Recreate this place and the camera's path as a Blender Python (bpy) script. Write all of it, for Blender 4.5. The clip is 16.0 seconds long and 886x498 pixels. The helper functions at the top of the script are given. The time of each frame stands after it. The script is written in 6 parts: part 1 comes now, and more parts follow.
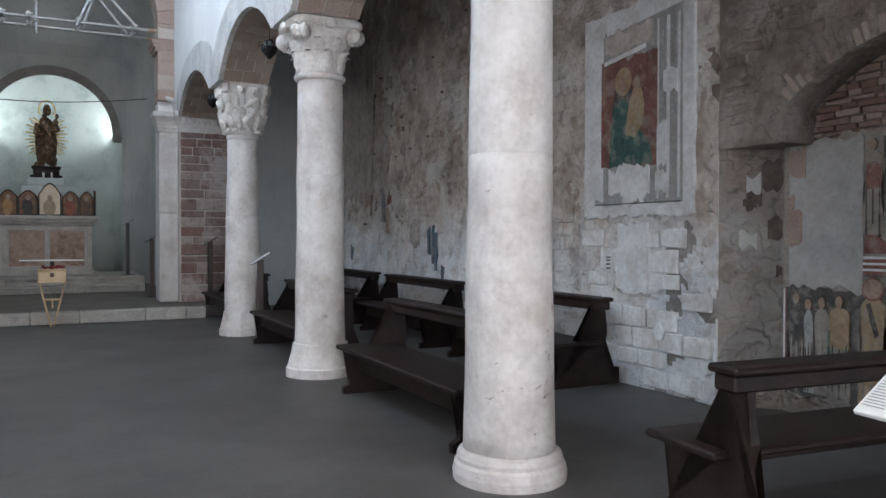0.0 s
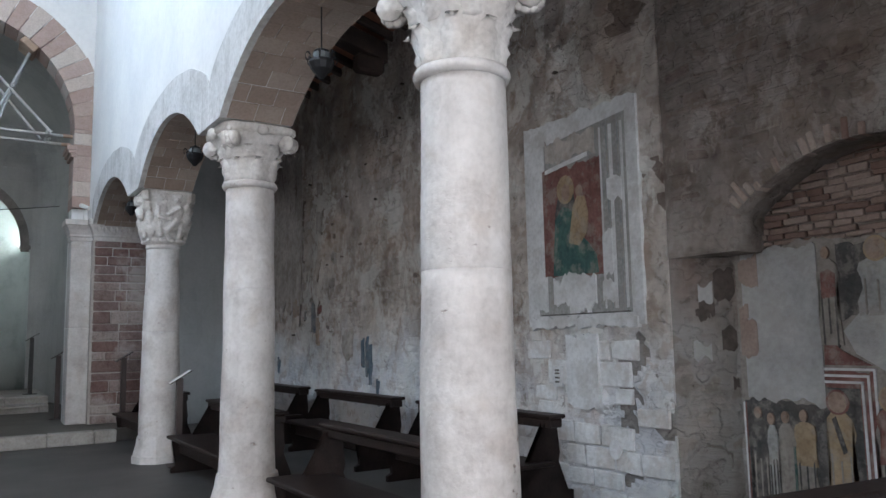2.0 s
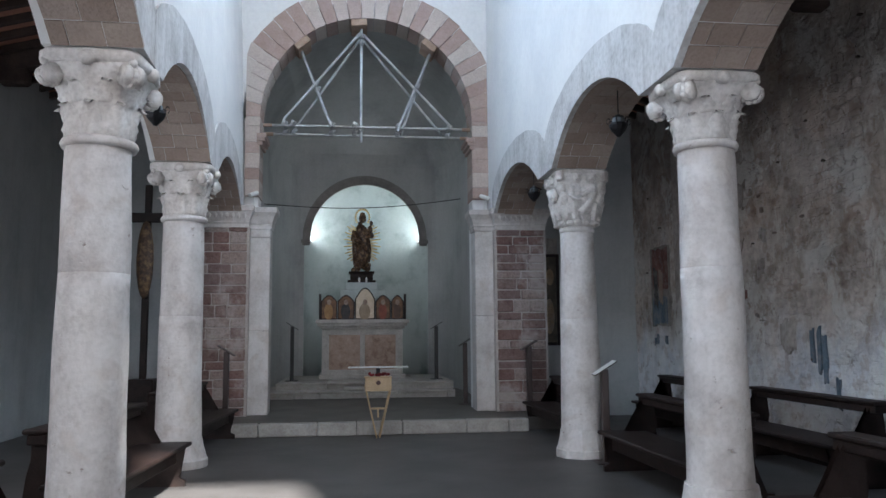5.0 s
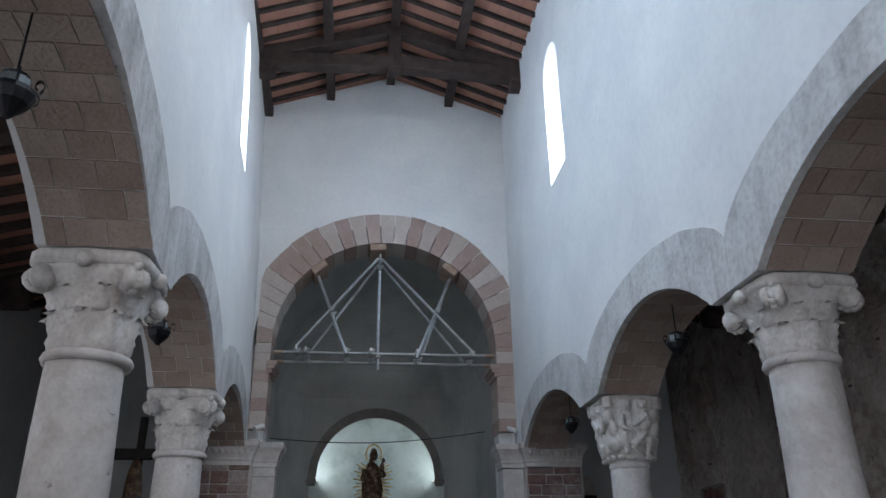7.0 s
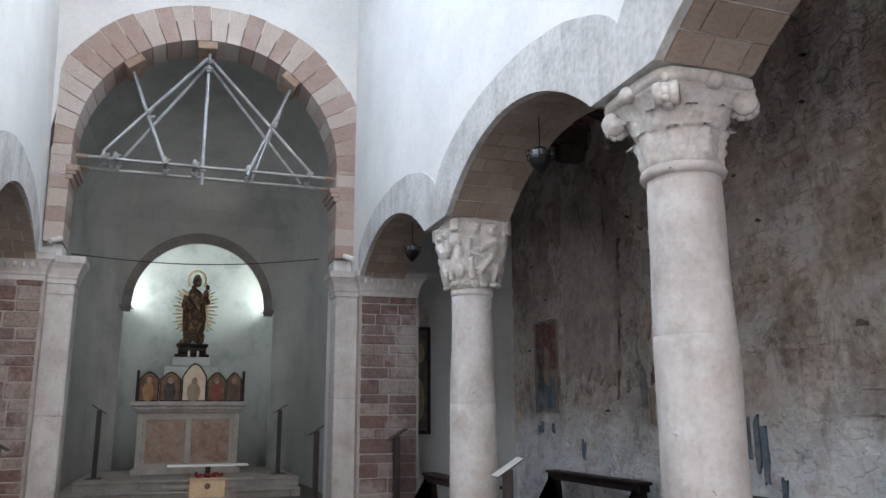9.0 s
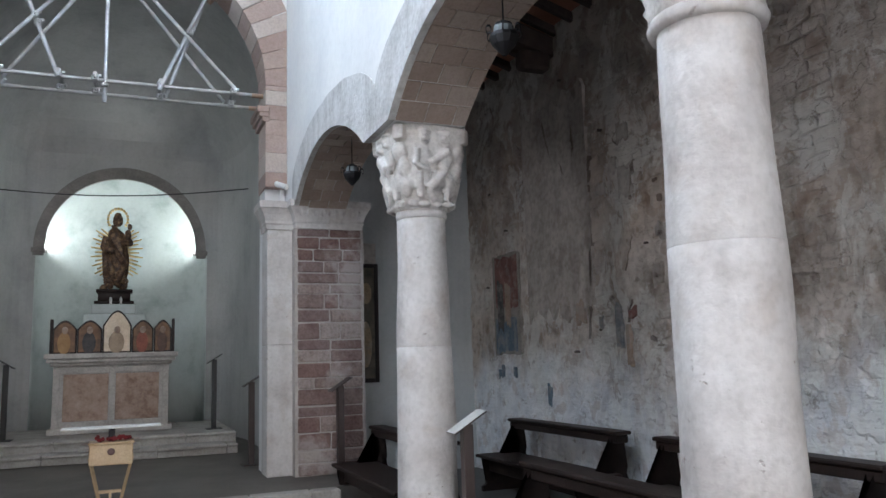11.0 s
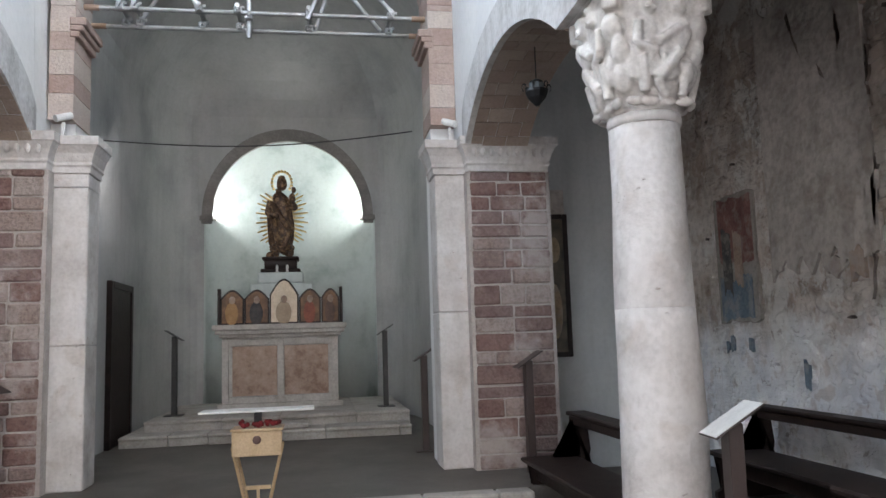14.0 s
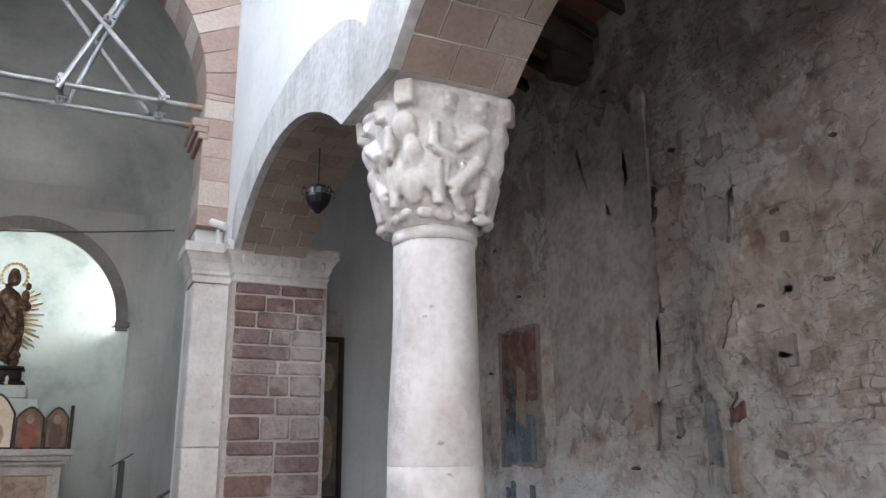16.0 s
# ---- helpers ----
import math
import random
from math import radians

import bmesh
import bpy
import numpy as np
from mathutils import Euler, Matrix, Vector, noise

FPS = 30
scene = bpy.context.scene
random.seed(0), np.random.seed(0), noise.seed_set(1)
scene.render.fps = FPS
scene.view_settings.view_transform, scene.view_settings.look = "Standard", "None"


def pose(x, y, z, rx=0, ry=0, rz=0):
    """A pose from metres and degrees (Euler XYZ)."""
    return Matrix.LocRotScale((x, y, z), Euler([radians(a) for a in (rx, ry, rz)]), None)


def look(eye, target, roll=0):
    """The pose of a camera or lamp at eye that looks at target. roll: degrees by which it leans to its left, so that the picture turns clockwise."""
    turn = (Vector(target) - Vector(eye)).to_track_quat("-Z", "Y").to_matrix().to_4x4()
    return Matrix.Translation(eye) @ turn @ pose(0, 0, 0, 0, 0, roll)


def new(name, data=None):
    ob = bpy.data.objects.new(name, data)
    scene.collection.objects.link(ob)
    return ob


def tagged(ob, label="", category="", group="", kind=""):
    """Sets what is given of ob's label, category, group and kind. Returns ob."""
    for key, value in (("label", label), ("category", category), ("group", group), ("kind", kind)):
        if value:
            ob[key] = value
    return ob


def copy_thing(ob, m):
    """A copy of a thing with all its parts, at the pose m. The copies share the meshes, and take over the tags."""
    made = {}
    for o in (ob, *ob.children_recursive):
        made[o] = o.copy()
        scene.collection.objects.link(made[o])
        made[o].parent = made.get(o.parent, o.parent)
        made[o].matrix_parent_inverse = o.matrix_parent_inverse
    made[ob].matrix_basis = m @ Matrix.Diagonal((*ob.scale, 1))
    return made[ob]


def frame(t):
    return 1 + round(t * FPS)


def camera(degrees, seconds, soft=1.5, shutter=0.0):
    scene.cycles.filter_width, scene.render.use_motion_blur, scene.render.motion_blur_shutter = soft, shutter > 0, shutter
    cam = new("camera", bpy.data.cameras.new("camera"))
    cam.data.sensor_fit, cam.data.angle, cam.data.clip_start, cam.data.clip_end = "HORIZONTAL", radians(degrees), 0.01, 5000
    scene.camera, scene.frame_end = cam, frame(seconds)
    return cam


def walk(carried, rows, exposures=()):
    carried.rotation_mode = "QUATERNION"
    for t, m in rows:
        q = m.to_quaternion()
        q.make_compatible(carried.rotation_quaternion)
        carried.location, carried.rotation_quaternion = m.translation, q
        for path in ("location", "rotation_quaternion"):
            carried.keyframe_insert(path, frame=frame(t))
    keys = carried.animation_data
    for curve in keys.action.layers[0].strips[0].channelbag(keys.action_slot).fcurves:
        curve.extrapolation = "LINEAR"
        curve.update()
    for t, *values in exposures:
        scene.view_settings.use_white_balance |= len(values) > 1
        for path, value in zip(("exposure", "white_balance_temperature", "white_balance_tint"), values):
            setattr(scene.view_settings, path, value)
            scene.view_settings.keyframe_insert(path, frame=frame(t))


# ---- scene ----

cam = camera(60.0, 16.0, soft=1.5)
EXPOSURES = [(0, 3.0, 6250, 11), (2.5, 2.88, 6200, 11), (3.5, 3.0, 6050, 11), (6, 2.26, 6000, 12), (7, 1.9, 6050, 12), (8, 2.22, 6300, 13), (9, 2.92, 6600, 14), (12, 3.25, 6250, 12), (13, 3.3, 6350, 13), (14, 3.48, 6650, 14), (15, 3.6, 6700, 15), (16, 3.68, 6650, 15)]
PATH = [
    (0, (0.062, -15.646, 1.378), (0.962, -13.86, 1.347), 0.1),
    (0.5, (0.068, -15.499, 1.427), (1.152, -13.818, 1.427), -0.6),
    (1, (0.072, -15.417, 1.45), (1.253, -13.804, 1.5), -0.5),
    (1.5, (0.104, -15.323, 1.481), (1.3, -13.726, 1.621), -0.6),
    (2, (0.123, -15.208, 1.497), (1.189, -13.532, 1.73), -1.1),
    (2.5, (0.033, -15.034, 1.494), (0.925, -13.26, 1.729), -0.6),
    (3, (-0.137, -14.851, 1.481), (0.611, -13.006, 1.675), -1.9),
    (3.5, (-0.286, -14.64, 1.469), (0.17, -12.695, 1.559), -1.9),
    (6, (-0.47, -13.345, 1.511), (-0.263, -11.417, 2.002), -0.3),
    (6.5, (-0.535, -13.071, 1.559), (-0.341, -11.201, 2.241), 0.1),
    (7, (-0.634, -12.912, 1.591), (-0.418, -11.095, 2.399), -0.7),
    (7.5, (-0.583, -12.698, 1.558), (-0.217, -10.889, 2.329), -1.2),
    (8, (-0.49, -12.422, 1.562), (0.052, -10.619, 2.235), -1.0),
    (8.5, (-0.44, -12.134, 1.538), (0.17, -10.301, 2.055), 0.0),
    (9, (-0.414, -11.794, 1.547), (0.22, -9.946, 1.974), -0.3),
    (9.5, (-0.283, -11.491, 1.531), (0.43, -9.657, 1.889), -0.8),
    (12, (0.243, -9.789, 1.576), (0.987, -7.953, 1.853), -2.1),
    (12.5, (0.241, -9.471, 1.542), (0.74, -7.559, 1.851), -2.3),
    (13, (0.265, -9.199, 1.517), (0.608, -7.254, 1.831), -3.1),
    (13.5, (0.376, -8.868, 1.532), (0.649, -6.906, 1.807), -3.4),
    (14, (0.496, -8.588, 1.54), (0.821, -6.628, 1.771), -1.8),
    (14.5, (0.582, -8.274, 1.602), (1.165, -6.374, 1.826), -1.6),
    (15, (0.704, -8.042, 1.635), (1.443, -6.21, 1.952), -1.8),
    (15.5, (0.828, -7.848, 1.688), (1.635, -6.068, 2.114), -1.6),
    (16, (0.857, -7.755, 1.729), (1.693, -6.014, 2.249), -0.6),
]
walk(cam, [(t, look(eye, target, roll)) for t, eye, target, roll in PATH], EXPOSURES)

# ---------------------------------------------------------------- light
world = bpy.data.worlds.new("sky")
scene.world = world
world.use_nodes = True
wn = world.node_tree.nodes
sky = wn.new("ShaderNodeTexSky")
sky.sky_type = "NISHITA"
sky.sun_disc = False
sky.sun_elevation = radians(33)
sky.sun_rotation = radians(168)
world.node_tree.links.new(sky.outputs[0], wn["Background"].inputs[0])
wn["Background"].inputs[1].default_value = 0.05

F0 = -0.06
sun = new("sun", bpy.data.lights.new("sun", "SUN"))
sun.data.energy = 5.0
sun.data.angle = radians(1.3)
sun.data.color = (1.0, 0.95, 0.86)
sun.matrix_world = look((1.25, -18.9, 8.33), (-1.66, -5.98, F0))


def window_light(name, eye, target, w, h, power, color=(0.86, 0.93, 1.0)):
    """Area lamp for sky light at one opening; also serves as plain fill."""
    lamp = new(name, bpy.data.lights.new(name, "AREA"))
    lamp.data.shape = "RECTANGLE"
    lamp.data.size, lamp.data.size_y, lamp.data.energy, lamp.data.color = w, h, power, color
    lamp.matrix_world = look(eye, target)
    return lamp


# the pairs at -8.0 and -12.3 are assumed, added to light the nave
WIN_Y = (-3.65, -8.0, -12.3)
for wy in WIN_Y:
    window_light("clerestory_light_right", (2.45, wy, 8.0), (-1.5, wy - 0.6, 6.4), 0.55, 1.9, 18, (0.76, 0.89, 1.0))
    window_light("clerestory_light_left", (-2.76 - wy * 0.046, wy, 8.0), (2.0, wy - 0.6, 5.6), 0.55, 1.9, 22, (0.64, 0.82, 1.0))
window_light("facade_door_light", (0, -18.9, 1.4), (0.2, -8, 1.2), 1.8, 2.7, 19, (0.98, 0.97, 1.0))
window_light("facade_window_light", (1.15, -18.9, 8.35), (0.2, -4, 5.0), 1.8, 1.1, 38, (1.0, 0.91, 0.78))
window_light("aisle_door_light", (4.2, -18.9, 1.25), (4.7, -9, 1.2), 1.1, 2.3, 11, (0.86, 0.92, 1.0))
# added lamps that brighten the opposite aisle wall through the arches
for wy in (-15.6, -11.2, -6.9):
    window_light("left_aisle_fill", (-5.5, wy, 3.0), (4.9, wy + 2.4, 1.9), 0.9, 1.7, 6.8, (0.96, 0.97, 1.0))
# added fill lamp that brightens the apse; no window stands here
window_light("apse_fill_light", (-2.05, 2.2, 4.2), (0.5, 5.5, 2.2), 0.5, 1.1, 1.9, (0.97, 0.98, 1.0))

# ---------------------------------------------------------------- materials


def make_mat(name, colors, scale=2.0, fine=30.0, rough=0.85, bump=0.15, metal=0.0, streak=0.0, fine_amount=0.25, dist=0.02, spots=None, per_object=0.0, ramp=None, smear=None):
    """colors: two or three base colours mixed by a large noise; fine grain and streaks on top."""
    m = bpy.data.materials.new(name)
    m.use_nodes = True
    nt = m.node_tree
    n, l = nt.nodes, nt.links
    b = n["Principled BSDF"]
    b.inputs["Roughness"].default_value = rough
    b.inputs["Metallic"].default_value = metal
    geo = n.new("ShaderNodeNewGeometry")
    pos = geo.outputs["Position"]
    big = n.new("ShaderNodeTexNoise")
    big.inputs["Scale"].default_value = scale
    big.inputs["Detail"].default_value = 6
    big.inputs["Roughness"].default_value = 0.62
    l.new(pos, big.inputs["Vector"])
    cr = n.new("ShaderNodeValToRGB")
    e = cr.color_ramp.elements
    stops = [0.36, 0.64] if len(colors) == 2 else [0.34, 0.5, 0.66]
    while len(e) < len(colors):
        e.new(0.5)
    for k, c in enumerate(colors):
        e[k].position = stops[k] if len(colors) <= 3 else 0.3 + 0.4 * k / (len(colors) - 1)
        e[k].color = (*c, 1)
    col = cr.outputs[0]
    if per_object:
        info = n.new("ShaderNodeObjectInfo")
        cr.color_ramp.interpolation = "LINEAR"
        mixv = n.new("ShaderNodeMix")
        mixv.inputs[0].default_value = per_object
        l.new(big.outputs["Fac"], mixv.inputs[2])
        if ramp:
            cr2 = n.new("ShaderNodeValToRGB")
            cr2.color_ramp.interpolation = "CONSTANT"
            e2 = cr2.color_ramp.elements
            while len(e2) < len(ramp):
                e2.new(0.5)
            for k, (p, c) in enumerate(ramp):
                e2[k].position = p
                e2[k].color = (*c, 1)
            l.new(info.outputs["Random"], cr2.inputs[0])
            l.new(big.outputs["Fac"], cr.inputs[0])
            mx = n.new("ShaderNodeMix")
            mx.data_type = "RGBA"
            mx.inputs[0].default_value = per_object
            l.new(col, mx.inputs[6])
            l.new(cr2.outputs[0], mx.inputs[7])
            col = mx.outputs[2]
        else:
            l.new(info.outputs["Random"], mixv.inputs[3])
            l.new(mixv.outputs[0], cr.inputs[0])
    else:
        l.new(big.outputs["Fac"], cr.inputs[0])
    small = n.new("ShaderNodeTexNoise")
    small.inputs["Scale"].default_value = fine
    small.inputs["Detail"].default_value = 5
    l.new(pos, small.inputs["Vector"])

    def darken(color, fac_socket, low, high, amount, tint=(0.25, 0.22, 0.2)):
        mr = n.new("ShaderNodeMapRange")
        mr.inputs[1].default_value, mr.inputs[2].default_value = low, high
        mr.inputs[3].default_value, mr.inputs[4].default_value = 0.0, amount
        l.new(fac_socket, mr.inputs[0])
        mx = n.new("ShaderNodeMix")
        mx.data_type = "RGBA"
        mx.blend_type = "MULTIPLY"
        l.new(mr.outputs[0], mx.inputs[0])
        l.new(color, mx.inputs[6])
        mx.inputs[7].default_value = (*tint, 1)
        return mx.outputs[2]

    col = darken(col, small.outputs["Fac"], 0.42, 0.75, fine_amount)
    if smear:
        amount, sc, tone = smear
        sn = n.new("ShaderNodeTexNoise")
        sn.inputs["Scale"].default_value = sc
        sn.inputs["Detail"].default_value = 7
        sn.inputs["Roughness"].default_value = 0.65
        l.new(pos, sn.inputs["Vector"])
        sr = n.new("ShaderNodeMapRange")
        sr.inputs[1].default_value, sr.inputs[2].default_value, sr.inputs[4].default_value = 0.50, 0.60, amount
        l.new(sn.outputs["Fac"], sr.inputs[0])
        sx = n.new("ShaderNodeMix")
        sx.data_type = "RGBA"
        l.new(sr.outputs[0], sx.inputs[0])
        l.new(col, sx.inputs[6])
        sx.inputs[7].default_value = (*tone, 1)
        col = sx.outputs[2]
    if streak:
        mp = n.new("ShaderNodeMapping")
        mp.inputs["Scale"].default_value = (5.0, 5.0, 0.5)
        l.new(pos, mp.inputs["Vector"])
        st = n.new("ShaderNodeTexNoise")
        st.inputs["Scale"].default_value = 1.3
        st.inputs["Detail"].default_value = 7
        l.new(mp.outputs[0], st.inputs["Vector"])
        col = darken(col, st.outputs["Fac"], 0.5, 0.72, streak)
    if spots:
        amount, sc, tint = spots
        sp = n.new("ShaderNodeTexNoise")
        sp.inputs["Scale"].default_value = sc
        sp.inputs["Detail"].default_value = 4
        sp.inputs["Distortion"].default_value = 0.6
        l.new(pos, sp.inputs["Vector"])
        col = darken(col, sp.outputs["Fac"], 0.55, 0.66, amount, tint)
    l.new(col, b.inputs["Base Color"])
    if bump:
        bp = n.new("ShaderNodeBump")
        bp.inputs["Strength"].default_value = bump
        bp.inputs["Distance"].default_value = dist
        add = n.new("ShaderNodeMath")
        add.operation = "ADD"
        l.new(big.outputs["Fac"], add.inputs[0])
        l.new(small.outputs["Fac"], add.inputs[1])
        l.new(add.outputs[0], bp.inputs["Height"])
        l.new(bp.outputs[0], b.inputs["Normal"])
    return m


def plain(name, color, rough=0.6, metal=0.0, emit=0.0, bump=0.0):
    m = make_mat(name, [tuple(c * 0.88 for c in color), color], 9.0, 60.0, rough, bump, metal, fine_amount=0.12)
    if emit:
        b = m.node_tree.nodes["Principled BSDF"]
        b.inputs["Emission Color"].default_value = (*color, 1)
        b.inputs["Emission Strength"].default_value = emit
    return m


M_floor = make_mat("worn_dark_cement", [(0.058, 0.054, 0.051), (0.078, 0.073, 0.069), (0.10, 0.094, 0.09)], 1.1, 45, 0.55, 0.12, fine_amount=0.3)
M_presb = make_mat("presbytery_floor", [(0.085, 0.075, 0.066), (0.13, 0.118, 0.105)], 1.6, 40, 0.6, 0.15)
M_white = make_mat("limewash_white", [(0.74, 0.74, 0.74), (0.82, 0.815, 0.80)], 0.9, 14, 0.9, 0.22, fine_amount=0.08, dist=0.015)
M_grey = make_mat("grey_plaster", [(0.40, 0.42, 0.42), (0.47, 0.485, 0.48), (0.52, 0.53, 0.52)], 0.9, 18, 0.9, 0.15, streak=0.12, fine_amount=0.1)
M_apse = make_mat("smoky_apse_plaster", [(0.33, 0.335, 0.335), (0.42, 0.425, 0.42), (0.46, 0.465, 0.46)], 0.7, 16, 0.9, 0.12, streak=0.10, fine_amount=0.1)
M_trim = make_mat("brown_grey_stone_band", [(0.20, 0.19, 0.18), (0.28, 0.265, 0.25)], 2.5, 25, 0.85, 0.3)
M_niche = make_mat("pale_green_plaster", [(0.34, 0.40, 0.395), (0.52, 0.575, 0.565), (0.57, 0.62, 0.61)], 1.1, 16, 0.85, 0.1, fine_amount=0.08)
def aisle_material(name, upper, middle, lime, line, soft):
    """Old wall: dark bare plaster above, worn plaster in the middle and a bluish limewashed foot with a ragged upper edge."""
    m = make_mat(name, middle, 1.3, 11, 0.92, 0.8, streak=0.10, fine_amount=0.4, dist=0.022, spots=(0.6, 2.4, (0.60, 0.52, 0.46)), smear=(0.5, 2.9, middle[1]))
    nt = m.node_tree
    n, l = nt.nodes, nt.links
    b = n["Principled BSDF"]
    col = b.inputs["Base Color"].links[0].from_socket
    geo = n.new("ShaderNodeNewGeometry")
    sep = n.new("ShaderNodeSeparateXYZ")
    l.new(geo.outputs["Position"], sep.inputs[0])

    def wobble(scale, amount, stretch=(1, 1, 1)):
        mp = n.new("ShaderNodeMapping")
        mp.inputs["Scale"].default_value = stretch
        l.new(geo.outputs["Position"], mp.inputs["Vector"])
        t = n.new("ShaderNodeTexNoise")
        t.inputs["Scale"].default_value = scale
        t.inputs["Detail"].default_value = 8
        t.inputs["Roughness"].default_value = 0.68
        l.new(mp.outputs[0], t.inputs["Vector"])
        a = n.new("ShaderNodeMath")
        a.operation = "MULTIPLY_ADD"
        a.inputs[1].default_value, a.inputs[2].default_value = amount, -amount / 2
        l.new(t.outputs["Fac"], a.inputs[0])
        return a.outputs[0]

    def layer(color, z0, width, w, down, tone_a, tone_b):
        add = n.new("ShaderNodeMath")
        l.new(sep.outputs[2], add.inputs[0])
        l.new(w, add.inputs[1])
        mr = n.new("ShaderNodeMapRange")
        mr.inputs[1].default_value, mr.inputs[2].default_value = z0 - width, z0 + width
        mr.inputs[3].default_value, mr.inputs[4].default_value = (1.0, 0.0) if down else (0.0, 1.0)
        l.new(add.outputs[0], mr.inputs[0])
        t = n.new("ShaderNodeTexNoise")
        t.inputs["Scale"].default_value, t.inputs["Detail"].default_value = 2.6, 7
        l.new(geo.outputs["Position"], t.inputs["Vector"])
        tm_ = n.new("ShaderNodeMix")
        tm_.data_type = "RGBA"
        tr = n.new("ShaderNodeMapRange")
        tr.inputs[1].default_value, tr.inputs[2].default_value = 0.38, 0.62
        l.new(t.outputs["Fac"], tr.inputs[0])
        l.new(tr.outputs[0], tm_.inputs[0])
        tm_.inputs[6].default_value, tm_.inputs[7].default_value = (*tone_a, 1), (*tone_b, 1)
        mx = n.new("ShaderNodeMix")
        mx.data_type = "RGBA"
        amt = n.new("ShaderNodeMath")
        amt.operation = "MULTIPLY"
        amt.inputs[1].default_value = 0.82
        l.new(mr.outputs[0], amt.inputs[0])
        l.new(amt.outputs[0], mx.inputs[0])
        l.new(color, mx.inputs[6])
        l.new(tm_.outputs[2], mx.inputs[7])
        return mx.outputs[2]

    col = layer(col, 3.7, 0.9, wobble(0.9, 2.6), False, *upper)
    col = layer(col, line, soft, wobble(1.5, 2.0, (1, 1.6, 0.55)), True, *lime)
    l.new(col, b.inputs["Base Color"])
    # cracks and lost edges of the plaster
    vo = n.new("ShaderNodeTexVoronoi")
    vo.feature = "DISTANCE_TO_EDGE"
    vo.inputs["Scale"].default_value = 2.6
    wv = n.new("ShaderNodeTexNoise")
    wv.inputs["Scale"].default_value, wv.inputs["Detail"].default_value = 2.2, 6
    l.new(geo.outputs["Position"], wv.inputs["Vector"])
    vm = n.new("ShaderNodeVectorMath")
    vm.operation = "MULTIPLY_ADD"
    vm.inputs[1].default_value = (0.25, 0.25, 0.16)
    l.new(wv.outputs["Color"], vm.inputs[0])
    l.new(geo.outputs["Position"], vm.inputs[2])
    flat = n.new("ShaderNodeMapping")
    flat.inputs["Scale"].default_value = (1.0, 1.0, 2.4)
    l.new(vm.outputs[0], flat.inputs["Vector"])
    l.new(flat.outputs[0], vo.inputs["Vector"])
    cr = n.new("ShaderNodeMapRange")
    cr.inputs[2].default_value = 0.07
    cr.inputs[4].default_value = 0.07
    l.new(vo.outputs["Distance"], cr.inputs[0])
    fl = n.new("ShaderNodeTexNoise")
    fl.inputs["Scale"].default_value, fl.inputs["Detail"].default_value = 5.0, 5
    l.new(geo.outputs["Position"], fl.inputs["Vector"])
    st = n.new("ShaderNodeMapRange")
    st.inputs[1].default_value, st.inputs[2].default_value = 0.50, 0.54
    l.new(fl.outputs["Fac"], st.inputs[0])
    hs = n.new("ShaderNodeMath")
    l.new(cr.outputs[0], hs.inputs[0])
    l.new(st.outputs[0], hs.inputs[1])
    # lost plaster: warm bare ground shows where the skin has flaked
    ft = n.new("ShaderNodeMapRange")
    ft.inputs[1].default_value, ft.inputs[2].default_value = 0.44, 0.40
    l.new(fl.outputs["Fac"], ft.inputs[0])
    fa = n.new("ShaderNodeMath")
    fa.operation = "MULTIPLY"
    fa.inputs[1].default_value = 0.45
    l.new(ft.outputs[0], fa.inputs[0])
    fm = n.new("ShaderNodeMix")
    fm.data_type = "RGBA"
    fm.blend_type = "MULTIPLY"
    l.new(fa.outputs[0], fm.inputs[0])
    l.new(col, fm.inputs[6])
    fm.inputs[7].default_value = (0.62, 0.50, 0.42, 1)
    big = n.new("ShaderNodeTexNoise")
    big.inputs["Scale"].default_value, big.inputs["Detail"].default_value = 0.75, 5
    l.new(geo.outputs["Position"], big.inputs["Vector"])
    bt = n.new("ShaderNodeMapRange")
    bt.inputs[1].default_value, bt.inputs[2].default_value = 0.50, 0.66
    bt.inputs[4].default_value = 0.55
    l.new(big.outputs["Fac"], bt.inputs[0])
    bmx = n.new("ShaderNodeMix")
    bmx.data_type = "RGBA"
    bmx.blend_type = "MULTIPLY"
    l.new(bt.outputs[0], bmx.inputs[0])
    l.new(fm.outputs[2], bmx.inputs[6])
    bmx.inputs[7].default_value = (0.92, 0.78, 0.66, 1)
    def field(scale, stretch, detail, lo, hi, rough=0.65):
        mp = n.new("ShaderNodeMapping")
        mp.inputs["Scale"].default_value = stretch
        l.new(geo.outputs["Position"], mp.inputs["Vector"])
        t = n.new("ShaderNodeTexNoise")
        t.inputs["Scale"].default_value, t.inputs["Detail"].default_value, t.inputs["Roughness"].default_value = scale, detail, rough
        t.inputs["Distortion"].default_value = 0.5
        l.new(mp.outputs[0], t.inputs["Vector"])
        r = n.new("ShaderNodeMapRange")
        r.inputs[1].default_value, r.inputs[2].default_value = lo, hi
        l.new(t.outputs["Fac"], r.inputs[0])
        return r.outputs[0]

    def blend(color, fac, amount, tone, mode="MIX"):
        a = n.new("ShaderNodeMath")
        a.operation = "MULTIPLY"
        a.inputs[1].default_value = amount
        l.new(fac, a.inputs[0])
        x = n.new("ShaderNodeMix")
        x.data_type, x.blend_type = "RGBA", mode
        l.new(a.outputs[0], x.inputs[0])
        l.new(color, x.inputs[6])
        x.inputs[7].default_value = (*tone, 1)
        return x.outputs[2]

    # flaked pale skin, drips, trowel strokes and small dark chips
    col = bmx.outputs[2]
    col = blend(col, field(1.5, (1, 1, 0.8), 9, 0.52, 0.57, 0.72), 0.55, tuple(min(0.76, c * 1.15) for c in middle[2]))
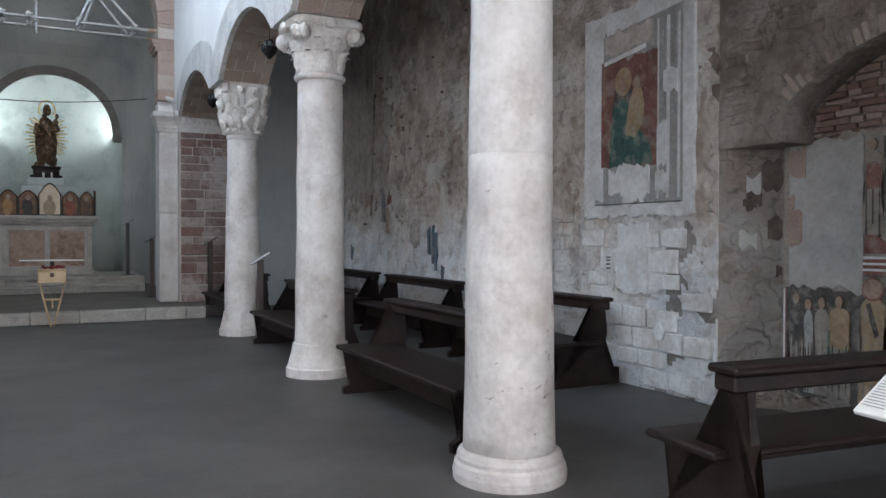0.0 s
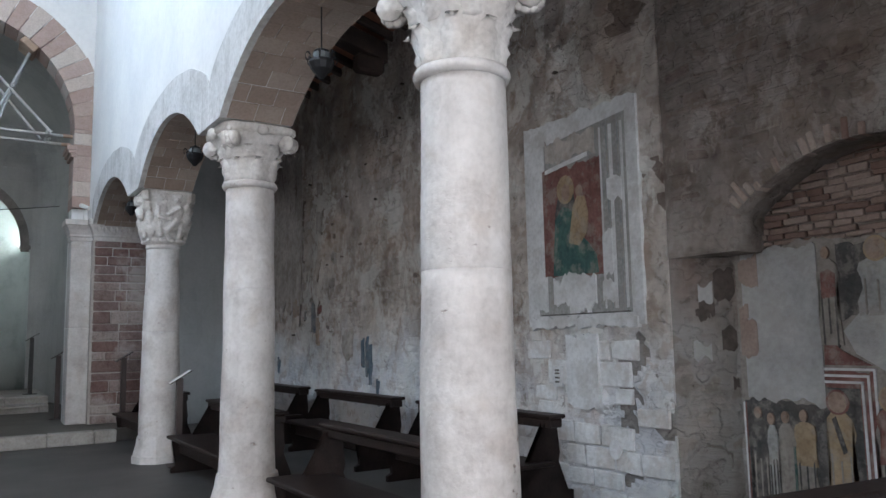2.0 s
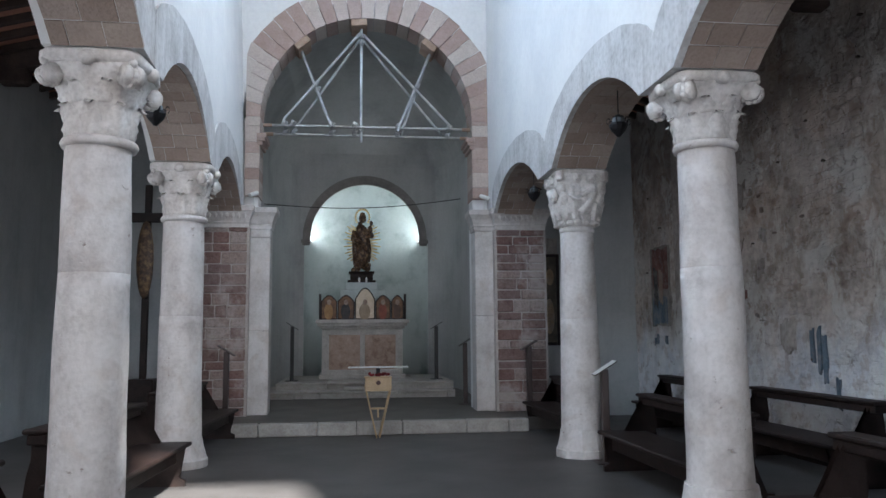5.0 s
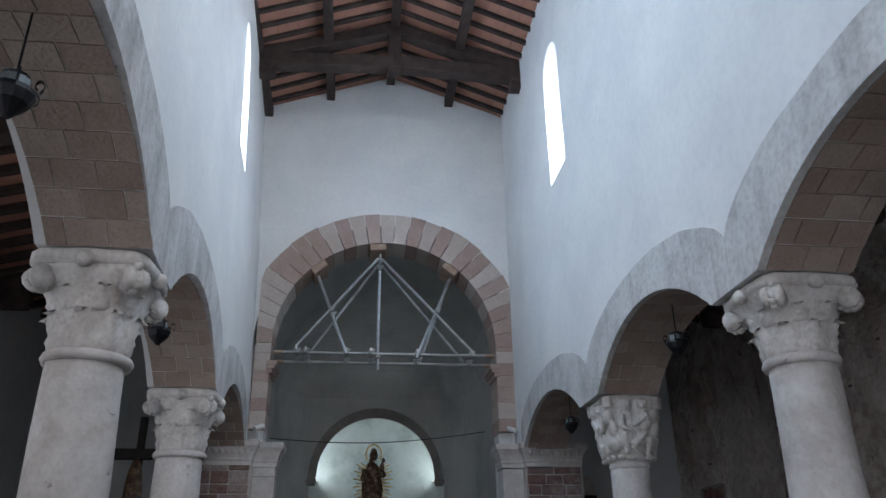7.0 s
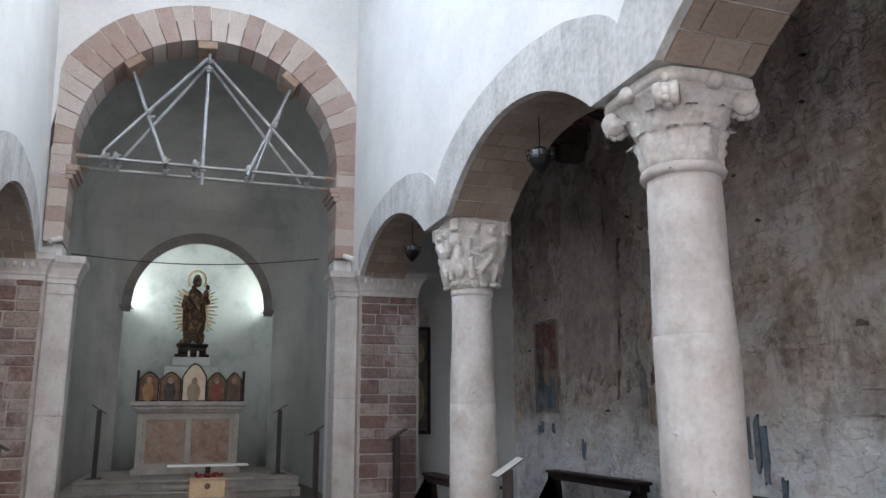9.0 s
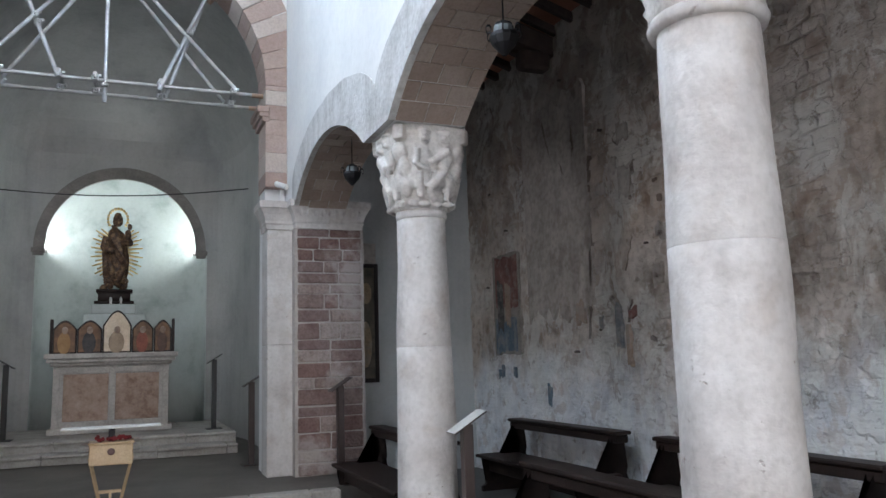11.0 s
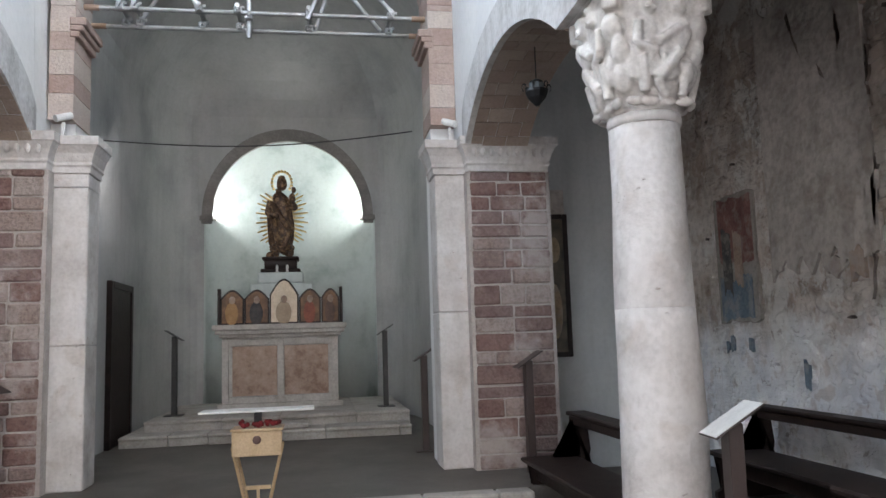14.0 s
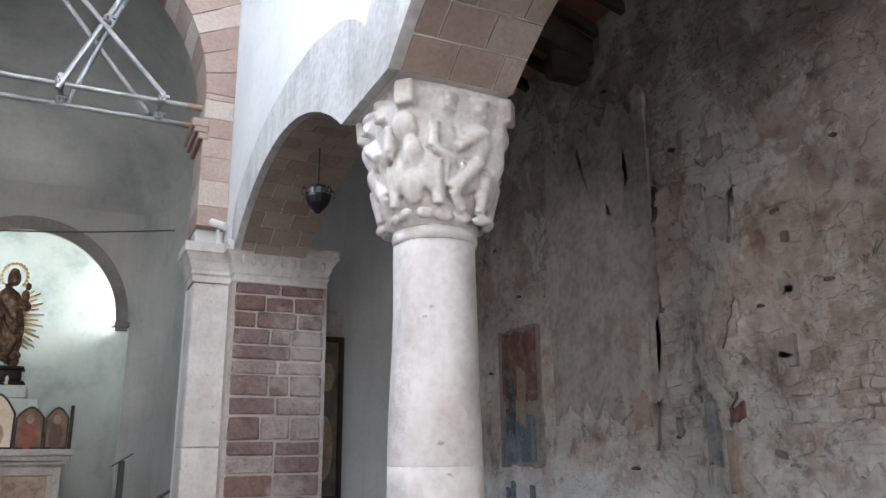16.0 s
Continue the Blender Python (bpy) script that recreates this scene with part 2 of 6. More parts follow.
    col = blend(col, field(1.9, (1, 1.7, 0.6), 8, 0.54, 0.64, 0.7), 0.30, (0.60, 0.54, 0.50), "MULTIPLY")
    trowel = field(3.0, (1, 1.0, 6.5), 7, 0.40, 0.62, 0.7)
    col = blend(col, trowel, 0.16, (0.55, 0.50, 0.47), "MULTIPLY")
    chips = field(5.5, (1, 1.0, 0.9), 7, 0.60, 0.65, 0.7)
    col = blend(col, chips, 0.6, (0.38, 0.32, 0.28), "MULTIPLY")
    l.new(col, b.inputs["Base Color"])
    hm = n.new("ShaderNodeMath")
    hm.operation = "MULTIPLY_ADD"
    hm.inputs[1].default_value = -0.5
    l.new(chips, hm.inputs[0])
    l.new(hs.outputs[0], hm.inputs[2])
    ht = n.new("ShaderNodeMath")
    ht.operation = "MULTIPLY_ADD"
    ht.inputs[1].default_value = -0.35
    l.new(trowel, ht.inputs[0])
    l.new(hm.outputs[0], ht.inputs[2])
    hs = ht
    bp = n.new("ShaderNodeBump")
    bp.inputs["Strength"].default_value, bp.inputs["Distance"].default_value = 0.9, 0.018
    l.new(hs.outputs[0], bp.inputs["Height"])
    old = b.inputs["Normal"].links[0].from_socket
    l.new(old, bp.inputs["Normal"])
    l.new(bp.outputs[0], b.inputs["Normal"])
    return m


M_aisle = aisle_material("bare_weathered_plaster", ((0.30, 0.265, 0.24), (0.50, 0.45, 0.41)), [(0.36, 0.31, 0.275), (0.60, 0.54, 0.485), (0.74, 0.68, 0.63)], ((0.60, 0.62, 0.66), (0.80, 0.80, 0.81)), 1.45, 0.30)
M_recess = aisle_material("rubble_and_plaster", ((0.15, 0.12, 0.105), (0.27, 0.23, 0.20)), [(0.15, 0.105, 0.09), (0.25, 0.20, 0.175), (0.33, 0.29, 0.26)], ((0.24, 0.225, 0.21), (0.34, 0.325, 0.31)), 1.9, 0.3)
# darker than the aisle plaster, for the wall over and south of the recess
M_over = aisle_material("dark_rubble_plaster", ((0.14, 0.12, 0.108), (0.26, 0.23, 0.21)), [(0.17, 0.14, 0.12), (0.28, 0.24, 0.215), (0.36, 0.32, 0.29)], ((0.24, 0.225, 0.21), (0.34, 0.325, 0.31)), 0.5, 0.3)
M_lime = make_mat("limewashed_masonry", [(0.60, 0.585, 0.57), (0.76, 0.755, 0.75), (0.82, 0.82, 0.82)], 2.2, 22, 0.92, 0.6, fine_amount=0.25, dist=0.02, streak=0.12, smear=(0.5, 3.2, (0.50, 0.43, 0.385)))
M_bluegrey = make_mat("cold_grey_plaster", [(0.245, 0.262, 0.27), (0.30, 0.315, 0.32), (0.335, 0.35, 0.352)], 0.9, 18, 0.9, 0.2, streak=0.15, fine_amount=0.12)
M_rubble = make_mat("reddish_rubble", [(0.20, 0.125, 0.10), (0.34, 0.26, 0.22)], 6.0, 40, 0.92, 0.5, per_object=0.6)
M_pit = make_mat("dark_pit", [(0.07, 0.055, 0.048), (0.13, 0.105, 0.09)], 8.0, 40, 0.95, 0.5)
M_slab = make_mat("pale_plaster_remnant", [(0.40, 0.355, 0.32), (0.56, 0.51, 0.465)], 2.2, 16, 0.92, 0.8, fine_amount=0.4, streak=0.2, spots=(0.4, 3.5, (0.6, 0.52, 0.46)))
M_column = make_mat("pale_travertine", [(0.49, 0.455, 0.435), (0.615, 0.585, 0.565), (0.69, 0.665, 0.65)], 2.3, 26, 0.8, 0.55, fine_amount=0.2, dist=0.012, streak=0.13, spots=(0.30, 3.4, (0.70, 0.60, 0.52)), smear=(0.4, 2.6, (0.69, 0.655, 0.63)))
M_capital = make_mat("carved_travertine", [(0.53, 0.49, 0.455), (0.71, 0.68, 0.65)], 5.0, 30, 0.85, 0.4, fine_amount=0.3, dist=0.012)
M_ring = make_mat("limewashed_stone_ring", [(0.46, 0.455, 0.45), (0.60, 0.595, 0.59), (0.66, 0.655, 0.65)], 2.2, 20, 0.9, 0.5, streak=0.30, fine_amount=0.3)


def pitted(m, amount, scale=16.0):
    """Scattered small holes and worn hollows of old travertine."""
    nt = m.node_tree
    n, l = nt.nodes, nt.links
    b = n["Principled BSDF"]
    geo = n.new("ShaderNodeNewGeometry")
    mp = n.new("ShaderNodeMapping")
    mp.inputs["Scale"].default_value = (1, 1, 1.7)
    l.new(geo.outputs["Position"], mp.inputs["Vector"])
    t = n.new("ShaderNodeTexNoise")
    t.inputs["Scale"].default_value, t.inputs["Detail"].default_value, t.inputs["Roughness"].default_value = scale, 5, 0.6
    l.new(mp.outputs[0], t.inputs["Vector"])
    t2 = n.new("ShaderNodeTexNoise")
    t2.inputs["Scale"].default_value, t2.inputs["Detail"].default_value = 2.4, 3
    l.new(geo.outputs["Position"], t2.inputs["Vector"])
    mul = n.new("ShaderNodeMath")
    mul.operation = "MULTIPLY_ADD"
    mul.inputs[1].default_value = 0.45
    l.new(t2.outputs["Fac"], mul.inputs[0])
    l.new(t.outputs["Fac"], mul.inputs[2])
    r = n.new("ShaderNodeMapRange")
    r.inputs[1].default_value, r.inputs[2].default_value = 0.92, 0.99
    l.new(mul.outputs[0], r.inputs[0])
    old = b.inputs["Base Color"].links[0].from_socket
    mx = n.new("ShaderNodeMix")
    mx.data_type, mx.blend_type = "RGBA", "MULTIPLY"
    am = n.new("ShaderNodeMath")
    am.operation = "MULTIPLY"
    am.inputs[1].default_value = amount
    l.new(r.outputs[0], am.inputs[0])
    l.new(am.outputs[0], mx.inputs[0])
    l.new(old, mx.inputs[6])
    mx.inputs[7].default_value = (0.60, 0.50, 0.43, 1)
    l.new(mx.outputs[2], b.inputs["Base Color"])
    bp = n.new("ShaderNodeBump")
    bp.invert = True
    bp.inputs["Strength"].default_value, bp.inputs["Distance"].default_value = 0.8, 0.012
    l.new(r.outputs[0], bp.inputs["Height"])
    l.new(b.inputs["Normal"].links[0].from_socket, bp.inputs["Normal"])
    l.new(bp.outputs[0], b.inputs["Normal"])


pitted(M_column, 0.75, 13.0)
pitted(M_ring, 0.5, 10.0)
M_mortar = make_mat("lime_mortar", [(0.39, 0.345, 0.32), (0.50, 0.455, 0.425)], 4.0, 40, 0.95, 0.4)
M_soffit = make_mat("tufa_soffit_block", [(0.30, 0.225, 0.18), (0.40, 0.315, 0.26)], 3.0, 40, 0.9, 0.5, per_object=0.45, ramp=[(0.0, (0.34, 0.265, 0.225)), (0.25, (0.46, 0.385, 0.335)), (0.5, (0.40, 0.315, 0.27)), (0.75, (0.50, 0.43, 0.38))])
M_block = make_mat("pier_block", [(0.19, 0.13, 0.115), (0.34, 0.27, 0.245)], 6.0, 34, 0.9, 0.8, per_object=0.7, fine_amount=0.45, smear=(0.7, 1.3, (0.45, 0.40, 0.375)), spots=(0.4, 7.0, (0.55, 0.45, 0.42)), ramp=[(0.0, (0.20, 0.105, 0.09)), (0.18, (0.25, 0.18, 0.165)), (0.34, (0.20, 0.12, 0.105)), (0.48, (0.36, 0.285, 0.255)), (0.64, (0.20, 0.125, 0.115)), (0.80, (0.43, 0.37, 0.34)), (0.92, (0.21, 0.14, 0.135))])
M_vous = make_mat("arch_voussoir", [(0.42, 0.32, 0.27), (0.55, 0.46, 0.41)], 4.0, 40, 0.88, 0.4, per_object=0.7, ramp=[(0.0, (0.36, 0.25, 0.215)), (0.35, (0.58, 0.525, 0.485)), (0.55, (0.42, 0.315, 0.275)), (0.8, (0.53, 0.46, 0.42))])
M_wood = make_mat("dark_walnut", [(0.012, 0.007, 0.006), (0.027, 0.016, 0.013)], 6.0, 50, 0.5, 0.15, fine_amount=0.3)
M_wood.node_tree.nodes["Principled BSDF"].inputs["Specular IOR Level"].default_value = 0.28
M_beam = make_mat("old_dark_timber", [(0.035, 0.022, 0.018), (0.07, 0.046, 0.038)], 5.0, 40, 0.8, 0.4, fine_amount=0.4)
M_tile = make_mat("terracotta_pianelle", [(0.34, 0.15, 0.105), (0.48, 0.24, 0.17)], 5.0, 40, 0.9, 0.3, per_object=0.5)
M_steel = make_mat("galvanised_tube", [(0.33, 0.34, 0.345), (0.44, 0.45, 0.455)], 8.0, 60, 0.42, 0.05, metal=0.75, fine_amount=0.2)
M_black = plain("black_painted_metal", (0.02, 0.02, 0.021), 0.5)
M_brownmetal = plain("brown_painted_metal", (0.05, 0.032, 0.028), 0.5)
M_paper = plain("white_paper_board", (0.74, 0.74, 0.72), 0.5)
M_ink = plain("grey_print", (0.30, 0.30, 0.30), 0.7)
M_photo = plain("dark_photo_print", (0.14, 0.08, 0.07), 0.5)
M_oldwood = make_mat("old_plank", [(0.30, 0.20, 0.145), (0.42, 0.30, 0.225)], 6.0, 60, 0.7, 0.2)
M_pale_wood = make_mat("pale_varnished_wood", [(0.50, 0.35, 0.20), (0.62, 0.46, 0.28)], 6.0, 60, 0.4, 0.1)
M_stone = make_mat("altar_stone", [(0.40, 0.375, 0.35), (0.52, 0.495, 0.465)], 3.0, 30, 0.75, 0.3, fine_amount=0.3)
M_marble = make_mat("brown_altar_marble", [(0.22, 0.13, 0.09), (0.36, 0.25, 0.19), (0.43, 0.32, 0.25)], 5.0, 25, 0.5, 0.1)
M_step = make_mat("worn_step_stone", [(0.34, 0.32, 0.295), (0.46, 0.44, 0.41)], 3.0, 30, 0.8, 0.3, fine_amount=0.3)
M_gold = make_mat("old_gilding", [(0.60, 0.42, 0.17), (0.85, 0.65, 0.32)], 12, 60, 0.4, 0.2, metal=0.55)
M_statue = make_mat("polychrome_statue", [(0.035, 0.02, 0.015), (0.10, 0.055, 0.03), (0.26, 0.165, 0.08)], 15.0, 40, 0.5, 0.2)
M_iron = plain("dark_wrought_iron", (0.025, 0.025, 0.028), 0.5, 0.6)
M_glass_lamp = plain("dull_lamp_glass", (0.20, 0.22, 0.23), 0.2)
M_skyglow = plain("overexposed_sky", (0.95, 0.98, 1.0), 1.0, 0.0, 0.5)
M_red = plain("red_flowers", (0.20, 0.015, 0.02), 0.6)
M_bulb = plain("lit_bulb", (1.0, 0.98, 0.9), 0.4, 0.0, 1.1)


def fresco(name, cols, scale=3.0):
    return make_mat(name, cols, scale * 1.6, 30, 0.92, 0.4, fine_amount=0.4, streak=0.2, smear=(0.45, 7.0, (0.33, 0.295, 0.265)))


F_red = fresco("fresco_red", [(0.16, 0.07, 0.06), (0.26, 0.13, 0.11)])
F_dark = fresco("fresco_dark", [(0.055, 0.055, 0.055), (0.12, 0.11, 0.10)])
F_green = fresco("fresco_green", [(0.03, 0.085, 0.08), (0.075, 0.15, 0.13)])
F_flesh = fresco("fresco_flesh", [(0.27, 0.185, 0.14), (0.40, 0.295, 0.23)])
F_white = make_mat("white_repair_plaster", [(0.60, 0.60, 0.60), (0.75, 0.75, 0.75)], 3.0, 25, 0.92, 0.4, fine_amount=0.25, smear=(0.4, 3.5, (0.42, 0.39, 0.36)))
F_grey = fresco("fresco_grey", [(0.30, 0.30, 0.29), (0.41, 0.405, 0.39)])
F_ochre = fresco("fresco_ochre", [(0.30, 0.215, 0.13), (0.42, 0.32, 0.21)])
F_blue = fresco("fresco_blue", [(0.10, 0.145, 0.19), (0.17, 0.21, 0.25)])
F_faintblue = make_mat("faint_blue_paint", [(0.20, 0.225, 0.25), (0.36, 0.35, 0.345)], 6.0, 25, 0.92, 0.4, fine_amount=0.4, smear=(0.8, 5.0, (0.36, 0.315, 0.275)))
F_faintflesh = make_mat("faint_orange_paint", [(0.37, 0.27, 0.21), (0.42, 0.34, 0.28)], 6.0, 25, 0.92, 0.4, fine_amount=0.4, smear=(0.8, 5.0, (0.36, 0.315, 0.275)))
F_loss = make_mat("pale_repair_render", [(0.36, 0.35, 0.34), (0.46, 0.45, 0.44)], 3.0, 25, 0.92, 0.4, fine_amount=0.2, smear=(0.4, 3.5, (0.33, 0.30, 0.275)))
F_canvas = make_mat("dark_olive_canvas", [(0.035, 0.032, 0.026), (0.10, 0.085, 0.055), (0.16, 0.12, 0.08)], 5.0, 40, 0.45, 0.1)
F_pale = fresco("fresco_pale_ground", [(0.24, 0.215, 0.19), (0.34, 0.31, 0.275)])

# ---------------------------------------------------------------- mesh helpers


def finish(name, bm, mat, parent=None, label="", smooth=False):
    me = bpy.data.meshes.new(name)
    bmesh.ops.recalc_face_normals(bm, faces=bm.faces)
    bm.to_mesh(me)
    bm.free()
    for mm in mat if isinstance(mat, (list, tuple)) else [mat]:
        me.materials.append(mm)
    if smooth:
        for p in me.polygons:
            p.use_smooth = True
    ob = new(name, me)
    if parent:
        ob.parent = parent
    if label:
        ob["label"] = label
    return ob


def part(name, bm, mat, parent, label="", smooth=False):
    return finish(name, bm, mat, parent, label, smooth)


def thing(name, label, category, group="", at=None):
    e = new(name)
    e.empty_display_size = 0.1
    if at is not None:
        e.matrix_world = at
    return tagged(e, label, category, group)


def box(bm, x0, x1, y0, y1, z0, z1, m=None, bevel=0.0):
    r = bmesh.ops.create_cube(bm, size=1.0)
    vs = r["verts"]
    for v in vs:
        v.co = Vector((x0 + (v.co.x + 0.5) * (x1 - x0), y0 + (v.co.y + 0.5) * (y1 - y0), z0 + (v.co.z + 0.5) * (z1 - z0)))
    if bevel:
        es = list({e for v in vs for e in v.link_edges})
        r2 = bmesh.ops.bevel(bm, geom=es, offset=bevel, segments=1, affect="EDGES", profile=0.5)
        vs = list({v for f in r2["faces"] for v in f.verts} | {v for v in vs if v.is_valid})
    if m is not None:
        for v in vs:
            v.co = m @ v.co
    return vs


def boxes(*specs, bevel=0.0):
    bm = bmesh.new()
    for s in specs:
        box(bm, *s, bevel=bevel)
    return bm


def lathe(bm, profile, seg=32, center=(0, 0), wobble=0.0, seed=0.0):
    """profile: (radius, z) pairs from bottom to top; closed at both ends."""
    rings = []
    for r, z in profile:
        ring = []
        for k in range(seg):
            a = 2 * math.pi * k / seg
            d = wobble * (noise.noise(Vector((math.cos(a) * 1.3 + seed, math.sin(a) * 1.3, z * 1.6))) if wobble else 0)
            ring.append(bm.verts.new((center[0] + (r + d) * math.cos(a), center[1] + (r + d) * math.sin(a), z)))
        rings.append(ring)
    for a, b in zip(rings, rings[1:]):
        for k in range(seg):
            bm.faces.new((a[k], a[(k + 1) % seg], b[(k + 1) % seg], b[k]))
    bm.faces.new(list(reversed(rings[0])))
    bm.faces.new(rings[-1])
    return [v for r in rings for v in r]


def tube(bm, a, b, r, seg=10):
    a, b = Vector(a), Vector(b)
    d = b - a
    m = Matrix.Translation((a + b) / 2) @ d.to_track_quat("Z", "Y").to_matrix().to_4x4()
    res = bmesh.ops.create_cone(bm, cap_ends=True, segments=seg, radius1=r, radius2=r, depth=d.length, matrix=m)
    return res["verts"]


def beam(bm, a, b, w, h, up=(0, 0, 1)):
    """A squared timber from a to b."""
    a, b = Vector(a), Vector(b)
    d = (b - a).normalized()
    s = d.cross(Vector(up)).normalized()
    u = s.cross(d)
    m = Matrix((s, d, u)).transposed().to_4x4()
    m.translation = (a + b) / 2
    return box(bm, -w / 2, w / 2, -(b - a).length / 2, (b - a).length / 2, -h / 2, h / 2, m, bevel=0.012)


def prism(bm, outline, lo, hi, put):
    """A closed prism over a 2D outline; put(a, b, c) gives the place of outline point (a, b) at depth c."""
    f0 = [bm.verts.new(put(a, b, lo)) for a, b in outline]
    f1 = [bm.verts.new(put(a, b, hi)) for a, b in outline]
    n = len(outline)
    for k in range(n):
        bm.faces.new((f0[k], f0[(k + 1) % n], f1[(k + 1) % n], f1[k]))
    fs = [bm.faces.new(f0), bm.faces.new(list(reversed(f1)))]
    bmesh.ops.triangulate(bm, faces=fs)


def strip(bm, us, low, high, lo, hi, put):
    """A closed band between two curves low(u) and high(u) over the stations us, from depth lo to hi."""
    rings = []
    for u in us:
        a, b = low(u), high(u)
        rings.append([bm.verts.new(put(u, a, lo)), bm.verts.new(put(u, b, lo)), bm.verts.new(put(u, b, hi)), bm.verts.new(put(u, a, hi))])
    for p, q in zip(rings, rings[1:]):
        for k in range(4):
            bm.faces.new((p[k], p[(k + 1) % 4], q[(k + 1) % 4], q[k]))
    bm.faces.new(rings[0])
    bm.faces.new(list(reversed(rings[-1])))


def steps(a, b, n):
    return [a + (b - a) * k / n for k in range(n + 1)]


def shell(name, bm, mat, inside, thick, smooth=False):
    """A surface seen from the point inside, thickened away from it."""
    tot = sum(f.normal.dot(Vector(inside) - f.calc_center_median()) * f.calc_area() for f in bm.faces if not f.normal_update())
    if tot < 0:
        bmesh.ops.reverse_faces(bm, faces=bm.faces)
    me = bpy.data.meshes.new(name)
    bm.to_mesh(me)
    bm.free()
    me.materials.append(mat)
    for pl in me.polygons:
        pl.use_smooth = smooth
    ob = new(name, me)
    sol = ob.modifiers.new("thick", "SOLIDIFY")
    sol.thickness, sol.offset = thick, -1.0
    return ob


def blob(bm, c, r, m=None, seg=12):
    mm = Matrix.Translation(c) @ Matrix.Diagonal((*(r if isinstance(r, (tuple, list)) else (r, r, r)), 1))
    if m is not None:
        mm = Matrix.Translation(c) @ m @ Matrix.Diagonal((*r, 1))
    return bmesh.ops.create_uvsphere(bm, u_segments=seg, v_segments=seg // 2 + 1, radius=1, matrix=mm)["verts"]


def arc(cx, cz, r, a0, a1, n, ry=None):
    return [(cx + r * math.cos(radians(a0 + (a1 - a0) * k / n)), cz + (ry or r) * math.sin(radians(a0 + (a1 - a0) * k / n))) for k in range(n + 1)]


# ---------------------------------------------------------------- large structure
F = -0.06           # nave floor
P = 0.14            # presbytery floor
XR = 2.12           # nave face of the arcade on the fresco side
THICK = 0.70
TOP = 10.35
XW = 5.07           # aisle wall with the frescoes
COLS = (-11.72, -7.90, -4.18)
CAPTOP = 3.58


def xl(y):
    """Nave face of the other arcade, which is a little askew."""
    return -2.34 - 0.046 * y


floor = tagged(finish("floor", boxes((-6.5, 7.2, -19.3, 1.0, -0.4, F)), M_floor), "worn dark grey cement floor of the nave", "floor", kind="structure")
presb = tagged(finish("presbytery_floor", boxes((-3.2, 3.1, -1.45, 9.2, F + 0.002, P)), M_presb), "raised dark floor of the presbytery", "floor", kind="structure")

step = thing("presbytery_step", "worn pale stone step edge before the presbytery", "step")
step["kind"] = "structure"
random.seed(3)
x = -2.55
while x < 2.4:
    w = random.uniform(0.6, 1.1)
    w = min(w, 2.42 - x)
    bm = bmesh.new()
    box(bm, x + 0.004, x + w - 0.004, -1.68 + random.uniform(-0.012, 0.012), -1.452, F + 0.001, P + random.uniform(-0.004, 0.008), bevel=0.015)
    part("step_stone", bm, M_step, step)
    x += w
    if 2.42 - x < 0.2:
        break


def put_right(u, z, v):
    return (XR + v, u, z)


def put_left(u, z, v):
    return (xl(u) - v - 0.045 * max(0.0, z - 5.2), u, z)


SPANS = [(-15.54, -11.72), (-11.72, -7.90), (-7.90, -4.18), (-4.18, -0.42)]
HALF = 0.37


RISE, RING = 0.55, 0.34


def span_geom(s):
    """Middle, half width and springing of the arch in a span."""
    a = s[0] + HALF
    b = s[1] - (HALF if s[1] < -1 else 0.06)
    return (a + b) / 2, (b - a) / 2


def arc_height(s, u, rise, extra=0.0):
    """Height of a segmental arch over the span at u."""
    c, r = span_geom(s)
    r += extra
    R = (r * r + rise * rise) / (2 * rise)
    d = min(abs(u - c), r)
    return CAPTOP - (R - rise) + math.sqrt(R * R - d * d)


def outer_height(s, u):
    c = (s[0] + s[1]) / 2
    h = (s[1] - s[0]) / 2
    x = min(1.0, abs(u - c) / h)
    return CAPTOP + 0.39 + 0.55 * max(0.0, 1 - x * x) ** 0.62


def arcade_wall(name, put, label):
    bm = bmesh.new()
    zb, zt, zh = 6.95, 9.15, 8.75
    for s in SPANS:
        us = [s[0]] + steps(*[span_geom(s)[0] + k * (span_geom(s)[1] - 0.001) for k in (-1, 1)], 28) + [s[1]]
        strip(bm, us, lambda u: arc_height(s, u, RISE) + 0.012, lambda u: zb, 0.0, THICK, put)
    flat = lambda v: (lambda u: v)
    strip(bm, [-0.42, 0.35], flat(CAPTOP + 0.12), flat(zb), 0.0, THICK, put)
    strip(bm, [-19.0, -15.54], flat(F), flat(zb), 0.0, THICK, put)
    cuts = [-19.0]
    for wy in sorted(WIN_Y):
        cuts += [wy - 0.40, wy + 0.40]
    cuts.append(0.35)
    for a, b in zip(cuts[::2], cuts[1::2]):
        strip(bm, [a, b], flat(zb), flat(zt), 0.0, THICK, put)
    for wy in WIN_Y:
        strip(bm, steps(wy - 0.40, wy + 0.40, 16), lambda u: zh + math.sqrt(max(0.0, 0.1601 - (u - wy) ** 2)) * 0.99, flat(zt), 0.0, THICK, put)
    strip(bm, [-19.0, 0.35], flat(zt), flat(TOP), 0.0, THICK, put)
    return tagged(finish(name, bm, M_white), label, "wall", kind="structure")


arcade_wall("wall_east", put_right, "white limewashed nave wall above round arches")
arcade_wall("wall_west", put_left, "white limewashed nave wall above round arches")

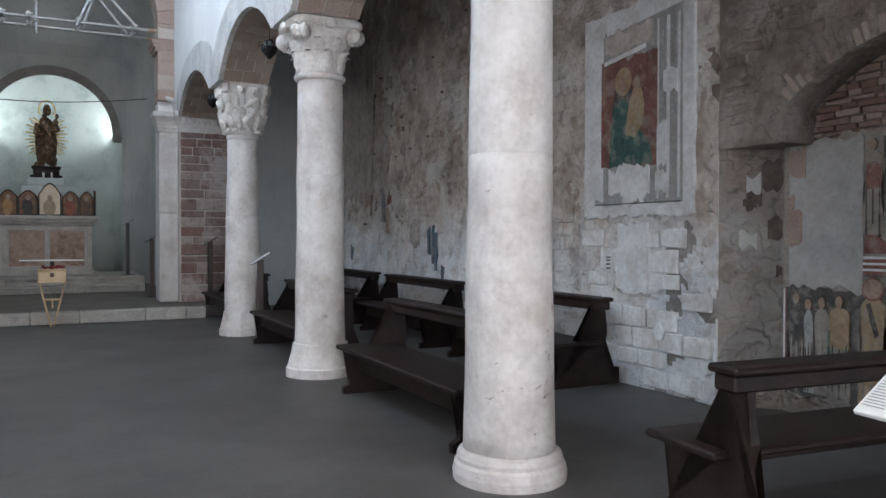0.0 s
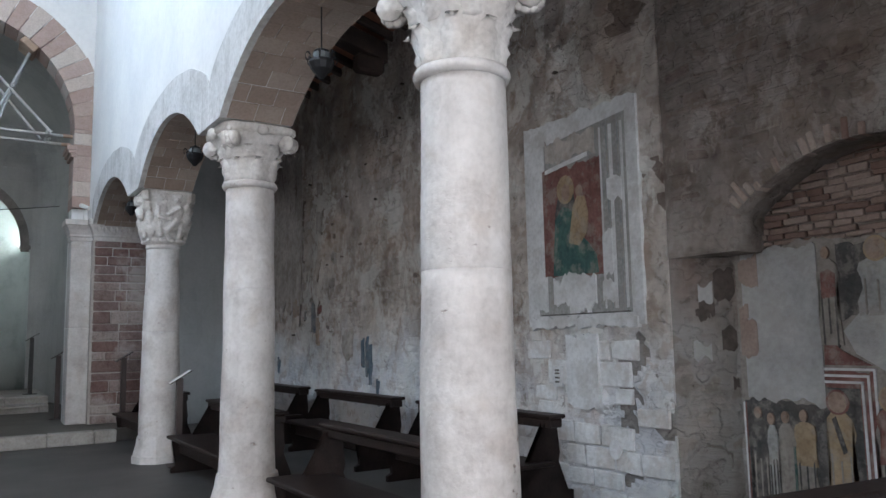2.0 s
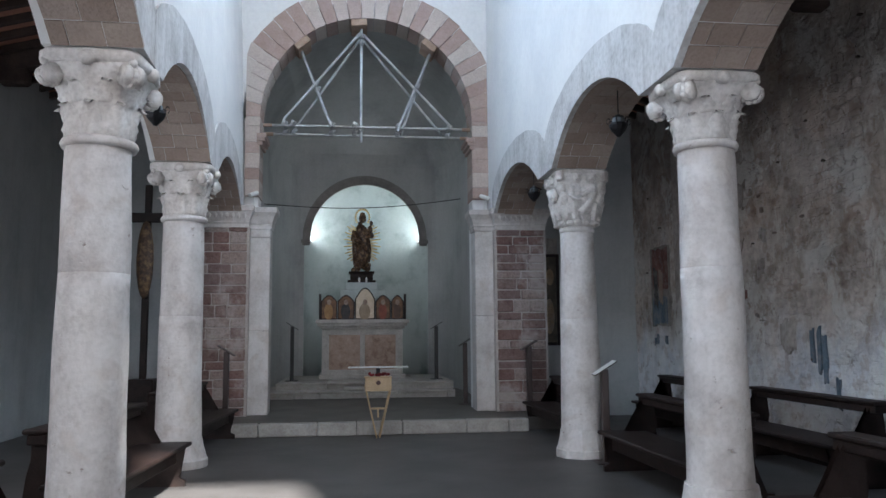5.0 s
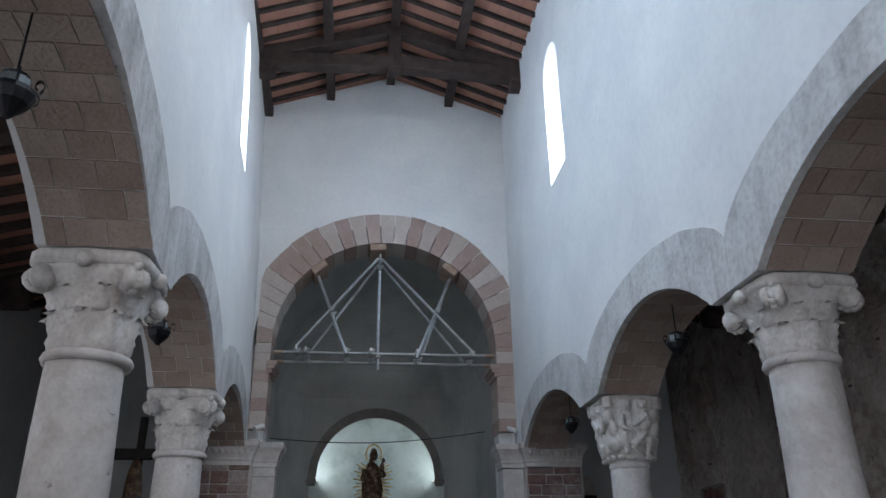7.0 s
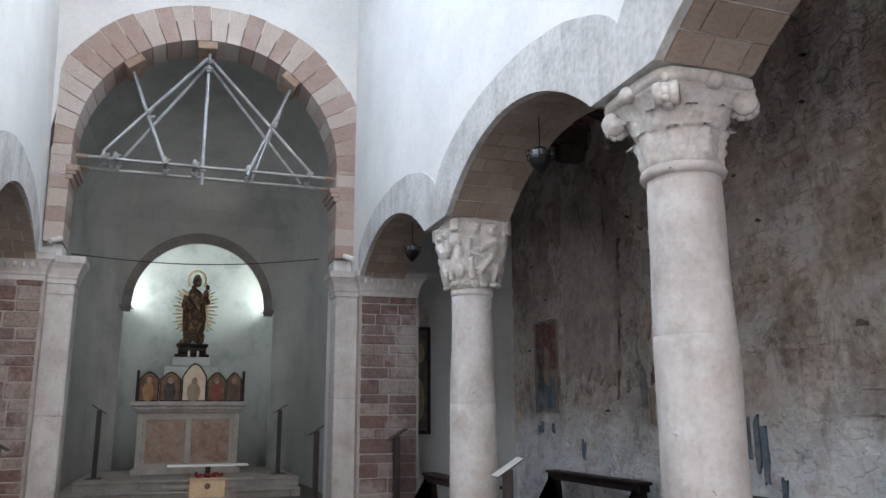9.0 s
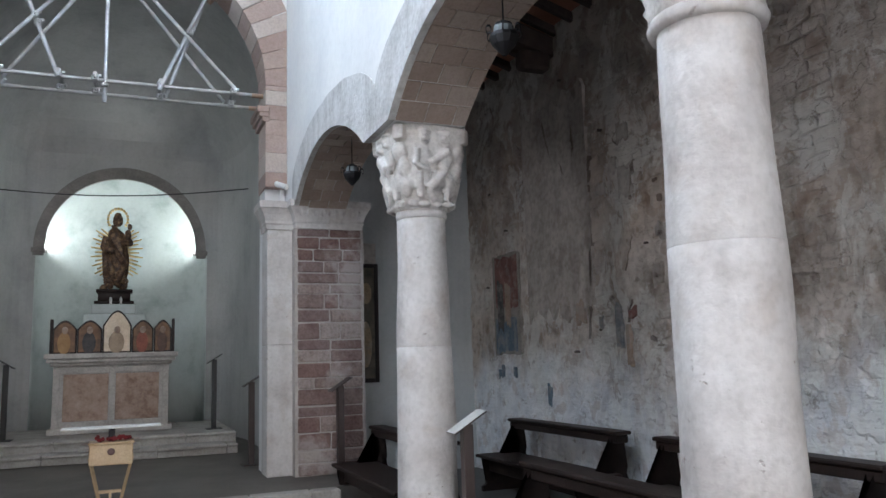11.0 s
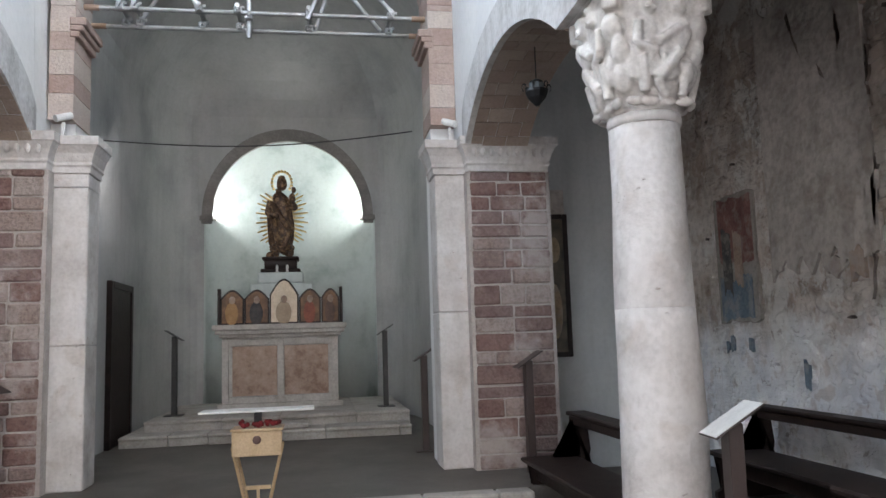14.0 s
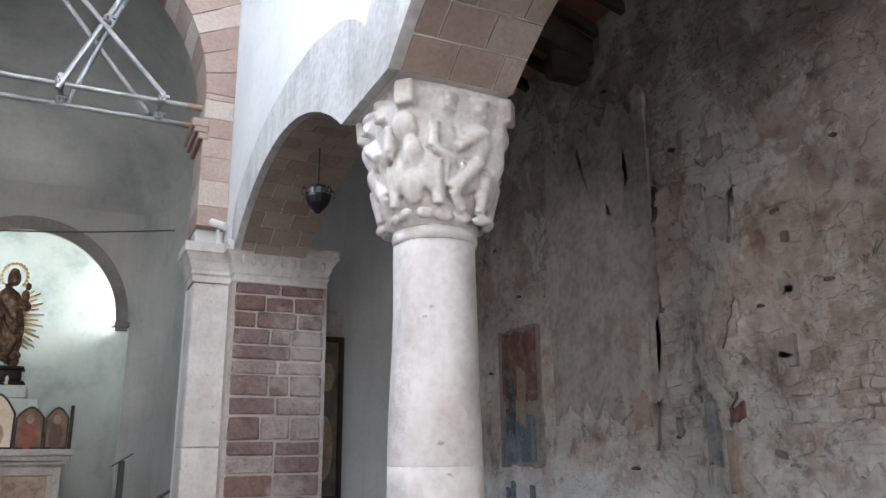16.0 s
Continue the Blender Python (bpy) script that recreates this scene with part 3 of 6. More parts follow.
for k, (put, side) in enumerate(((put_right, 1), (put_left, -1))):
    for j, wy in enumerate(sorted(WIN_Y)):
        bm = bmesh.new()
        prism(bm, [(wy - 0.55, 6.7), (wy + 0.55, 6.7), (wy + 0.55, 9.4), (wy - 0.55, 9.4)], THICK + 0.06, THICK + 0.1, put)
        ob = tagged(finish("window_%d" % (1 + j + 3 * k), bm, M_skyglow), "narrow arched clerestory window filled with bright sky", "window", kind="structure")

# arches: pale ring on the nave side and blocks in the soffit
random.seed(5)


def wedge_mesh(name, r, t, da, w):
    """A soffit block: radius r, thickness t, half angle da, width w, at the crown of an arch in the yz plane."""
    bm = bmesh.new()
    vs0, vs1 = [], []
    g = 0.0055 / r
    for rr, a in ((r, -da), (r, da), (r + t, da), (r + t, -da)):
        q = math.copysign(abs(a) - g, a)
        vs0.append(bm.verts.new((-w / 2 + 0.004, rr * math.sin(q), rr * math.cos(q))))
        vs1.append(bm.verts.new((w / 2 - 0.004, rr * math.sin(q), rr * math.cos(q))))
    for k in range(4):
        bm.faces.new((vs0[k], vs0[(k + 1) % 4], vs1[(k + 1) % 4], vs1[k]))
    bm.faces.new(vs0)
    bm.faces.new(list(reversed(vs1)))
    bmesh.ops.recalc_face_normals(bm, faces=bm.faces)
    me = bpy.data.meshes.new(name)
    bm.to_mesh(me)
    bm.free()
    me.materials.append(M_soffit)
    return me


def arch(put, s):
    c, r = span_geom(s)
    th = thing("arch", "low round arch with pale ring and brown stone soffit", "arch", "arches of the arcade")
    th["kind"] = "structure"
    bm = bmesh.new()
    us = [s[0] + 0.003] + [s[0] + HALF * k for k in (0.05, 0.15, 0.3, 0.5, 0.75)] + steps(c - r, c + r, 40) + [s[1] - (s[1] - c - r) * k for k in (0.75, 0.5, 0.3, 0.15, 0.05)] + [s[1] - 0.003]
    strip(bm, us, lambda u: arc_height(s, u, RISE) + 0.004, lambda u: outer_height(s, u) + 0.016 * noise.noise(Vector((u * 3, s[0], 0))), -0.014, 0.05, put)
    part("archivolt", bm, M_ring, th, "pale grey limewashed stone ring")
    R = (r * r + RISE * RISE) / (2 * RISE)
    half = math.asin(r / R)
    courses = max(9, int(2 * half * R / 0.20))
    da = half / courses
    w = (THICK - 0.05) / 2.5
    meshes = {w: wedge_mesh("block", R, 0.03, da, w), w / 2: wedge_mesh("half_block", R, 0.03, da, w / 2)}
    for k in range(courses):
        ang = -half + (2 * k + 1) * da
        v = 0.05
        for ww in ([w, w, w / 2] if k % 2 else [w / 2, w, w]):
            ob = new("stone_block", meshes[ww])
            ob.parent = th
            ob.matrix_world = Matrix.Translation(put(c, CAPTOP + RISE - R + random.uniform(-0.003, 0.003), v + ww / 2)) @ Matrix.Rotation(-ang, 4, "X")
            v += ww
    return th


for s in SPANS:
    arch(put_right, s)
    arch(put_left, s)

# east end wall with the great arch
AX, AZ, AR = -0.13, 5.46, 1.95
bm = bmesh.new()
put_gable = lambda a, b, c: (a, c, b)
gable_top = lambda u: 11.10 - abs(u - AX) * 0.36
lowarch = lambda u: AZ + math.sqrt(max(0.0, (AR + 0.34) ** 2 - (u - AX) ** 2))
strip(bm, [xl(0) - 0.5] + steps(AX - AR - 0.34, AX + AR + 0.34, 40) + [XR + 0.5], lowarch, gable_top, 0.0, 0.6, put_gable)
prism(bm, [(AX + AR + 0.02, P), (XR + 0.4, P), (XR + 0.4, AZ), (AX + AR + 0.02, AZ)], 0.16, 0.6, lambda a, b, c: (a, c, b))
prism(bm, [(xl(0) - 0.4, P), (AX - AR - 0.02, P), (AX - AR - 0.02, AZ), (xl(0) - 0.4, AZ)], 0.16, 0.6, lambda a, b, c: (a, c, b))
tagged(finish("wall_north", bm, M_white), "white gable wall over the great arch", "wall", kind="structure")

garch = thing("great_arch", "great round arch of alternating reddish and pale stone blocks", "arch")
garch["kind"] = "structure"
random.seed(11)
NV = 27
for k in range(NV):
    a0, a1 = math.pi * k / NV, math.pi * (k + 1) / NV
    bm = bmesh.new()
    ro = AR + 0.59 + random.uniform(-0.02, 0.02)
    ins = [(AX + AR * math.cos(a), AZ + AR * math.sin(a)) for a in (a0 + 0.003, a1 - 0.003)]
    ous = [(AX + ro * math.cos(a), AZ + ro * math.sin(a)) for a in (a1 - 0.002, a0 + 0.002)]
    ous = [(min(max(p, xl(0) + 0.004), XR - 0.004), q) for p, q in ous]
    prism(bm, ins + ous, -0.012 + random.uniform(-0.004, 0.004), 0.62, lambda a, b, c: (a, c, b))
    part("voussoir", bm, M_vous, garch)
for sx in (-1, 1):
    z = 4.0
    while z < AZ - 0.05:
        hh = min(random.uniform(0.2, 0.3), AZ - z)
        inner = AX + sx * AR
        outer = XR - 0.004 if sx > 0 else xl(0) + 0.004
        bm = boxes((min(inner, outer), max(inner, outer), -0.012 + random.uniform(-0.004, 0.004), 0.62, z + 0.003, z + hh - 0.003))
        part("jamb_stone", bm, M_vous, garch)
        z += hh

# moulded springers under the great arch
for sx in (-1, 1):
    bm = bmesh.new()
    for o, za, zb_ in ((0.05, 4.93, 5.0), (0.09, 5.0, 5.06), (0.12, 5.06, 5.15)):
        xa, xb = AX + sx * (AR - o), AX + sx * (AR + 0.05)
        box(bm, min(xa, xb), max(xa, xb), -0.012 - o * 0.25, 0.63, za, zb_, bevel=0.01)
    part("springer", bm, M_vous, garch, "moulded reddish stone springer")

# apse: straight sides, rounded corners, flat middle with the niche, vault above
NX0, NX1, NZ, NRY, NX = -1.62, 1.62, 4.06, 1.58, -0.04
AYB = 6.75
plan = [(2.26, 0.6), (2.30, 2.6), (2.32, 4.4)] + [(1.66 + 0.66 * math.cos(a), 4.95 + 1.8 * math.sin(a)) for a in [math.pi / 2 * k / 10 for k in range(11)]]
plan += [(-1.66 - 0.75 * math.sin(a), 4.95 + 1.8 * math.cos(a)) for a in [math.pi / 2 * k / 10 for k in range(11)]] + [(-2.42, 4.4), (-2.44, 2.6), (-2.46, 0.6)]
zs = [P - 0.05, 2.0, 4.0, 5.7]
apse = bmesh.new()
cols = [[apse.verts.new((px, py, z)) for z in zs] for px, py in plan]
for k in range(len(cols) - 1):
    if k == 13:
        continue
    for j in range(len(zs) - 1):
        apse.faces.new((cols[k][j], cols[k + 1][j], cols[k + 1][j + 1], cols[k][j + 1]))
prev = [c[-1] for c in cols]
for j in range(1, 11):
    a = math.pi / 2 * j / 10
    ring = [apse.verts.new((AX + (px - AX) * math.cos(a), min(py, 3.2 + (py - 3.2) * math.cos(a)) if py > 3.2 else py, 5.7 + 2.15 * math.sin(a))) for px, py in plan]
    for k in range(len(plan) - 1):
        apse.faces.new((prev[k], prev[k + 1], ring[k + 1], ring[k]))
    prev = ring
us = [-1.66] + steps(NX0, NX1, 36) + [1.66]
nlow = lambda u: NZ + NRY * math.sqrt(max(0.0, 1 - (u / 1.62) ** 2)) if abs(u) < 1.621 else NZ
for a, b in zip(us, us[1:]):
    q = [apse.verts.new(c) for c in ((a, AYB, nlow(a)), (b, AYB, nlow(b)), (b, AYB, 5.7), (a, AYB, 5.7))]
    apse.faces.new(list(reversed(q)))
bmesh.ops.remove_doubles(apse, verts=apse.verts, dist=0.002)
bmesh.ops.recalc_face_normals(apse, faces=apse.faces)
tagged(shell("wall_apse", apse, M_apse, (AX, 3.0, 3.0), 0.15), "smoky grey plastered apse wall and vault", "wall", kind="structure")

bm = bmesh.new()
rows = []
for z in [P, 1.5, 3.0, NZ]:
    rows.append([bm.verts.new((1.66 * math.cos(a), AYB + 0.16 + 1.05 * math.sin(a), z)) for a in [math.pi * k / 24 for k in range(25)]])
for j in range(1, 9):
    b = math.pi / 2 * j / 8.001
    rows.append([bm.verts.new((1.66 * math.cos(a) * math.cos(b), AYB + 0.16 + 1.05 * math.sin(a) * math.cos(b), NZ + 1.62 * math.sin(b))) for a in [math.pi * k / 24 for k in range(25)]])
for p, q in zip(rows, rows[1:]):
    for k in range(24):
        bm.faces.new((p[k], p[k + 1], q[k + 1], q[k]))
tagged(shell("wall_niche", bm, M_niche, (0, AYB, 2.5), 0.12, True), "pale green plastered round-headed niche behind the altar", "niche", kind="structure")

bm = bmesh.new()
ins, ous = arc(NX, NZ, 1.47, 0, 180, 40, 1.50), arc(NX, NZ, 1.665, 0, 180, 40, 1.745)
prism(bm, ins + list(reversed(ous)), AYB - 0.03, AYB + 0.06, lambda a, b, c: (a, c, b))
trim = tagged(finish("trim", bm, M_grey), "flat grey moulded band round the niche arch", "trim", kind="structure")
trim.data.materials[0] = M_trim
for sx in (-1, 1):
    bm = boxes((1.45, 1.70, AYB - 0.07, AYB + 0.05, NZ - 0.10, NZ - 0.005), (1.47, 1.67, AYB - 0.045, AYB + 0.05, NZ - 0.16, NZ - 0.10), bevel=0.01)
    for v in bm.verts:
        v.co.x = NX + sx * v.co.x
    tagged(finish("niche_impost", bm, M_trim), "small grey moulded impost of the niche", "trim", "imposts of the niche", kind="structure")
    fx = thing("uplight", "small lit floodlight on the niche impost", "lamp", "uplights in the niche", pose(NX + sx * 1.50, AYB + 0.16, NZ - 0.05))
    part("housing", boxes((-0.09, 0.09, -0.04, 0.04, -0.03, 0.02), bevel=0.006), M_paper, fx)
    part("lit_face", boxes((-0.08, 0.08, -0.03, 0.03, 0.021, 0.026)), M_bulb, fx)
    lamp = new("niche_lamp", bpy.data.lights.new("niche_lamp", "AREA"))
    lamp.data.shape, lamp.data.size, lamp.data.size_y, lamp.data.energy, lamp.data.color = "RECTANGLE", 0.3, 0.12, 2.1, (0.92, 1.0, 0.96)
    lamp.matrix_world = look((sx * 1.36, AYB + 0.24, NZ - 0.02), (sx * 0.35, AYB + 0.75, NZ + 1.4))

# piers at the end of the arcades: blocks of red and pale stone with a plain pilaster
B_meshes = {}


def block_mesh(w, d, h):
    key = (round(w, 2), round(d, 2), round(h, 2))
    if key not in B_meshes:
        bm = bmesh.new()
        box(bm, -w / 2 + 0.007, w / 2 - 0.007, -d / 2, d / 2, 0.006, h - 0.007, bevel=0.014)
        for v in bm.verts:
            v.co += Vector(noise.noise_vector(v.co * 9 + Vector((w * 31, h * 47, 0)))) * 0.010
        me = bpy.data.meshes.new("block")
        bmesh.ops.recalc_face_normals(bm, faces=bm.faces)
        bm.to_mesh(me)
        bm.free()
        me.materials.append(M_block)
        B_meshes[key] = me
    return B_meshes[key]


def pier(side, x_in, seed):
    """x_in: nave face of the arcade wall at the pier."""
    random.seed(seed)
    th = thing("pier", "stone pier with bands of red and pale blocks and a plain pilaster", "pier", "piers before the apse")
    th["kind"] = "structure"
    x0, x1 = (x_in, x_in + 0.88) if side > 0 else (x_in - 0.88, x_in)
    part("core", boxes((x0 - 0.030, x1 + 0.030, -0.441, 0.6, P - 0.1, 3.36)), M_mortar, th)
    z = P
    row = 0
    while z < 3.32:
        hh = random.choice((0.14, 0.16, 0.18, 0.20, 0.22))
        if z + hh > 3.30:
            hh = 3.36 - z
        xs, xe = x0, x1
        ws = random.choice(((0.30, 0.28, 0.30), (0.44, 0.44), (0.22, 0.40, 0.26), (0.56, 0.32), (0.36, 0.20, 0.32)))
        xx = xs
        for w in ws:
            ob = new("stone_block", block_mesh(w, 0.14, hh))
            ob.parent = th
            ob.location = (xx + w / 2, -0.385 + random.uniform(-0.008, 0.006), z)
            xx += w
        yy = -0.31
        for w in random.choice(((0.40, 0.5), (0.3, 0.3, 0.3), (0.5, 0.4))):
            for sx in (x1 - 0.005,) if side > 0 else (x0 + 0.005,):
                ob = new("stone_block", block_mesh(w, 0.12, hh))
                ob.parent = th
                ob.matrix_world = pose(sx, yy + w / 2, z, 0, 0, 90)
            yy += w
        z += hh
    bm = bmesh.new()
    px0, px1 = (x_in - 0.36, x_in + 0.03) if side > 0 else (x_in - 0.03, x_in + 0.37)
    z = P
    while z < 3.3:
        hh = min(random.uniform(1.3, 1.7), 3.36 - z)
        box(bm, px0, px1, -0.27 + random.uniform(-0.004, 0.004), 0.155, z, z + hh - 0.004, bevel=0.012)
        z += hh
    part("pilaster", bm, M_column, th, "plain pale travertine pilaster")
    # moulded impost: hollow flaring block over both
    for nm, (a, b, c) in (("impost", (x0, x1, -0.45)), ("pilaster_impost", (px0, px1 if side > 0 else px1, -0.27))):
        bm = bmesh.new()
        back = 0.62 if nm == "impost" else 0.158
        pr = [(0.015, 3.36), (0.02, 3.42), (0.035, 3.44), (0.03, 3.47), (0.06, 3.56), (0.10, 3.63), (0.115, 3.64), (0.115, 3.73)]
        rings = []
        for o, zz in pr:
            rings.append([bm.verts.new(q) for q in ((a - o, c - o, zz), (b + o, c - o, zz), (b + o, back, zz), (a - o, back, zz))])
        for p, q in zip(rings, rings[1:]):
            for k in range(4):
                bm.faces.new((p[k], p[(k + 1) % 4], q[(k + 1) % 4], q[k]))
        bm.faces.new(rings[0])
        bm.faces.new(rings[-1])
        if nm == "impost":
            for k in range(9):
                blob(bm, (a + (k + 0.5) * (b - a) / 9, c - 0.07, 3.565), (0.03, 0.025, 0.055), seg=8)
        part(nm, bm, M_column if nm == "impost" else M_column, th, "carved pale stone impost")
    return th


pier(1, 2.165, 21)
pier(-1, -2.20, 22)

# little spotlights on the imposts
for sx, xx in ((1, 2.03), (-1, -2.16)):
    fx = thing("spotlight", "small white spotlight on the pier impost", "lamp", "spotlights on the imposts", pose(xx, -0.05, 3.74))
    part("bracket", boxes((-0.015, 0.015, -0.015, 0.015, 0, 0.22)), M_paper, fx)
    bm = bmesh.new()
    tube(bm, (sx * 0.06, -0.08, 0.24), (-sx * 0.06, 0.05, 0.31), 0.04, 12)
    part("head", bm, M_paper, fx)

# columns


def loft_square(bm, rows, seg=32):
    """rows: (radius, squareness 0..1, z)."""
    rings = []
    for r, q, z in rows:
        ring = []
        for k in range(seg):
            a = 2 * math.pi * k / seg + math.pi / seg
            c, s = math.cos(a), math.sin(a)
            sq = 1 / max(abs(c), abs(s))
            f = (1 - q) + q * sq
            ring.append(bm.verts.new((r * f * c, r * f * s, z)))
        rings.append(ring)
    for a, b in zip(rings, rings[1:]):
        for k in range(seg):
            bm.faces.new((a[k], a[(k + 1) % seg], b[(k + 1) % seg], b[k]))
    bm.faces.new(list(reversed(rings[0])))
    bm.faces.new(rings[-1])


def leaf(bm, ang, r0, r1, z0, z1, w, curl=0.06):
    """A thick acanthus leaf that follows the bell and curls out at its tip."""
    n = 7
    rows = []
    for k in range(n + 1):
        t = k / n
        r = r0 + (r1 - r0) * t + (curl * max(0, (t - 0.6) / 0.4) ** 2)
        z = z0 + (z1 - z0) * (t if t < 0.86 else 0.86 - (t - 0.86) * 0.8)
        ww = w * (0.72 + 0.5 * math.sin(math.pi * min(1, t * 0.95)) - 0.65 * t * t)
        row = []
        for j, (o, lift) in enumerate(((-1, 0.0), (-0.55, 0.022), (0, 0.034), (0.55, 0.022), (1, 0.0))):
            rip = 0.012 * math.sin(t * 16 + j * 1.6)
            a = ang + o * ww / max(r, 0.05)
            row.append(bm.verts.new(((r + lift + rip) * math.cos(a), (r + lift + rip) * math.sin(a), z)))
        rows.append(row)
    for p, q in zip(rows, rows[1:]):
        for j in range(4):
            bm.faces.new((p[j], p[j + 1], q[j + 1], q[j]))
    back = [bm.verts.new((v.co.x * 0.86, v.co.y * 0.86, v.co.z)) for v in (rows[0][0], rows[0][4], rows[-1][4], rows[-1][0])]
    bm.faces.new((rows[-1][0], rows[-1][1], rows[-1][2], rows[-1][3], rows[-1][4], back[2], back[3]))
    bm.faces.new((rows[0][0], back[0], back[1], rows[0][4], rows[0][3], rows[0][2], rows[0][1]))


def volute(bm, ang, r, z, size):
    """A spiral scroll that hangs under a corner of the abacus."""
    c, s = math.cos(ang), math.sin(ang)
    for k in range(15):
        a = k * 0.62
        rr = size * (1 - k / 17)
        u, w = rr * math.cos(a + 1.2), rr * math.sin(a + 1.2)
        blob(bm, ((r + u) * c, (r + u) * s, z + w), (0.034, 0.034, 0.034), seg=8)
    for o in (-0.045, 0.045):
        bmesh.ops.create_cone(bm, cap_ends=True, segments=12, radius1=size * 0.8, radius2=size * 0.75, depth=0.05, matrix=Matrix.Translation((r * c - o * s, r * s + o * c, z)) @ Matrix.Rotation(ang, 4, "Z") @ Matrix.Rotation(math.pi / 2, 4, "X"))


def capital_leafy(z0, z1, rt, seed):
    """Leaves in two rows with volutes at the corners."""
    random.seed(seed)
    bm = bmesh.new()
    h = z1 - z0
    loft_square(bm, [(0.235, 0, z0), (0.235, 0, z0 + 0.05), (0.25, 0.1, z0 + h * 0.35), (0.285, 0.35, z0 + h * 0.6), (0.33, 0.7, z0 + h * 0.80), (0.35, 0.85, z0 + h * 0.84)])
    loft_square(bm, [(rt - 0.06, 0.75, z0 + h * 0.83), (rt, 0.8, z0 + h * 0.87), (rt, 0.8, z1 - 0.015), (rt - 0.015, 0.8, z1)])
    for k in range(8):
        a = k * math.pi / 4 + random.uniform(-0.05, 0.05)
        leaf(bm, a, 0.222, 0.262, z0 + 0.005, z0 + h * random.uniform(0.46, 0.52), 0.075, 0.045)
    for k in range(8):
        a = (k + 0.5) * math.pi / 4
        leaf(bm, a, 0.245, 0.30, z0 + h * 0.40, z0 + h * random.uniform(0.66, 0.72), 0.075, 0.04)
    for k in range(4):
        a = math.pi / 4 + k * math.pi / 2
        volute(bm, a, rt * 1.08, z0 + h * 0.70, 0.098)
        blob(bm, (rt * 0.98 * math.cos(a - math.pi / 4), rt * 0.98 * math.sin(a - math.pi / 4), z0 + h * 0.88), (0.06, 0.06, 0.055), seg=10)
    for v in bm.verts:
        v.co += Vector(noise.noise_vector(v.co * 16 + Vector((seed, 0, 0)))) * 0.006
    return bm


def capital_figured(z0, z1, rt, seed):
    """Worn reliefs of crouching shapes under a square slab."""
    random.seed(seed)
    bm = bmesh.new()
    h = z1 - z0
    loft_square(bm, [(0.222, 0, z0), (0.228, 0, z0 + 0.06), (0.275, 0.2, z0 + h * 0.3), (0.306, 0.5, z0 + h * 0.6), (0.328, 0.78, z0 + h * 0.86), (0.33, 0.8, z1 - 0.01)])
    loft_square(bm, [(rt - 0.055, 0.85, z1 - 0.10), (rt - 0.045, 0.90, z1 - 0.07), (rt - 0.05, 0.90, z1)])
    for k in range(4):
        a = k * math.pi / 2
        rot = Matrix.Rotation(a, 4, "Z")
        flip = -1 if k % 2 else 1

        def lump(px, py, pz, r, tilt=0.0, rot=rot, flip=flip):
            blob(bm, rot @ Vector((px, flip * py, z0 + h * pz)), r, rot @ Matrix.Rotation(flip * tilt, 4, "X"), seg=14)

        def limb(p, q, r, rot=rot, flip=flip):
            tube(bm, rot @ Vector((p[0], flip * p[1], z0 + h * p[2])), rot @ Vector((q[0], flip * q[1], z0 + h * q[2])), r, 10)

        # heads under the slab
        for py, pz, sc in ((-0.10, 0.83, 1.0), (0.075, 0.84, 0.92)):
            lump(0.315, py, pz, (0.058 * sc, 0.058 * sc, 0.072 * sc))
            lump(0.372, py, pz - 0.01, (0.016, 0.013, 0.022))
            lump(0.335, py, pz + 0.07, (0.045, 0.064 * sc, 0.028))
            for o in (-0.024, 0.024):
                lump(0.360, py + o, pz - 0.055, (0.018, 0.020, 0.014))
        # broad bodies, bent legs and arms
        lump(0.298, -0.11, 0.60, (0.048, 0.085, 0.115), 0.25)
        lump(0.292, 0.085, 0.62, (0.045, 0.078, 0.10), -0.35)
        lump(0.270, -0.02, 0.34, (0.050, 0.12, 0.085), 0.3)
        lump(0.262, 0.15, 0.36, (0.042, 0.07, 0.11), -0.2)
        lump(0.258, -0.16, 0.30, (0.042, 0.06, 0.10), 0.2)
        limb((0.335, -0.15, 0.68), (0.330, 0.03, 0.52), 0.030)
        limb((0.325, 0.14, 0.70), (0.330, 0.16, 0.50), 0.028)
        limb((0.330, 0.16, 0.50), (0.318, 0.03, 0.44), 0.026)
        limb((0.315, -0.12, 0.46), (0.300, 0.04, 0.22), 0.036)
        limb((0.300, 0.04, 0.22), (0.262, -0.03, 0.10), 0.030)
        limb((0.295, 0.12, 0.42), (0.268, 0.10, 0.12), 0.032)
        limb((0.285, -0.17, 0.36), (0.255, -0.13, 0.10), 0.030)
        for o in (-0.05, -0.01, 0.03, 0.07):
            limb((0.322, o, 0.42), (0.292, o * 0.7 + 0.02, 0.24), 0.010)
        for o in (-0.16, -0.05, 0.06, 0.16):
            lump(0.238, o, 0.06, (0.028, 0.055, 0.032))
        d = Matrix.Rotation(a + math.pi / 4, 4, "Z")
        box(bm, -0.055, 0.05, -0.055, 0.055, -0.085, 0.055, d @ Matrix.Translation((0.405, 0, z1 - 0.07)), bevel=0.012)
        for pr_, pz, rr in ((0.375, 0.66, (0.045, 0.07, 0.09)), (0.340, 0.46, (0.045, 0.06, 0.10)), (0.295, 0.26, (0.042, 0.06, 0.09))):
            blob(bm, d @ Vector((pr_, random.uniform(-0.02, 0.02), z0 + h * pz)), rr, d @ Matrix.Rotation(0.4, 4, "Y"), seg=12)
    for v in bm.verts:
        v.co += Vector(noise.noise_vector(v.co * 14 + Vector((seed, 0, 0)))) * 0.010
    return bm


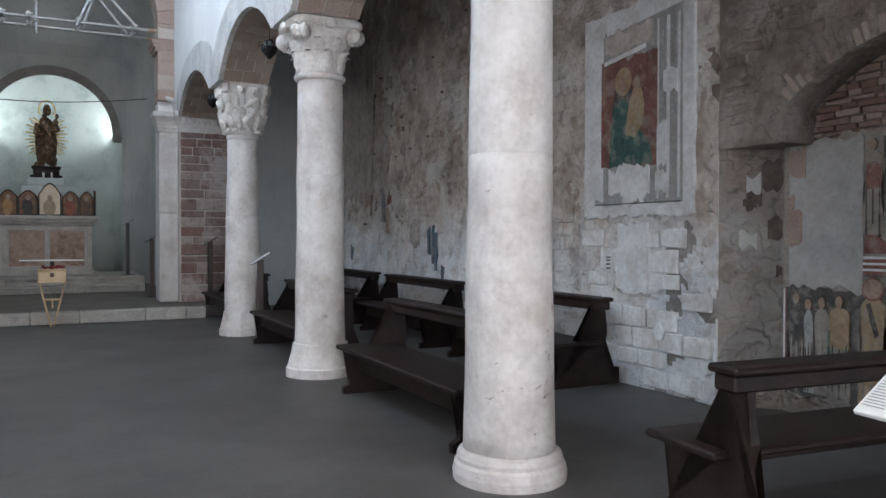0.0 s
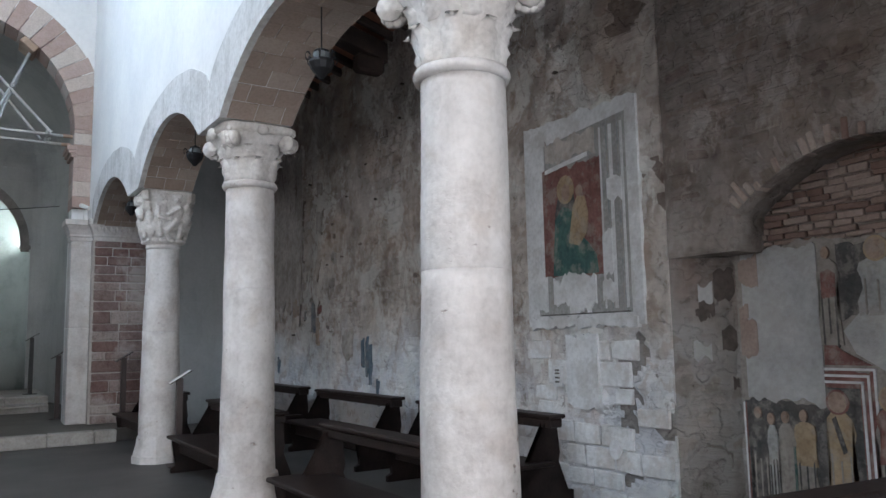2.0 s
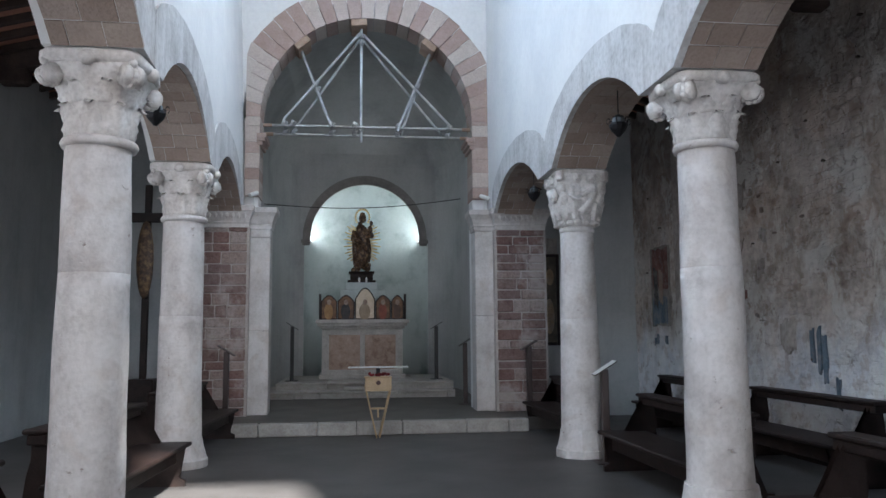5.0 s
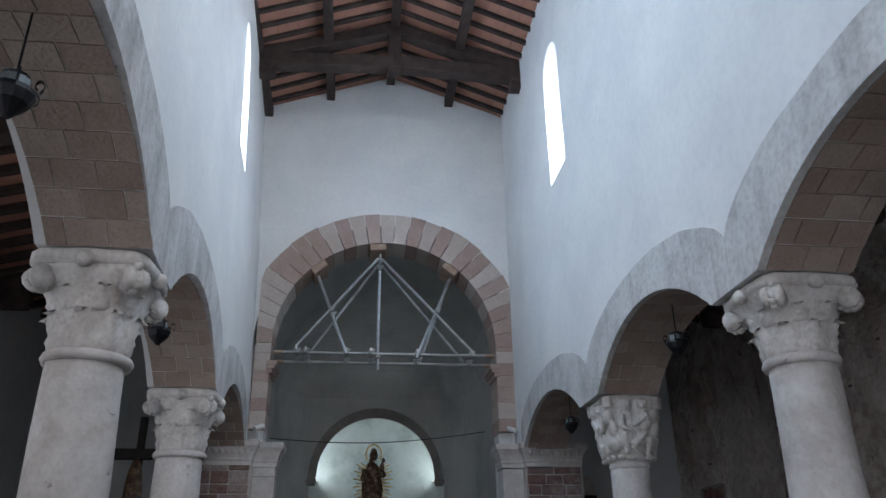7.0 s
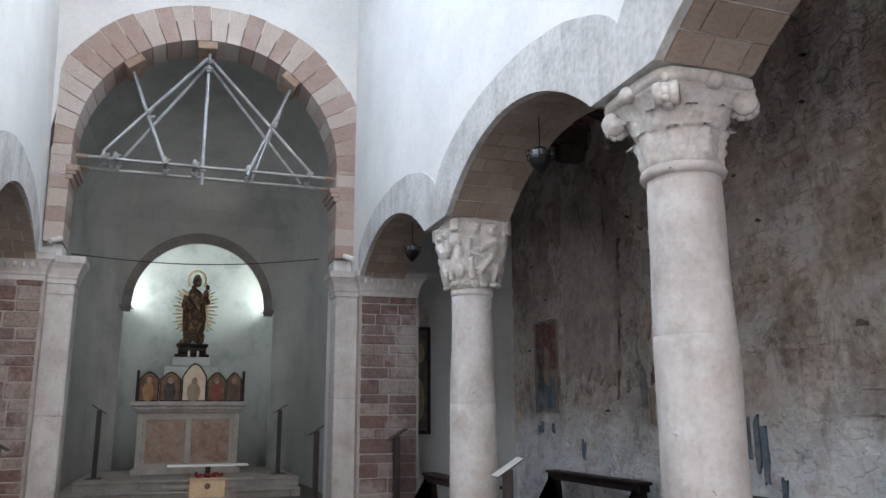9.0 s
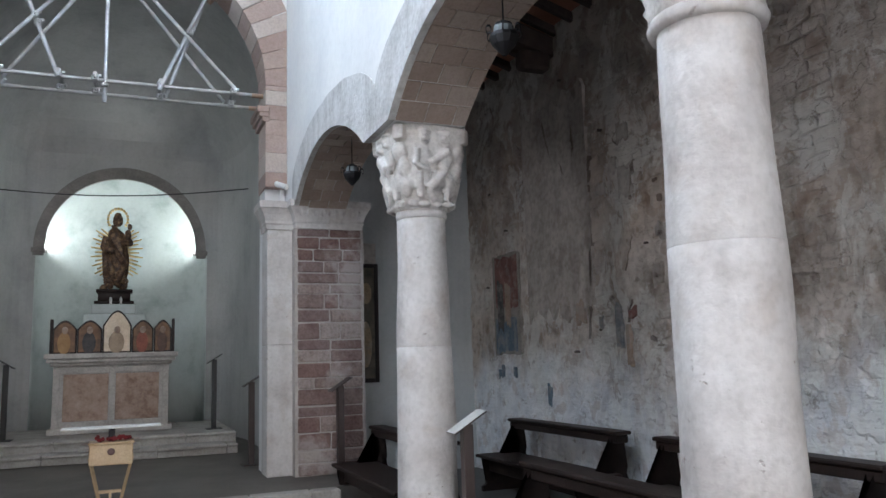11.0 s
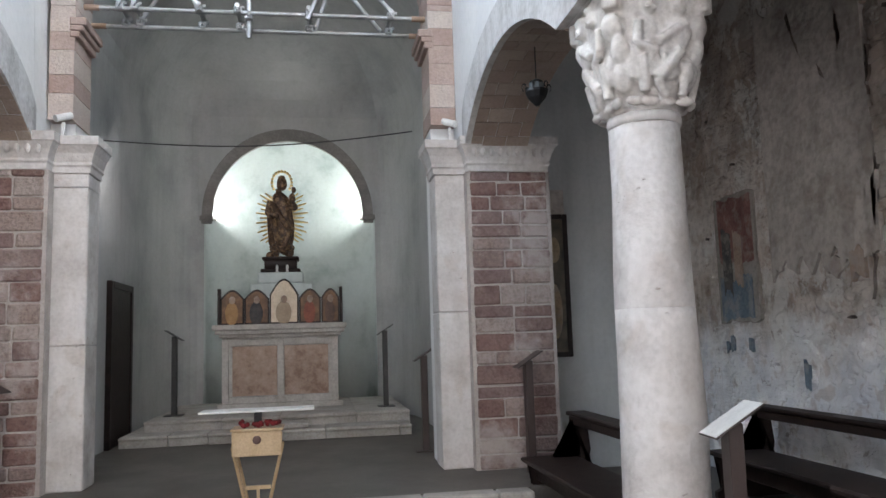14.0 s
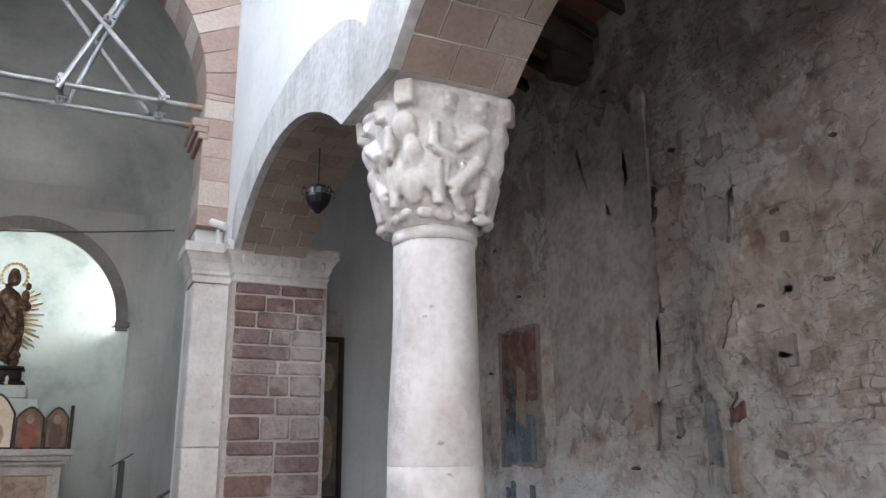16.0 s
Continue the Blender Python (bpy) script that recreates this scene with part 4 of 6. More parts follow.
def column(x, y, figured, astr, captop, seed, base="round", rb=0.272, rt=0.238, group="columns of the arcade"):
    th = thing("column", "worn pale travertine column with " + ("figured carved" if figured else "leafy carved") + " capital", "column", group, pose(x, y, 0))
    th["kind"] = "structure"
    bm = bmesh.new()
    if base == "round":
        lathe(bm, [(0.34, F), (0.345, F + 0.05), (0.335, F + 0.10), (0.315, F + 0.115), (0.32, F + 0.14), (0.31, F + 0.165), (0.285, F + 0.18)], 40, wobble=0.008, seed=seed)
    else:
        lathe(bm, [(0.35, F), (0.352, F + 0.09), (0.335, F + 0.105), (0.33, F + 0.13), (0.30, F + 0.24), (0.285, F + 0.34)], 10 if base == "oct" else 36, wobble=0.01, seed=seed)
    part("base", bm, M_column, th, smooth=False)
    bm = bmesh.new()
    n = 26
    z0, z1 = F + 0.17, astr
    pr = []
    for k in range(n + 1):
        t = k / n
        r = rb + (rt - rb) * t ** 1.15
        pr.append((r, z0 + (z1 - z0) * t))
    cutk = 15 + seed % 3
    lathe(bm, pr[:cutk + 1], 40, wobble=0.016, seed=seed * 7.3)
    part("lower_drum", bm, M_column, th, smooth=True)
    bm = bmesh.new()
    up = [(pr[cutk][0] - 0.0006, pr[cutk][1] + 0.0005)] + [(r, z) for r, z in pr[cutk + 1:]]
    up.insert(1, (pr[cutk][0], pr[cutk][1] + 0.003))
    lathe(bm, up, 40, wobble=0.016, seed=seed * 7.3)
    part("upper_drum", bm, M_column, th, smooth=True)
    bm = bmesh.new()
    ao = 0.018 if figured else 0.042
    lathe(bm, [(rt + 0.003, astr - 0.035), (rt + ao * 0.7, astr - 0.03), (rt + ao, astr), (rt + ao * 0.7, astr + 0.03), (rt - 0.004, astr + 0.035)], 40, wobble=0.006, seed=seed)
    part("astragal", bm, M_column, th, smooth=True)
    bm = (capital_figured if figured else capital_leafy)(astr + 0.03, captop, 0.375, seed)
    cap = part("capital", bm, M_capital, th, "carved pale travertine capital", smooth=True)
    if figured:
        rm = cap.modifiers.new("worn", "REMESH")
        rm.mode, rm.voxel_size, rm.use_smooth_shade = "VOXEL", 0.009, True
        sm = cap.modifiers.new("smoothed", "SMOOTH")
        sm.factor, sm.iterations = 0.5, 5
    return th


column(2.49, COLS[0], False, 2.96, CAPTOP, 1)
column(2.525, COLS[1], False, 3.02, CAPTOP, 2, "cone", rb=0.265, rt=0.225)
column(2.525, COLS[2], True, 2.83, CAPTOP + 0.01, 3, "oct", rb=0.262, rt=0.212)
column(xl(COLS[0]) - 0.41, COLS[0], False, 2.95, CAPTOP, 4)
column(-2.34, COLS[1], False, 2.93, CAPTOP, 5, "cone")
column(-2.48, COLS[2], False, 2.92, CAPTOP, 6, "cone")

# ---------------------------------------------------------------- aisles, facade and roofs
def rough_wall(name, y0, y1, z0, z1, x, mat, label, depth=0.035, thick=0.5, side=1):
    """Old wall with an uneven surface."""
    bm = bmesh.new()
    ny, nz = max(2, int((y1 - y0) / 0.045)), max(2, int((z1 - z0) / 0.045))
    g = []
    for j in range(nz + 1):
        row = []
        for k in range(ny + 1):
            y, z = y0 + (y1 - y0) * k / ny, z0 + (z1 - z0) * j / nz
            p = Vector((0.0, y, z))
            d = depth * noise.noise(p * 0.9) + depth * 0.7 * noise.noise(p * Vector((1, 2.2, 3.3))) + depth * 0.35 * noise.noise(p * 7)
            if noise.noise(p * 1.7 + Vector((9, 0, 0))) + 0.45 * noise.noise(p * 6) > 0.26:
                d += depth * 1.1
            if noise.noise(p * Vector((1, 1.1, 0.7)) + Vector((3, 0, 0))) + 0.5 * noise.noise(p * 5 + Vector((0, 4, 0))) > 0.30:
                d += depth * 0.8
            row.append(bm.verts.new((x + side * d, y, z)))
        g.append(row)
    for j in range(nz):
        for k in range(ny):
            bm.faces.new((g[j][k], g[j][k + 1], g[j + 1][k + 1], g[j + 1][k]))
    rim = g[0] + [r[-1] for r in g[1:]] + list(reversed(g[-1][:-1])) + [r[0] for r in reversed(g[1:-1])]
    back = [bm.verts.new((x + side * thick, v.co.y, v.co.z)) for v in rim]
    n = len(rim)
    for k in range(n):
        bm.faces.new((rim[k], rim[(k + 1) % n], back[(k + 1) % n], back[k]))
    bm.faces.new(back)
    return tagged(finish(name, bm, mat), label, "wall", kind="structure")


rough_wall("wall_aisle_east", -10.87, 0.47, F - 0.05, 6.3, XW, M_aisle, "bare weathered plaster wall with stains and faded fresco", thick=0.7, depth=0.02)
# recess with frescoes: return, back and rubble arch above
XB = 5.46
bm = bmesh.new()
prism(bm, [(XW + 0.02, -10.865), (XB + 0.05, -11.24), (6.5, -11.24), (6.5, -10.25), (XW + 0.02, -10.25)], F - 0.05, 6.2, lambda a, b, c: (a, b, c))
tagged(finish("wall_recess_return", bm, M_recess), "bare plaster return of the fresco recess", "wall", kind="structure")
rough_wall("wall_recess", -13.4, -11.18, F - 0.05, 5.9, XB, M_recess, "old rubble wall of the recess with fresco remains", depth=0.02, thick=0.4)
def recess_low(y):
    if y > -11.52:
        return 2.12
    t = (y + 12.50) / 0.98
    return 2.78 - 0.40 * t * t if abs(t) < 1 else 2.38


bm = bmesh.new()
strip(bm, [-10.88, -11.518] + steps(-11.53, -12.86, 14), recess_low, lambda u: 6.2, 0.0, 0.44, lambda a, b, c: (XW + 0.012 + c, a, b))
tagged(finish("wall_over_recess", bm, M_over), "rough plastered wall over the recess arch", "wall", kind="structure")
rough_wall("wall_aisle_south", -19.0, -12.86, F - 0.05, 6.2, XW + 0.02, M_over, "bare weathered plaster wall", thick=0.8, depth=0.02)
bm = bmesh.new()
prism(bm, [(-16.5, F), (-12.84, F), (-12.84, 2.66), (-12.87, 2.76), (-12.94, 2.81), (-13.04, 2.83), (-16.5, 2.88)], -0.06, 0.05, lambda a, b, c: (XW + c, a, b))
tagged(finish("wall_aisle_plaster", bm, M_bluegrey), "smooth grey plaster on the aisle wall beside the recess", "wall", kind="structure")
ring = thing("recess_arch", "rough relieving arch of thin stones over the recess", "arch")
ring["kind"] = "structure"
random.seed(8)
for k in range(24):
    y = -11.54 - k * 0.056
    w = random.choice((0.06, 0.10, 0.14, 0.20, 0.26)) * random.uniform(0.85, 1.15)
    z = recess_low(y) + random.uniform(-0.006, 0.012)
    lean = (y + 12.50) / 0.98 * 0.75
    bm = bmesh.new()
    box(bm, -0.03, 0.10, -0.024, 0.024, 0.0, w, bevel=0.008)
    m = Matrix.Translation((XW + 0.026 + random.uniform(-0.010, 0.012), y, z)) @ Matrix.Rotation(-lean + random.uniform(-0.08, 0.08), 4, "X")
    for v in bm.verts:
        v.co = m @ v.co
    part("arch_stone", bm, random.choice((M_over, M_over, M_rubble, M_soffit)), ring)

old = thing("upper_masonry", "uneven old stones showing through the plaster over the recess", "masonry")
old["kind"] = "structure"
random.seed(23)
z = 2.30
while z < 4.6:
    hh = random.uniform(0.05, 0.11)
    y = -10.95
    while y > -13.4:
        w = random.uniform(0.10, 0.30)
        t = (y - w / 2 + 12.50) / 1.25
        if noise.noise(Vector((y * 1.1, z * 1.1, 5))) > -0.12 and (abs(t) > 1 or z > 3.0 - 0.45 * t * t) and not (z < 2.9 and y - w < -12.8):
            bm = bmesh.new()
            box(bm, -0.012, 0.05, -w / 2 + 0.008, w / 2 - 0.008, 0.007, hh - 0.007, bevel=0.012)
            for v in bm.verts:
                v.co.y += 0.03 * noise.noise(Vector((y * 3, v.co.y * 6, v.co.z * 9)))
                v.co.z += 0.025 * noise.noise(Vector((y * 5, v.co.y * 8, 3 + v.co.z * 6)))
            ob = part("stone", bm, random.choice((M_over, M_over, M_recess)), old)
            ob.matrix_world = pose(XW + 0.008 + random.uniform(-0.012, 0.010), y - w / 2, z, random.uniform(-6, 6))
        y -= w
    z += hh

rubble = thing("rubble_masonry", "exposed thin reddish rubble stones in the recess", "masonry")
rubble["kind"] = "structure"
random.seed(14)
z = 2.16
while z < 2.86:
    y = -11.25
    hh = random.uniform(0.035, 0.065)
    while y > -13.1:
        w = random.uniform(0.10, 0.26)
        bm = bmesh.new()
        box(bm, -0.012, 0.03, -w / 2 + 0.006, w / 2 - 0.006, 0.004, hh - 0.004, bevel=0.006)
        ob = part("stone", bm, M_rubble, rubble)
        ob.matrix_world = pose(XB - 0.012 + random.uniform(-0.008, 0.012), y - w / 2, z + random.uniform(-0.008, 0.008), random.uniform(-3, 3))
        y -= w
    z += hh
blocks = thing("wall_masonry", "limewashed squared stones showing in the aisle wall", "masonry")
blocks["kind"] = "structure"
for y0, y1, zlo, zhi, sd in ((-10.84, -8.9, F + 0.02, 1.45, 1), (-9.0, -6.9, 0.35, 1.85, 2)):
    random.seed(60 + sd)
    z = zlo
    while z < zhi:
        hh = random.uniform(0.13, 0.24)
        y = y0 + random.uniform(0, 0.2)
        while y < y1:
            w = random.uniform(0.22, 0.46)
            if random.random() < (0.5 if sd == 1 else 0.55):
                bm = bmesh.new()
                vs = box(bm, -0.012, 0.05, -w / 2 + 0.008, w / 2 - 0.008, 0.008, hh - 0.008, bevel=0.009)
                for v in bm.verts:
                    v.co.y += 0.02 * noise.noise(Vector((y * 3, v.co.y * 6, v.co.z * 9)))
                    v.co.z += 0.018 * noise.noise(Vector((y * 5, v.co.y * 8, 3 + v.co.z * 6)))
                ob = part("stone", bm, M_lime if sd == 1 else M_aisle, blocks)
                ob.matrix_world = pose(XW + random.uniform(-0.007, 0.006), y + w / 2, z, random.uniform(-2, 2))
            y += w
        z += hh
random.seed(67)
zz_ = 1.7
while zz_ < 4.7:
    hh = random.uniform(0.07, 0.13)
    y = -6.4
    while y < -3.15:
        w = random.uniform(0.09, 0.24)
        if noise.noise(Vector((y * 0.9, zz_ * 0.9, 2))) > -0.02 and random.random() < 0.75:
            bm = bmesh.new()
            box(bm, -0.010, 0.05, -w / 2 + 0.006, w / 2 - 0.006, 0.006, hh - 0.006, bevel=0.008)
            for v in bm.verts:
                v.co.y += 0.035 * noise.noise(Vector((y * 3, v.co.y * 6, v.co.z * 9)))
                v.co.z += 0.030 * noise.noise(Vector((y * 5, v.co.y * 8, 3 + v.co.z * 6)))
            ob = part("stone", bm, M_aisle, blocks)
            ob.matrix_world = pose(XW + random.uniform(-0.016, 0.008), y + w / 2, zz_, random.uniform(-9, 9), 0, random.uniform(-3, 3))
        y += w
    zz_ += hh
# putlog holes and lost pits in the plaster
pits = thing("plaster_pits", "small dark pits and holes in the aisle wall", "damage")
pits["kind"] = "structure"
random.seed(77)
for k in range(30):
    yy, zz = random.uniform(-10.5, 0.1), random.uniform(1.0, 5.0)
    bm = bmesh.new()
    q = [(yy + random.uniform(0.5, 1.0) * 0.035 * math.cos(a), zz + random.uniform(0.4, 1.0) * 0.02 * math.sin(a)) for a in [2 * math.pi * i / 9 for i in range(9)]]
    prism(bm, q, XW - 0.024, XW + 0.03, lambda a, b, c: (c, a, b))
    part("pit", bm, M_pit, pits)

# other closing walls
tagged(finish("wall_aisle_end_east", boxes((XR + 0.8, XW + 0.5, 0.45, 0.7, F, 6.4)), M_grey), "grey plastered end wall of the aisle", "wall", kind="structure")
LW = -5.6
# unseen window openings, added to go with the left aisle fill lamps
added_wins = (-15.6, -11.2, -6.9)
bm = bmesh.new()
strip(bm, [-19.0, 0.47], lambda u: F, lambda u: 2.1, 0, 0.4, lambda a, b, c: (LW - c, a, b))
strip(bm, [-19.0, 0.47], lambda u: 3.95, lambda u: 6.4, 0, 0.4, lambda a, b, c: (LW - c, a, b))
cuts = [-19.0] + [w + d for w in added_wins for d in (-0.5, 0.5)] + [0.47]
for a, b in zip(cuts[::2], cuts[1::2]):
    strip(bm, [a, b], lambda u: 2.1, lambda u: 3.95, 0, 0.4, lambda a_, b_, c_: (LW - c_, a_, b_))
tagged(finish("wall_aisle_west", bm, M_grey), "pale plastered wall of the other aisle", "wall", kind="structure")
for k, wy in enumerate(added_wins):
    tagged(finish("window_%d" % (7 + k), boxes((LW - 0.5, LW - 0.45, wy - 0.6, wy + 0.6, 2.0, 4.05)), M_skyglow), "glowing sheet outside an added, unseen aisle window", "window", kind="structure")
tagged(finish("wall_aisle_end_west", boxes((LW, xl(0) - 0.7, 0.45, 0.7, F, 6.4)), M_grey), "grey plastered end wall of the aisle", "wall", kind="structure")
# unseen end wall; its high opening is sized to shape the sun patch
bm = boxes((-6.0, -0.95, -19.4, -19.0, F, 2.85), (0.95, 3.6, -19.4, -19.0, F, 2.85), (4.8, 6.6, -19.4, -19.0, F, 2.85), (3.6, 4.8, -19.4, -19.0, 2.45, 2.85), (-6.0, 6.6, -19.4, -19.0, 2.85, 7.75), (-6.0, 0.52, -19.4, -19.0, 7.75, 8.98), (2.18, 6.6, -19.4, -19.0, 7.75, 8.98), (-6.0, 6.6, -19.4, -19.0, 8.98, 11.2))
tagged(finish("wall_south", bm, M_white), "white inner facade wall with door and window openings", "wall", kind="structure")
# glowing sheets added outside the doorways; they keep the sun from entering
for nm, a, b, c in (("door_2", -1.1, 1.1, 2.95), ("door_3", 3.5, 4.9, 2.55)):
    tagged(finish(nm, boxes((a, b, -19.55, -19.5, F, c)), M_skyglow), "glowing sheet outside an unseen doorway, also shuts out the sun", "door", kind="structure")

# nave roof: rafters, purlins, trusses, terracotta tiles
EZ, RZ = 10.22, 11.12
roof = thing("roof_timbers", "open timber roof with dark purlins and rafters", "roof")
roof["kind"] = "structure"
for fx in (-1, -0.5, 0, 0.5, 1):
    xx = AX + fx * 2.35
    zz = RZ - abs(fx) * (RZ - EZ) - 0.10
    bm = bmesh.new()
    beam(bm, (xx, -19.0, zz), (xx, 0.05, zz), 0.16, 0.2)
    part("purlin", bm, M_beam, roof)
y = -18.9
while y < 0:
    for sx in (-1, 1):
        bm = bmesh.new()
        beam(bm, (AX, y, RZ + 0.03), (AX + sx * 2.6, y, RZ + 0.03 - (RZ - EZ) * 2.6 / 2.35), 0.08, 0.08)
        part("rafter", bm, M_beam, roof)
    y += 0.36
bm = bmesh.new()
y = -18.9
sl = (RZ - EZ) / 2.35
while y < 0:
    for sx in (-1, 1):
        u = 0.0
        while u < 2.6:
            o = random.uniform(-0.004, 0.004)
            a = Vector((AX + sx * (u + 0.004), 0, RZ + 0.08 - sl * u + o))
            b = Vector((AX + sx * (u + 0.166), 0, RZ + 0.08 - sl * (u + 0.17) + o))
            q = [bm.verts.new((p.x, yy, p.z + dz)) for dz in (0, 0.03) for p, yy in ((a, y), (b, y), (b, y + 0.355), (a, y + 0.355))]
            for f in ((0, 1, 2, 3), (4, 5, 6, 7), (0, 1, 5, 4), (1, 2, 6, 5), (2, 3, 7, 6), (3, 0, 4, 7)):
                bm.faces.new([q[i] for i in f])
            u += 0.17
    y += 0.36
tagged(finish("ceiling", bm, M_tile), "terracotta tile boarding of the roof", "ceiling", kind="structure")
bm = bmesh.new()
prism(bm, [(AX - 3.3, EZ - 0.2), (AX, RZ + 0.14), (AX + 3.3, EZ - 0.2), (AX + 3.3, EZ + 0.1), (AX, RZ + 0.4), (AX - 3.3, EZ + 0.1)], -19.4, 0.6, lambda a, b, c: (a, c, b))
tagged(finish("roof_cover", bm, M_tile), "closed roof covering above the tiles", "roof", kind="structure")
for ty in (-1.7, -5.6, -9.6, -13.6):
    tr = thing("roof_truss", "dark timber roof truss with tie beam and king post", "truss", "trusses of the nave roof")
    tr["kind"] = "structure"
    bm = bmesh.new()
    beam(bm, (AX - 2.6, ty, 10.02), (AX, ty, 10.14), 0.24, 0.26)
    beam(bm, (AX, ty, 10.14), (AX + 2.5, ty, 10.02), 0.24, 0.26)
    part("tie_beam", bm, M_beam, tr)
    for sx in (-1, 1):
        bm = bmesh.new()
        beam(bm, (AX + sx * 2.5, ty, 10.12), (AX, ty, 10.90), 0.22, 0.22)
        part("principal_rafter", bm, M_beam, tr)
        bm = boxes((AX + sx * 2.28 - 0.22, AX + sx * 2.28 + 0.22, ty - 0.11, ty + 0.11, 9.72, 9.92), bevel=0.03)
        part("corbel", bm, M_beam, tr)
    part("king_post", boxes((AX - 0.12, AX + 0.12, ty - 0.11, ty + 0.11, 9.92, 10.95), bevel=0.02), M_beam, tr)

# aisle roofs: lean-to with rafters
for side, xi, xo in ((1, XR + 0.8, XW + 0.45), (-1, -2.9, LW - 0.3)):
    zi, zo = 6.35, 5.55
    rt = thing("aisle_roof_timbers", "dark lean-to roof timbers of the aisle", "roof")
    rt["kind"] = "structure"
    y = -18.8
    while y < 0.4:
        bm = bmesh.new()
        beam(bm, (xi, y, zi), (xo, y, zo), 0.09, 0.11)
        part("rafter", bm, M_beam, rt)
        y += 0.42
    for yb in (-17.0, -13.2, -9.6, -5.95, -2.25):
        bm = bmesh.new()
        beam(bm, (xi - 0.1, yb, zi - 0.22), (xo, yb, zo - 0.16), 0.22, 0.26)
        part("main_beam", bm, M_beam, rt)
        end = XW - 0.02 if side > 0 else LW + 0.02
        part("corbel", boxes((min(end, end - side * 0.42), max(end, end - side * 0.42), yb - 0.11, yb + 0.11, zo - 0.36, zo - 0.10), bevel=0.04), M_beam, rt)
    bm = bmesh.new()
    prism(bm, [(xi - side * 0.1, zi + 0.07), (xo, zo + 0.07), (xo, zo + 0.25), (xi - side * 0.1, zi + 0.25)], -19.2, 0.6, lambda a, b, c: (a, c, b))
    tagged(finish("ceiling_aisle_east" if side > 0 else "ceiling_aisle_west", bm, M_tile), "terracotta tile boarding over the aisle", "ceiling", kind="structure")

# ---------------------------------------------------------------- presbytery
plat = thing("altar_steps", "two worn pale stone altar steps", "steps")
plat["kind"] = "structure"
random.seed(4)
for nm, y0, xa, xb, zt in (("lower_step", 2.95, -2.27, 1.86, 0.30), ("upper_step", 3.50, -2.05, 1.90, 0.455)):
    bm = bmesh.new()
    x = xa
    while x < xb - 0.05:
        w = min(random.uniform(0.5, 1.2), xb - x)
        dz = random.uniform(-0.006, 0.006)
        box(bm, x + 0.003, x + w - 0.003, y0 + random.uniform(-0.015, 0.015), 6.7, P + 0.002, zt - 0.05, bevel=0.01)
        box(bm, x + 0.003, x + w - 0.003, y0 - 0.04 + random.uniform(-0.015, 0.015), 6.7, zt - 0.052, zt + dz, bevel=0.016)
        x += w
    part(nm, bm, M_step, plat)
bm = boxes((-0.55, 0.35, 3.0, 3.5, 0.305, 0.375), bevel=0.012)
part("middle_tread", bm, M_step, plat)
PT = 0.455

altar = thing("altar", "old stone altar with brown marble panels", "altar", at=pose(-0.13, 5.25, PT))
part("plinth", boxes((-1.04, 1.04, -0.42, 0.5, 0, 0.10), bevel=0.012), M_stone, altar)
part("body", boxes((-0.97, 0.97, -0.33, 0.5, 0.10, 1.20)), M_stone, altar)
for a, b in ((-0.80, -0.06), (0.06, 0.80)):
    part("marble_panel", boxes((a, b, -0.342, -0.33, 0.22, 1.05), bevel=0.004), M_marble, altar, "brown veined marble panel")
for a in (-0.97, -0.055, 0.86):
    part("pilaster_strip", boxes((a, a + 0.11, -0.365, -0.33, 0.10, 1.16), bevel=0.006), M_stone, altar)
part("rail", boxes((-0.97, 0.97, -0.36, -0.33, 1.06, 1.17), (-0.97, 0.97, -0.36, -0.33, 0.10, 0.21), bevel=0.006), M_stone, altar)
bm = boxes((-1.02, 1.02, -0.40, 0.5, 1.20, 1.26), (-1.08, 1.08, -0.46, 0.5, 1.26, 1.33), (-1.12, 1.12, -0.50, 0.5, 1.33, 1.42), bevel=0.012)
part("table_slab", bm, M_stone, altar, "moulded pale stone table slab")
part("rear_shelf", boxes((-0.55, 0.55, 0.18, 0.62, 1.42, 2.16), (-0.42, 0.38, 0.2, 0.66, 2.16, 2.36), bevel=0.02), M_niche, altar, "pale plaster shelf behind the panels")

# five painted panels on the altar
AT = PT + 1.42
poly = thing("polyptych", "five-panel painted altarpiece with pointed gilt tops", "altarpiece", at=pose(-0.12, 4.98, AT))


def pointed(bm, x0, x1, z0, zs, zt, y0, y1):
    c, n = (x0 + x1) / 2, 7
    out = [(x0, z0), (x1, z0), (x1, zs)]
    for k in range(1, n):
        t = k / n
        out.append((x1 + (c - x1) * t, zs + (zt - zs) * math.sin(t * math.pi / 2)))
    out.append((c, zt))
    for k in range(n - 1, 0, -1):
        t = k / n
        out.append((x0 + (c - x0) * t, zs + (zt - zs) * math.sin(t * math.pi / 2)))
    out.append((x0, zs))
    prism(bm, out, y0, y1, lambda a, b, cc: (a, cc, b))


F_brown = make_mat("panel_brown_ground", [(0.10, 0.05, 0.025), (0.22, 0.11, 0.05)], 9.0, 60, 0.5, 0.1)
F_cream = make_mat("panel_cream_ground", [(0.66, 0.53, 0.38), (0.78, 0.66, 0.52)], 9.0, 60, 0.5, 0.1)
P_robes = [make_mat("painted_robe_%s" % n_, c_, 9.0, 60, 0.6, 0.1) for n_, c_ in (("ochre", [(0.30, 0.16, 0.06), (0.42, 0.24, 0.10)]), ("black", [(0.02, 0.02, 0.025), (0.06, 0.05, 0.05)]), ("sand", [(0.30, 0.22, 0.15), (0.42, 0.32, 0.22)]), ("red", [(0.20, 0.05, 0.03), (0.30, 0.09, 0.05)]), ("brown", [(0.07, 0.04, 0.03), (0.13, 0.07, 0.05)]))]
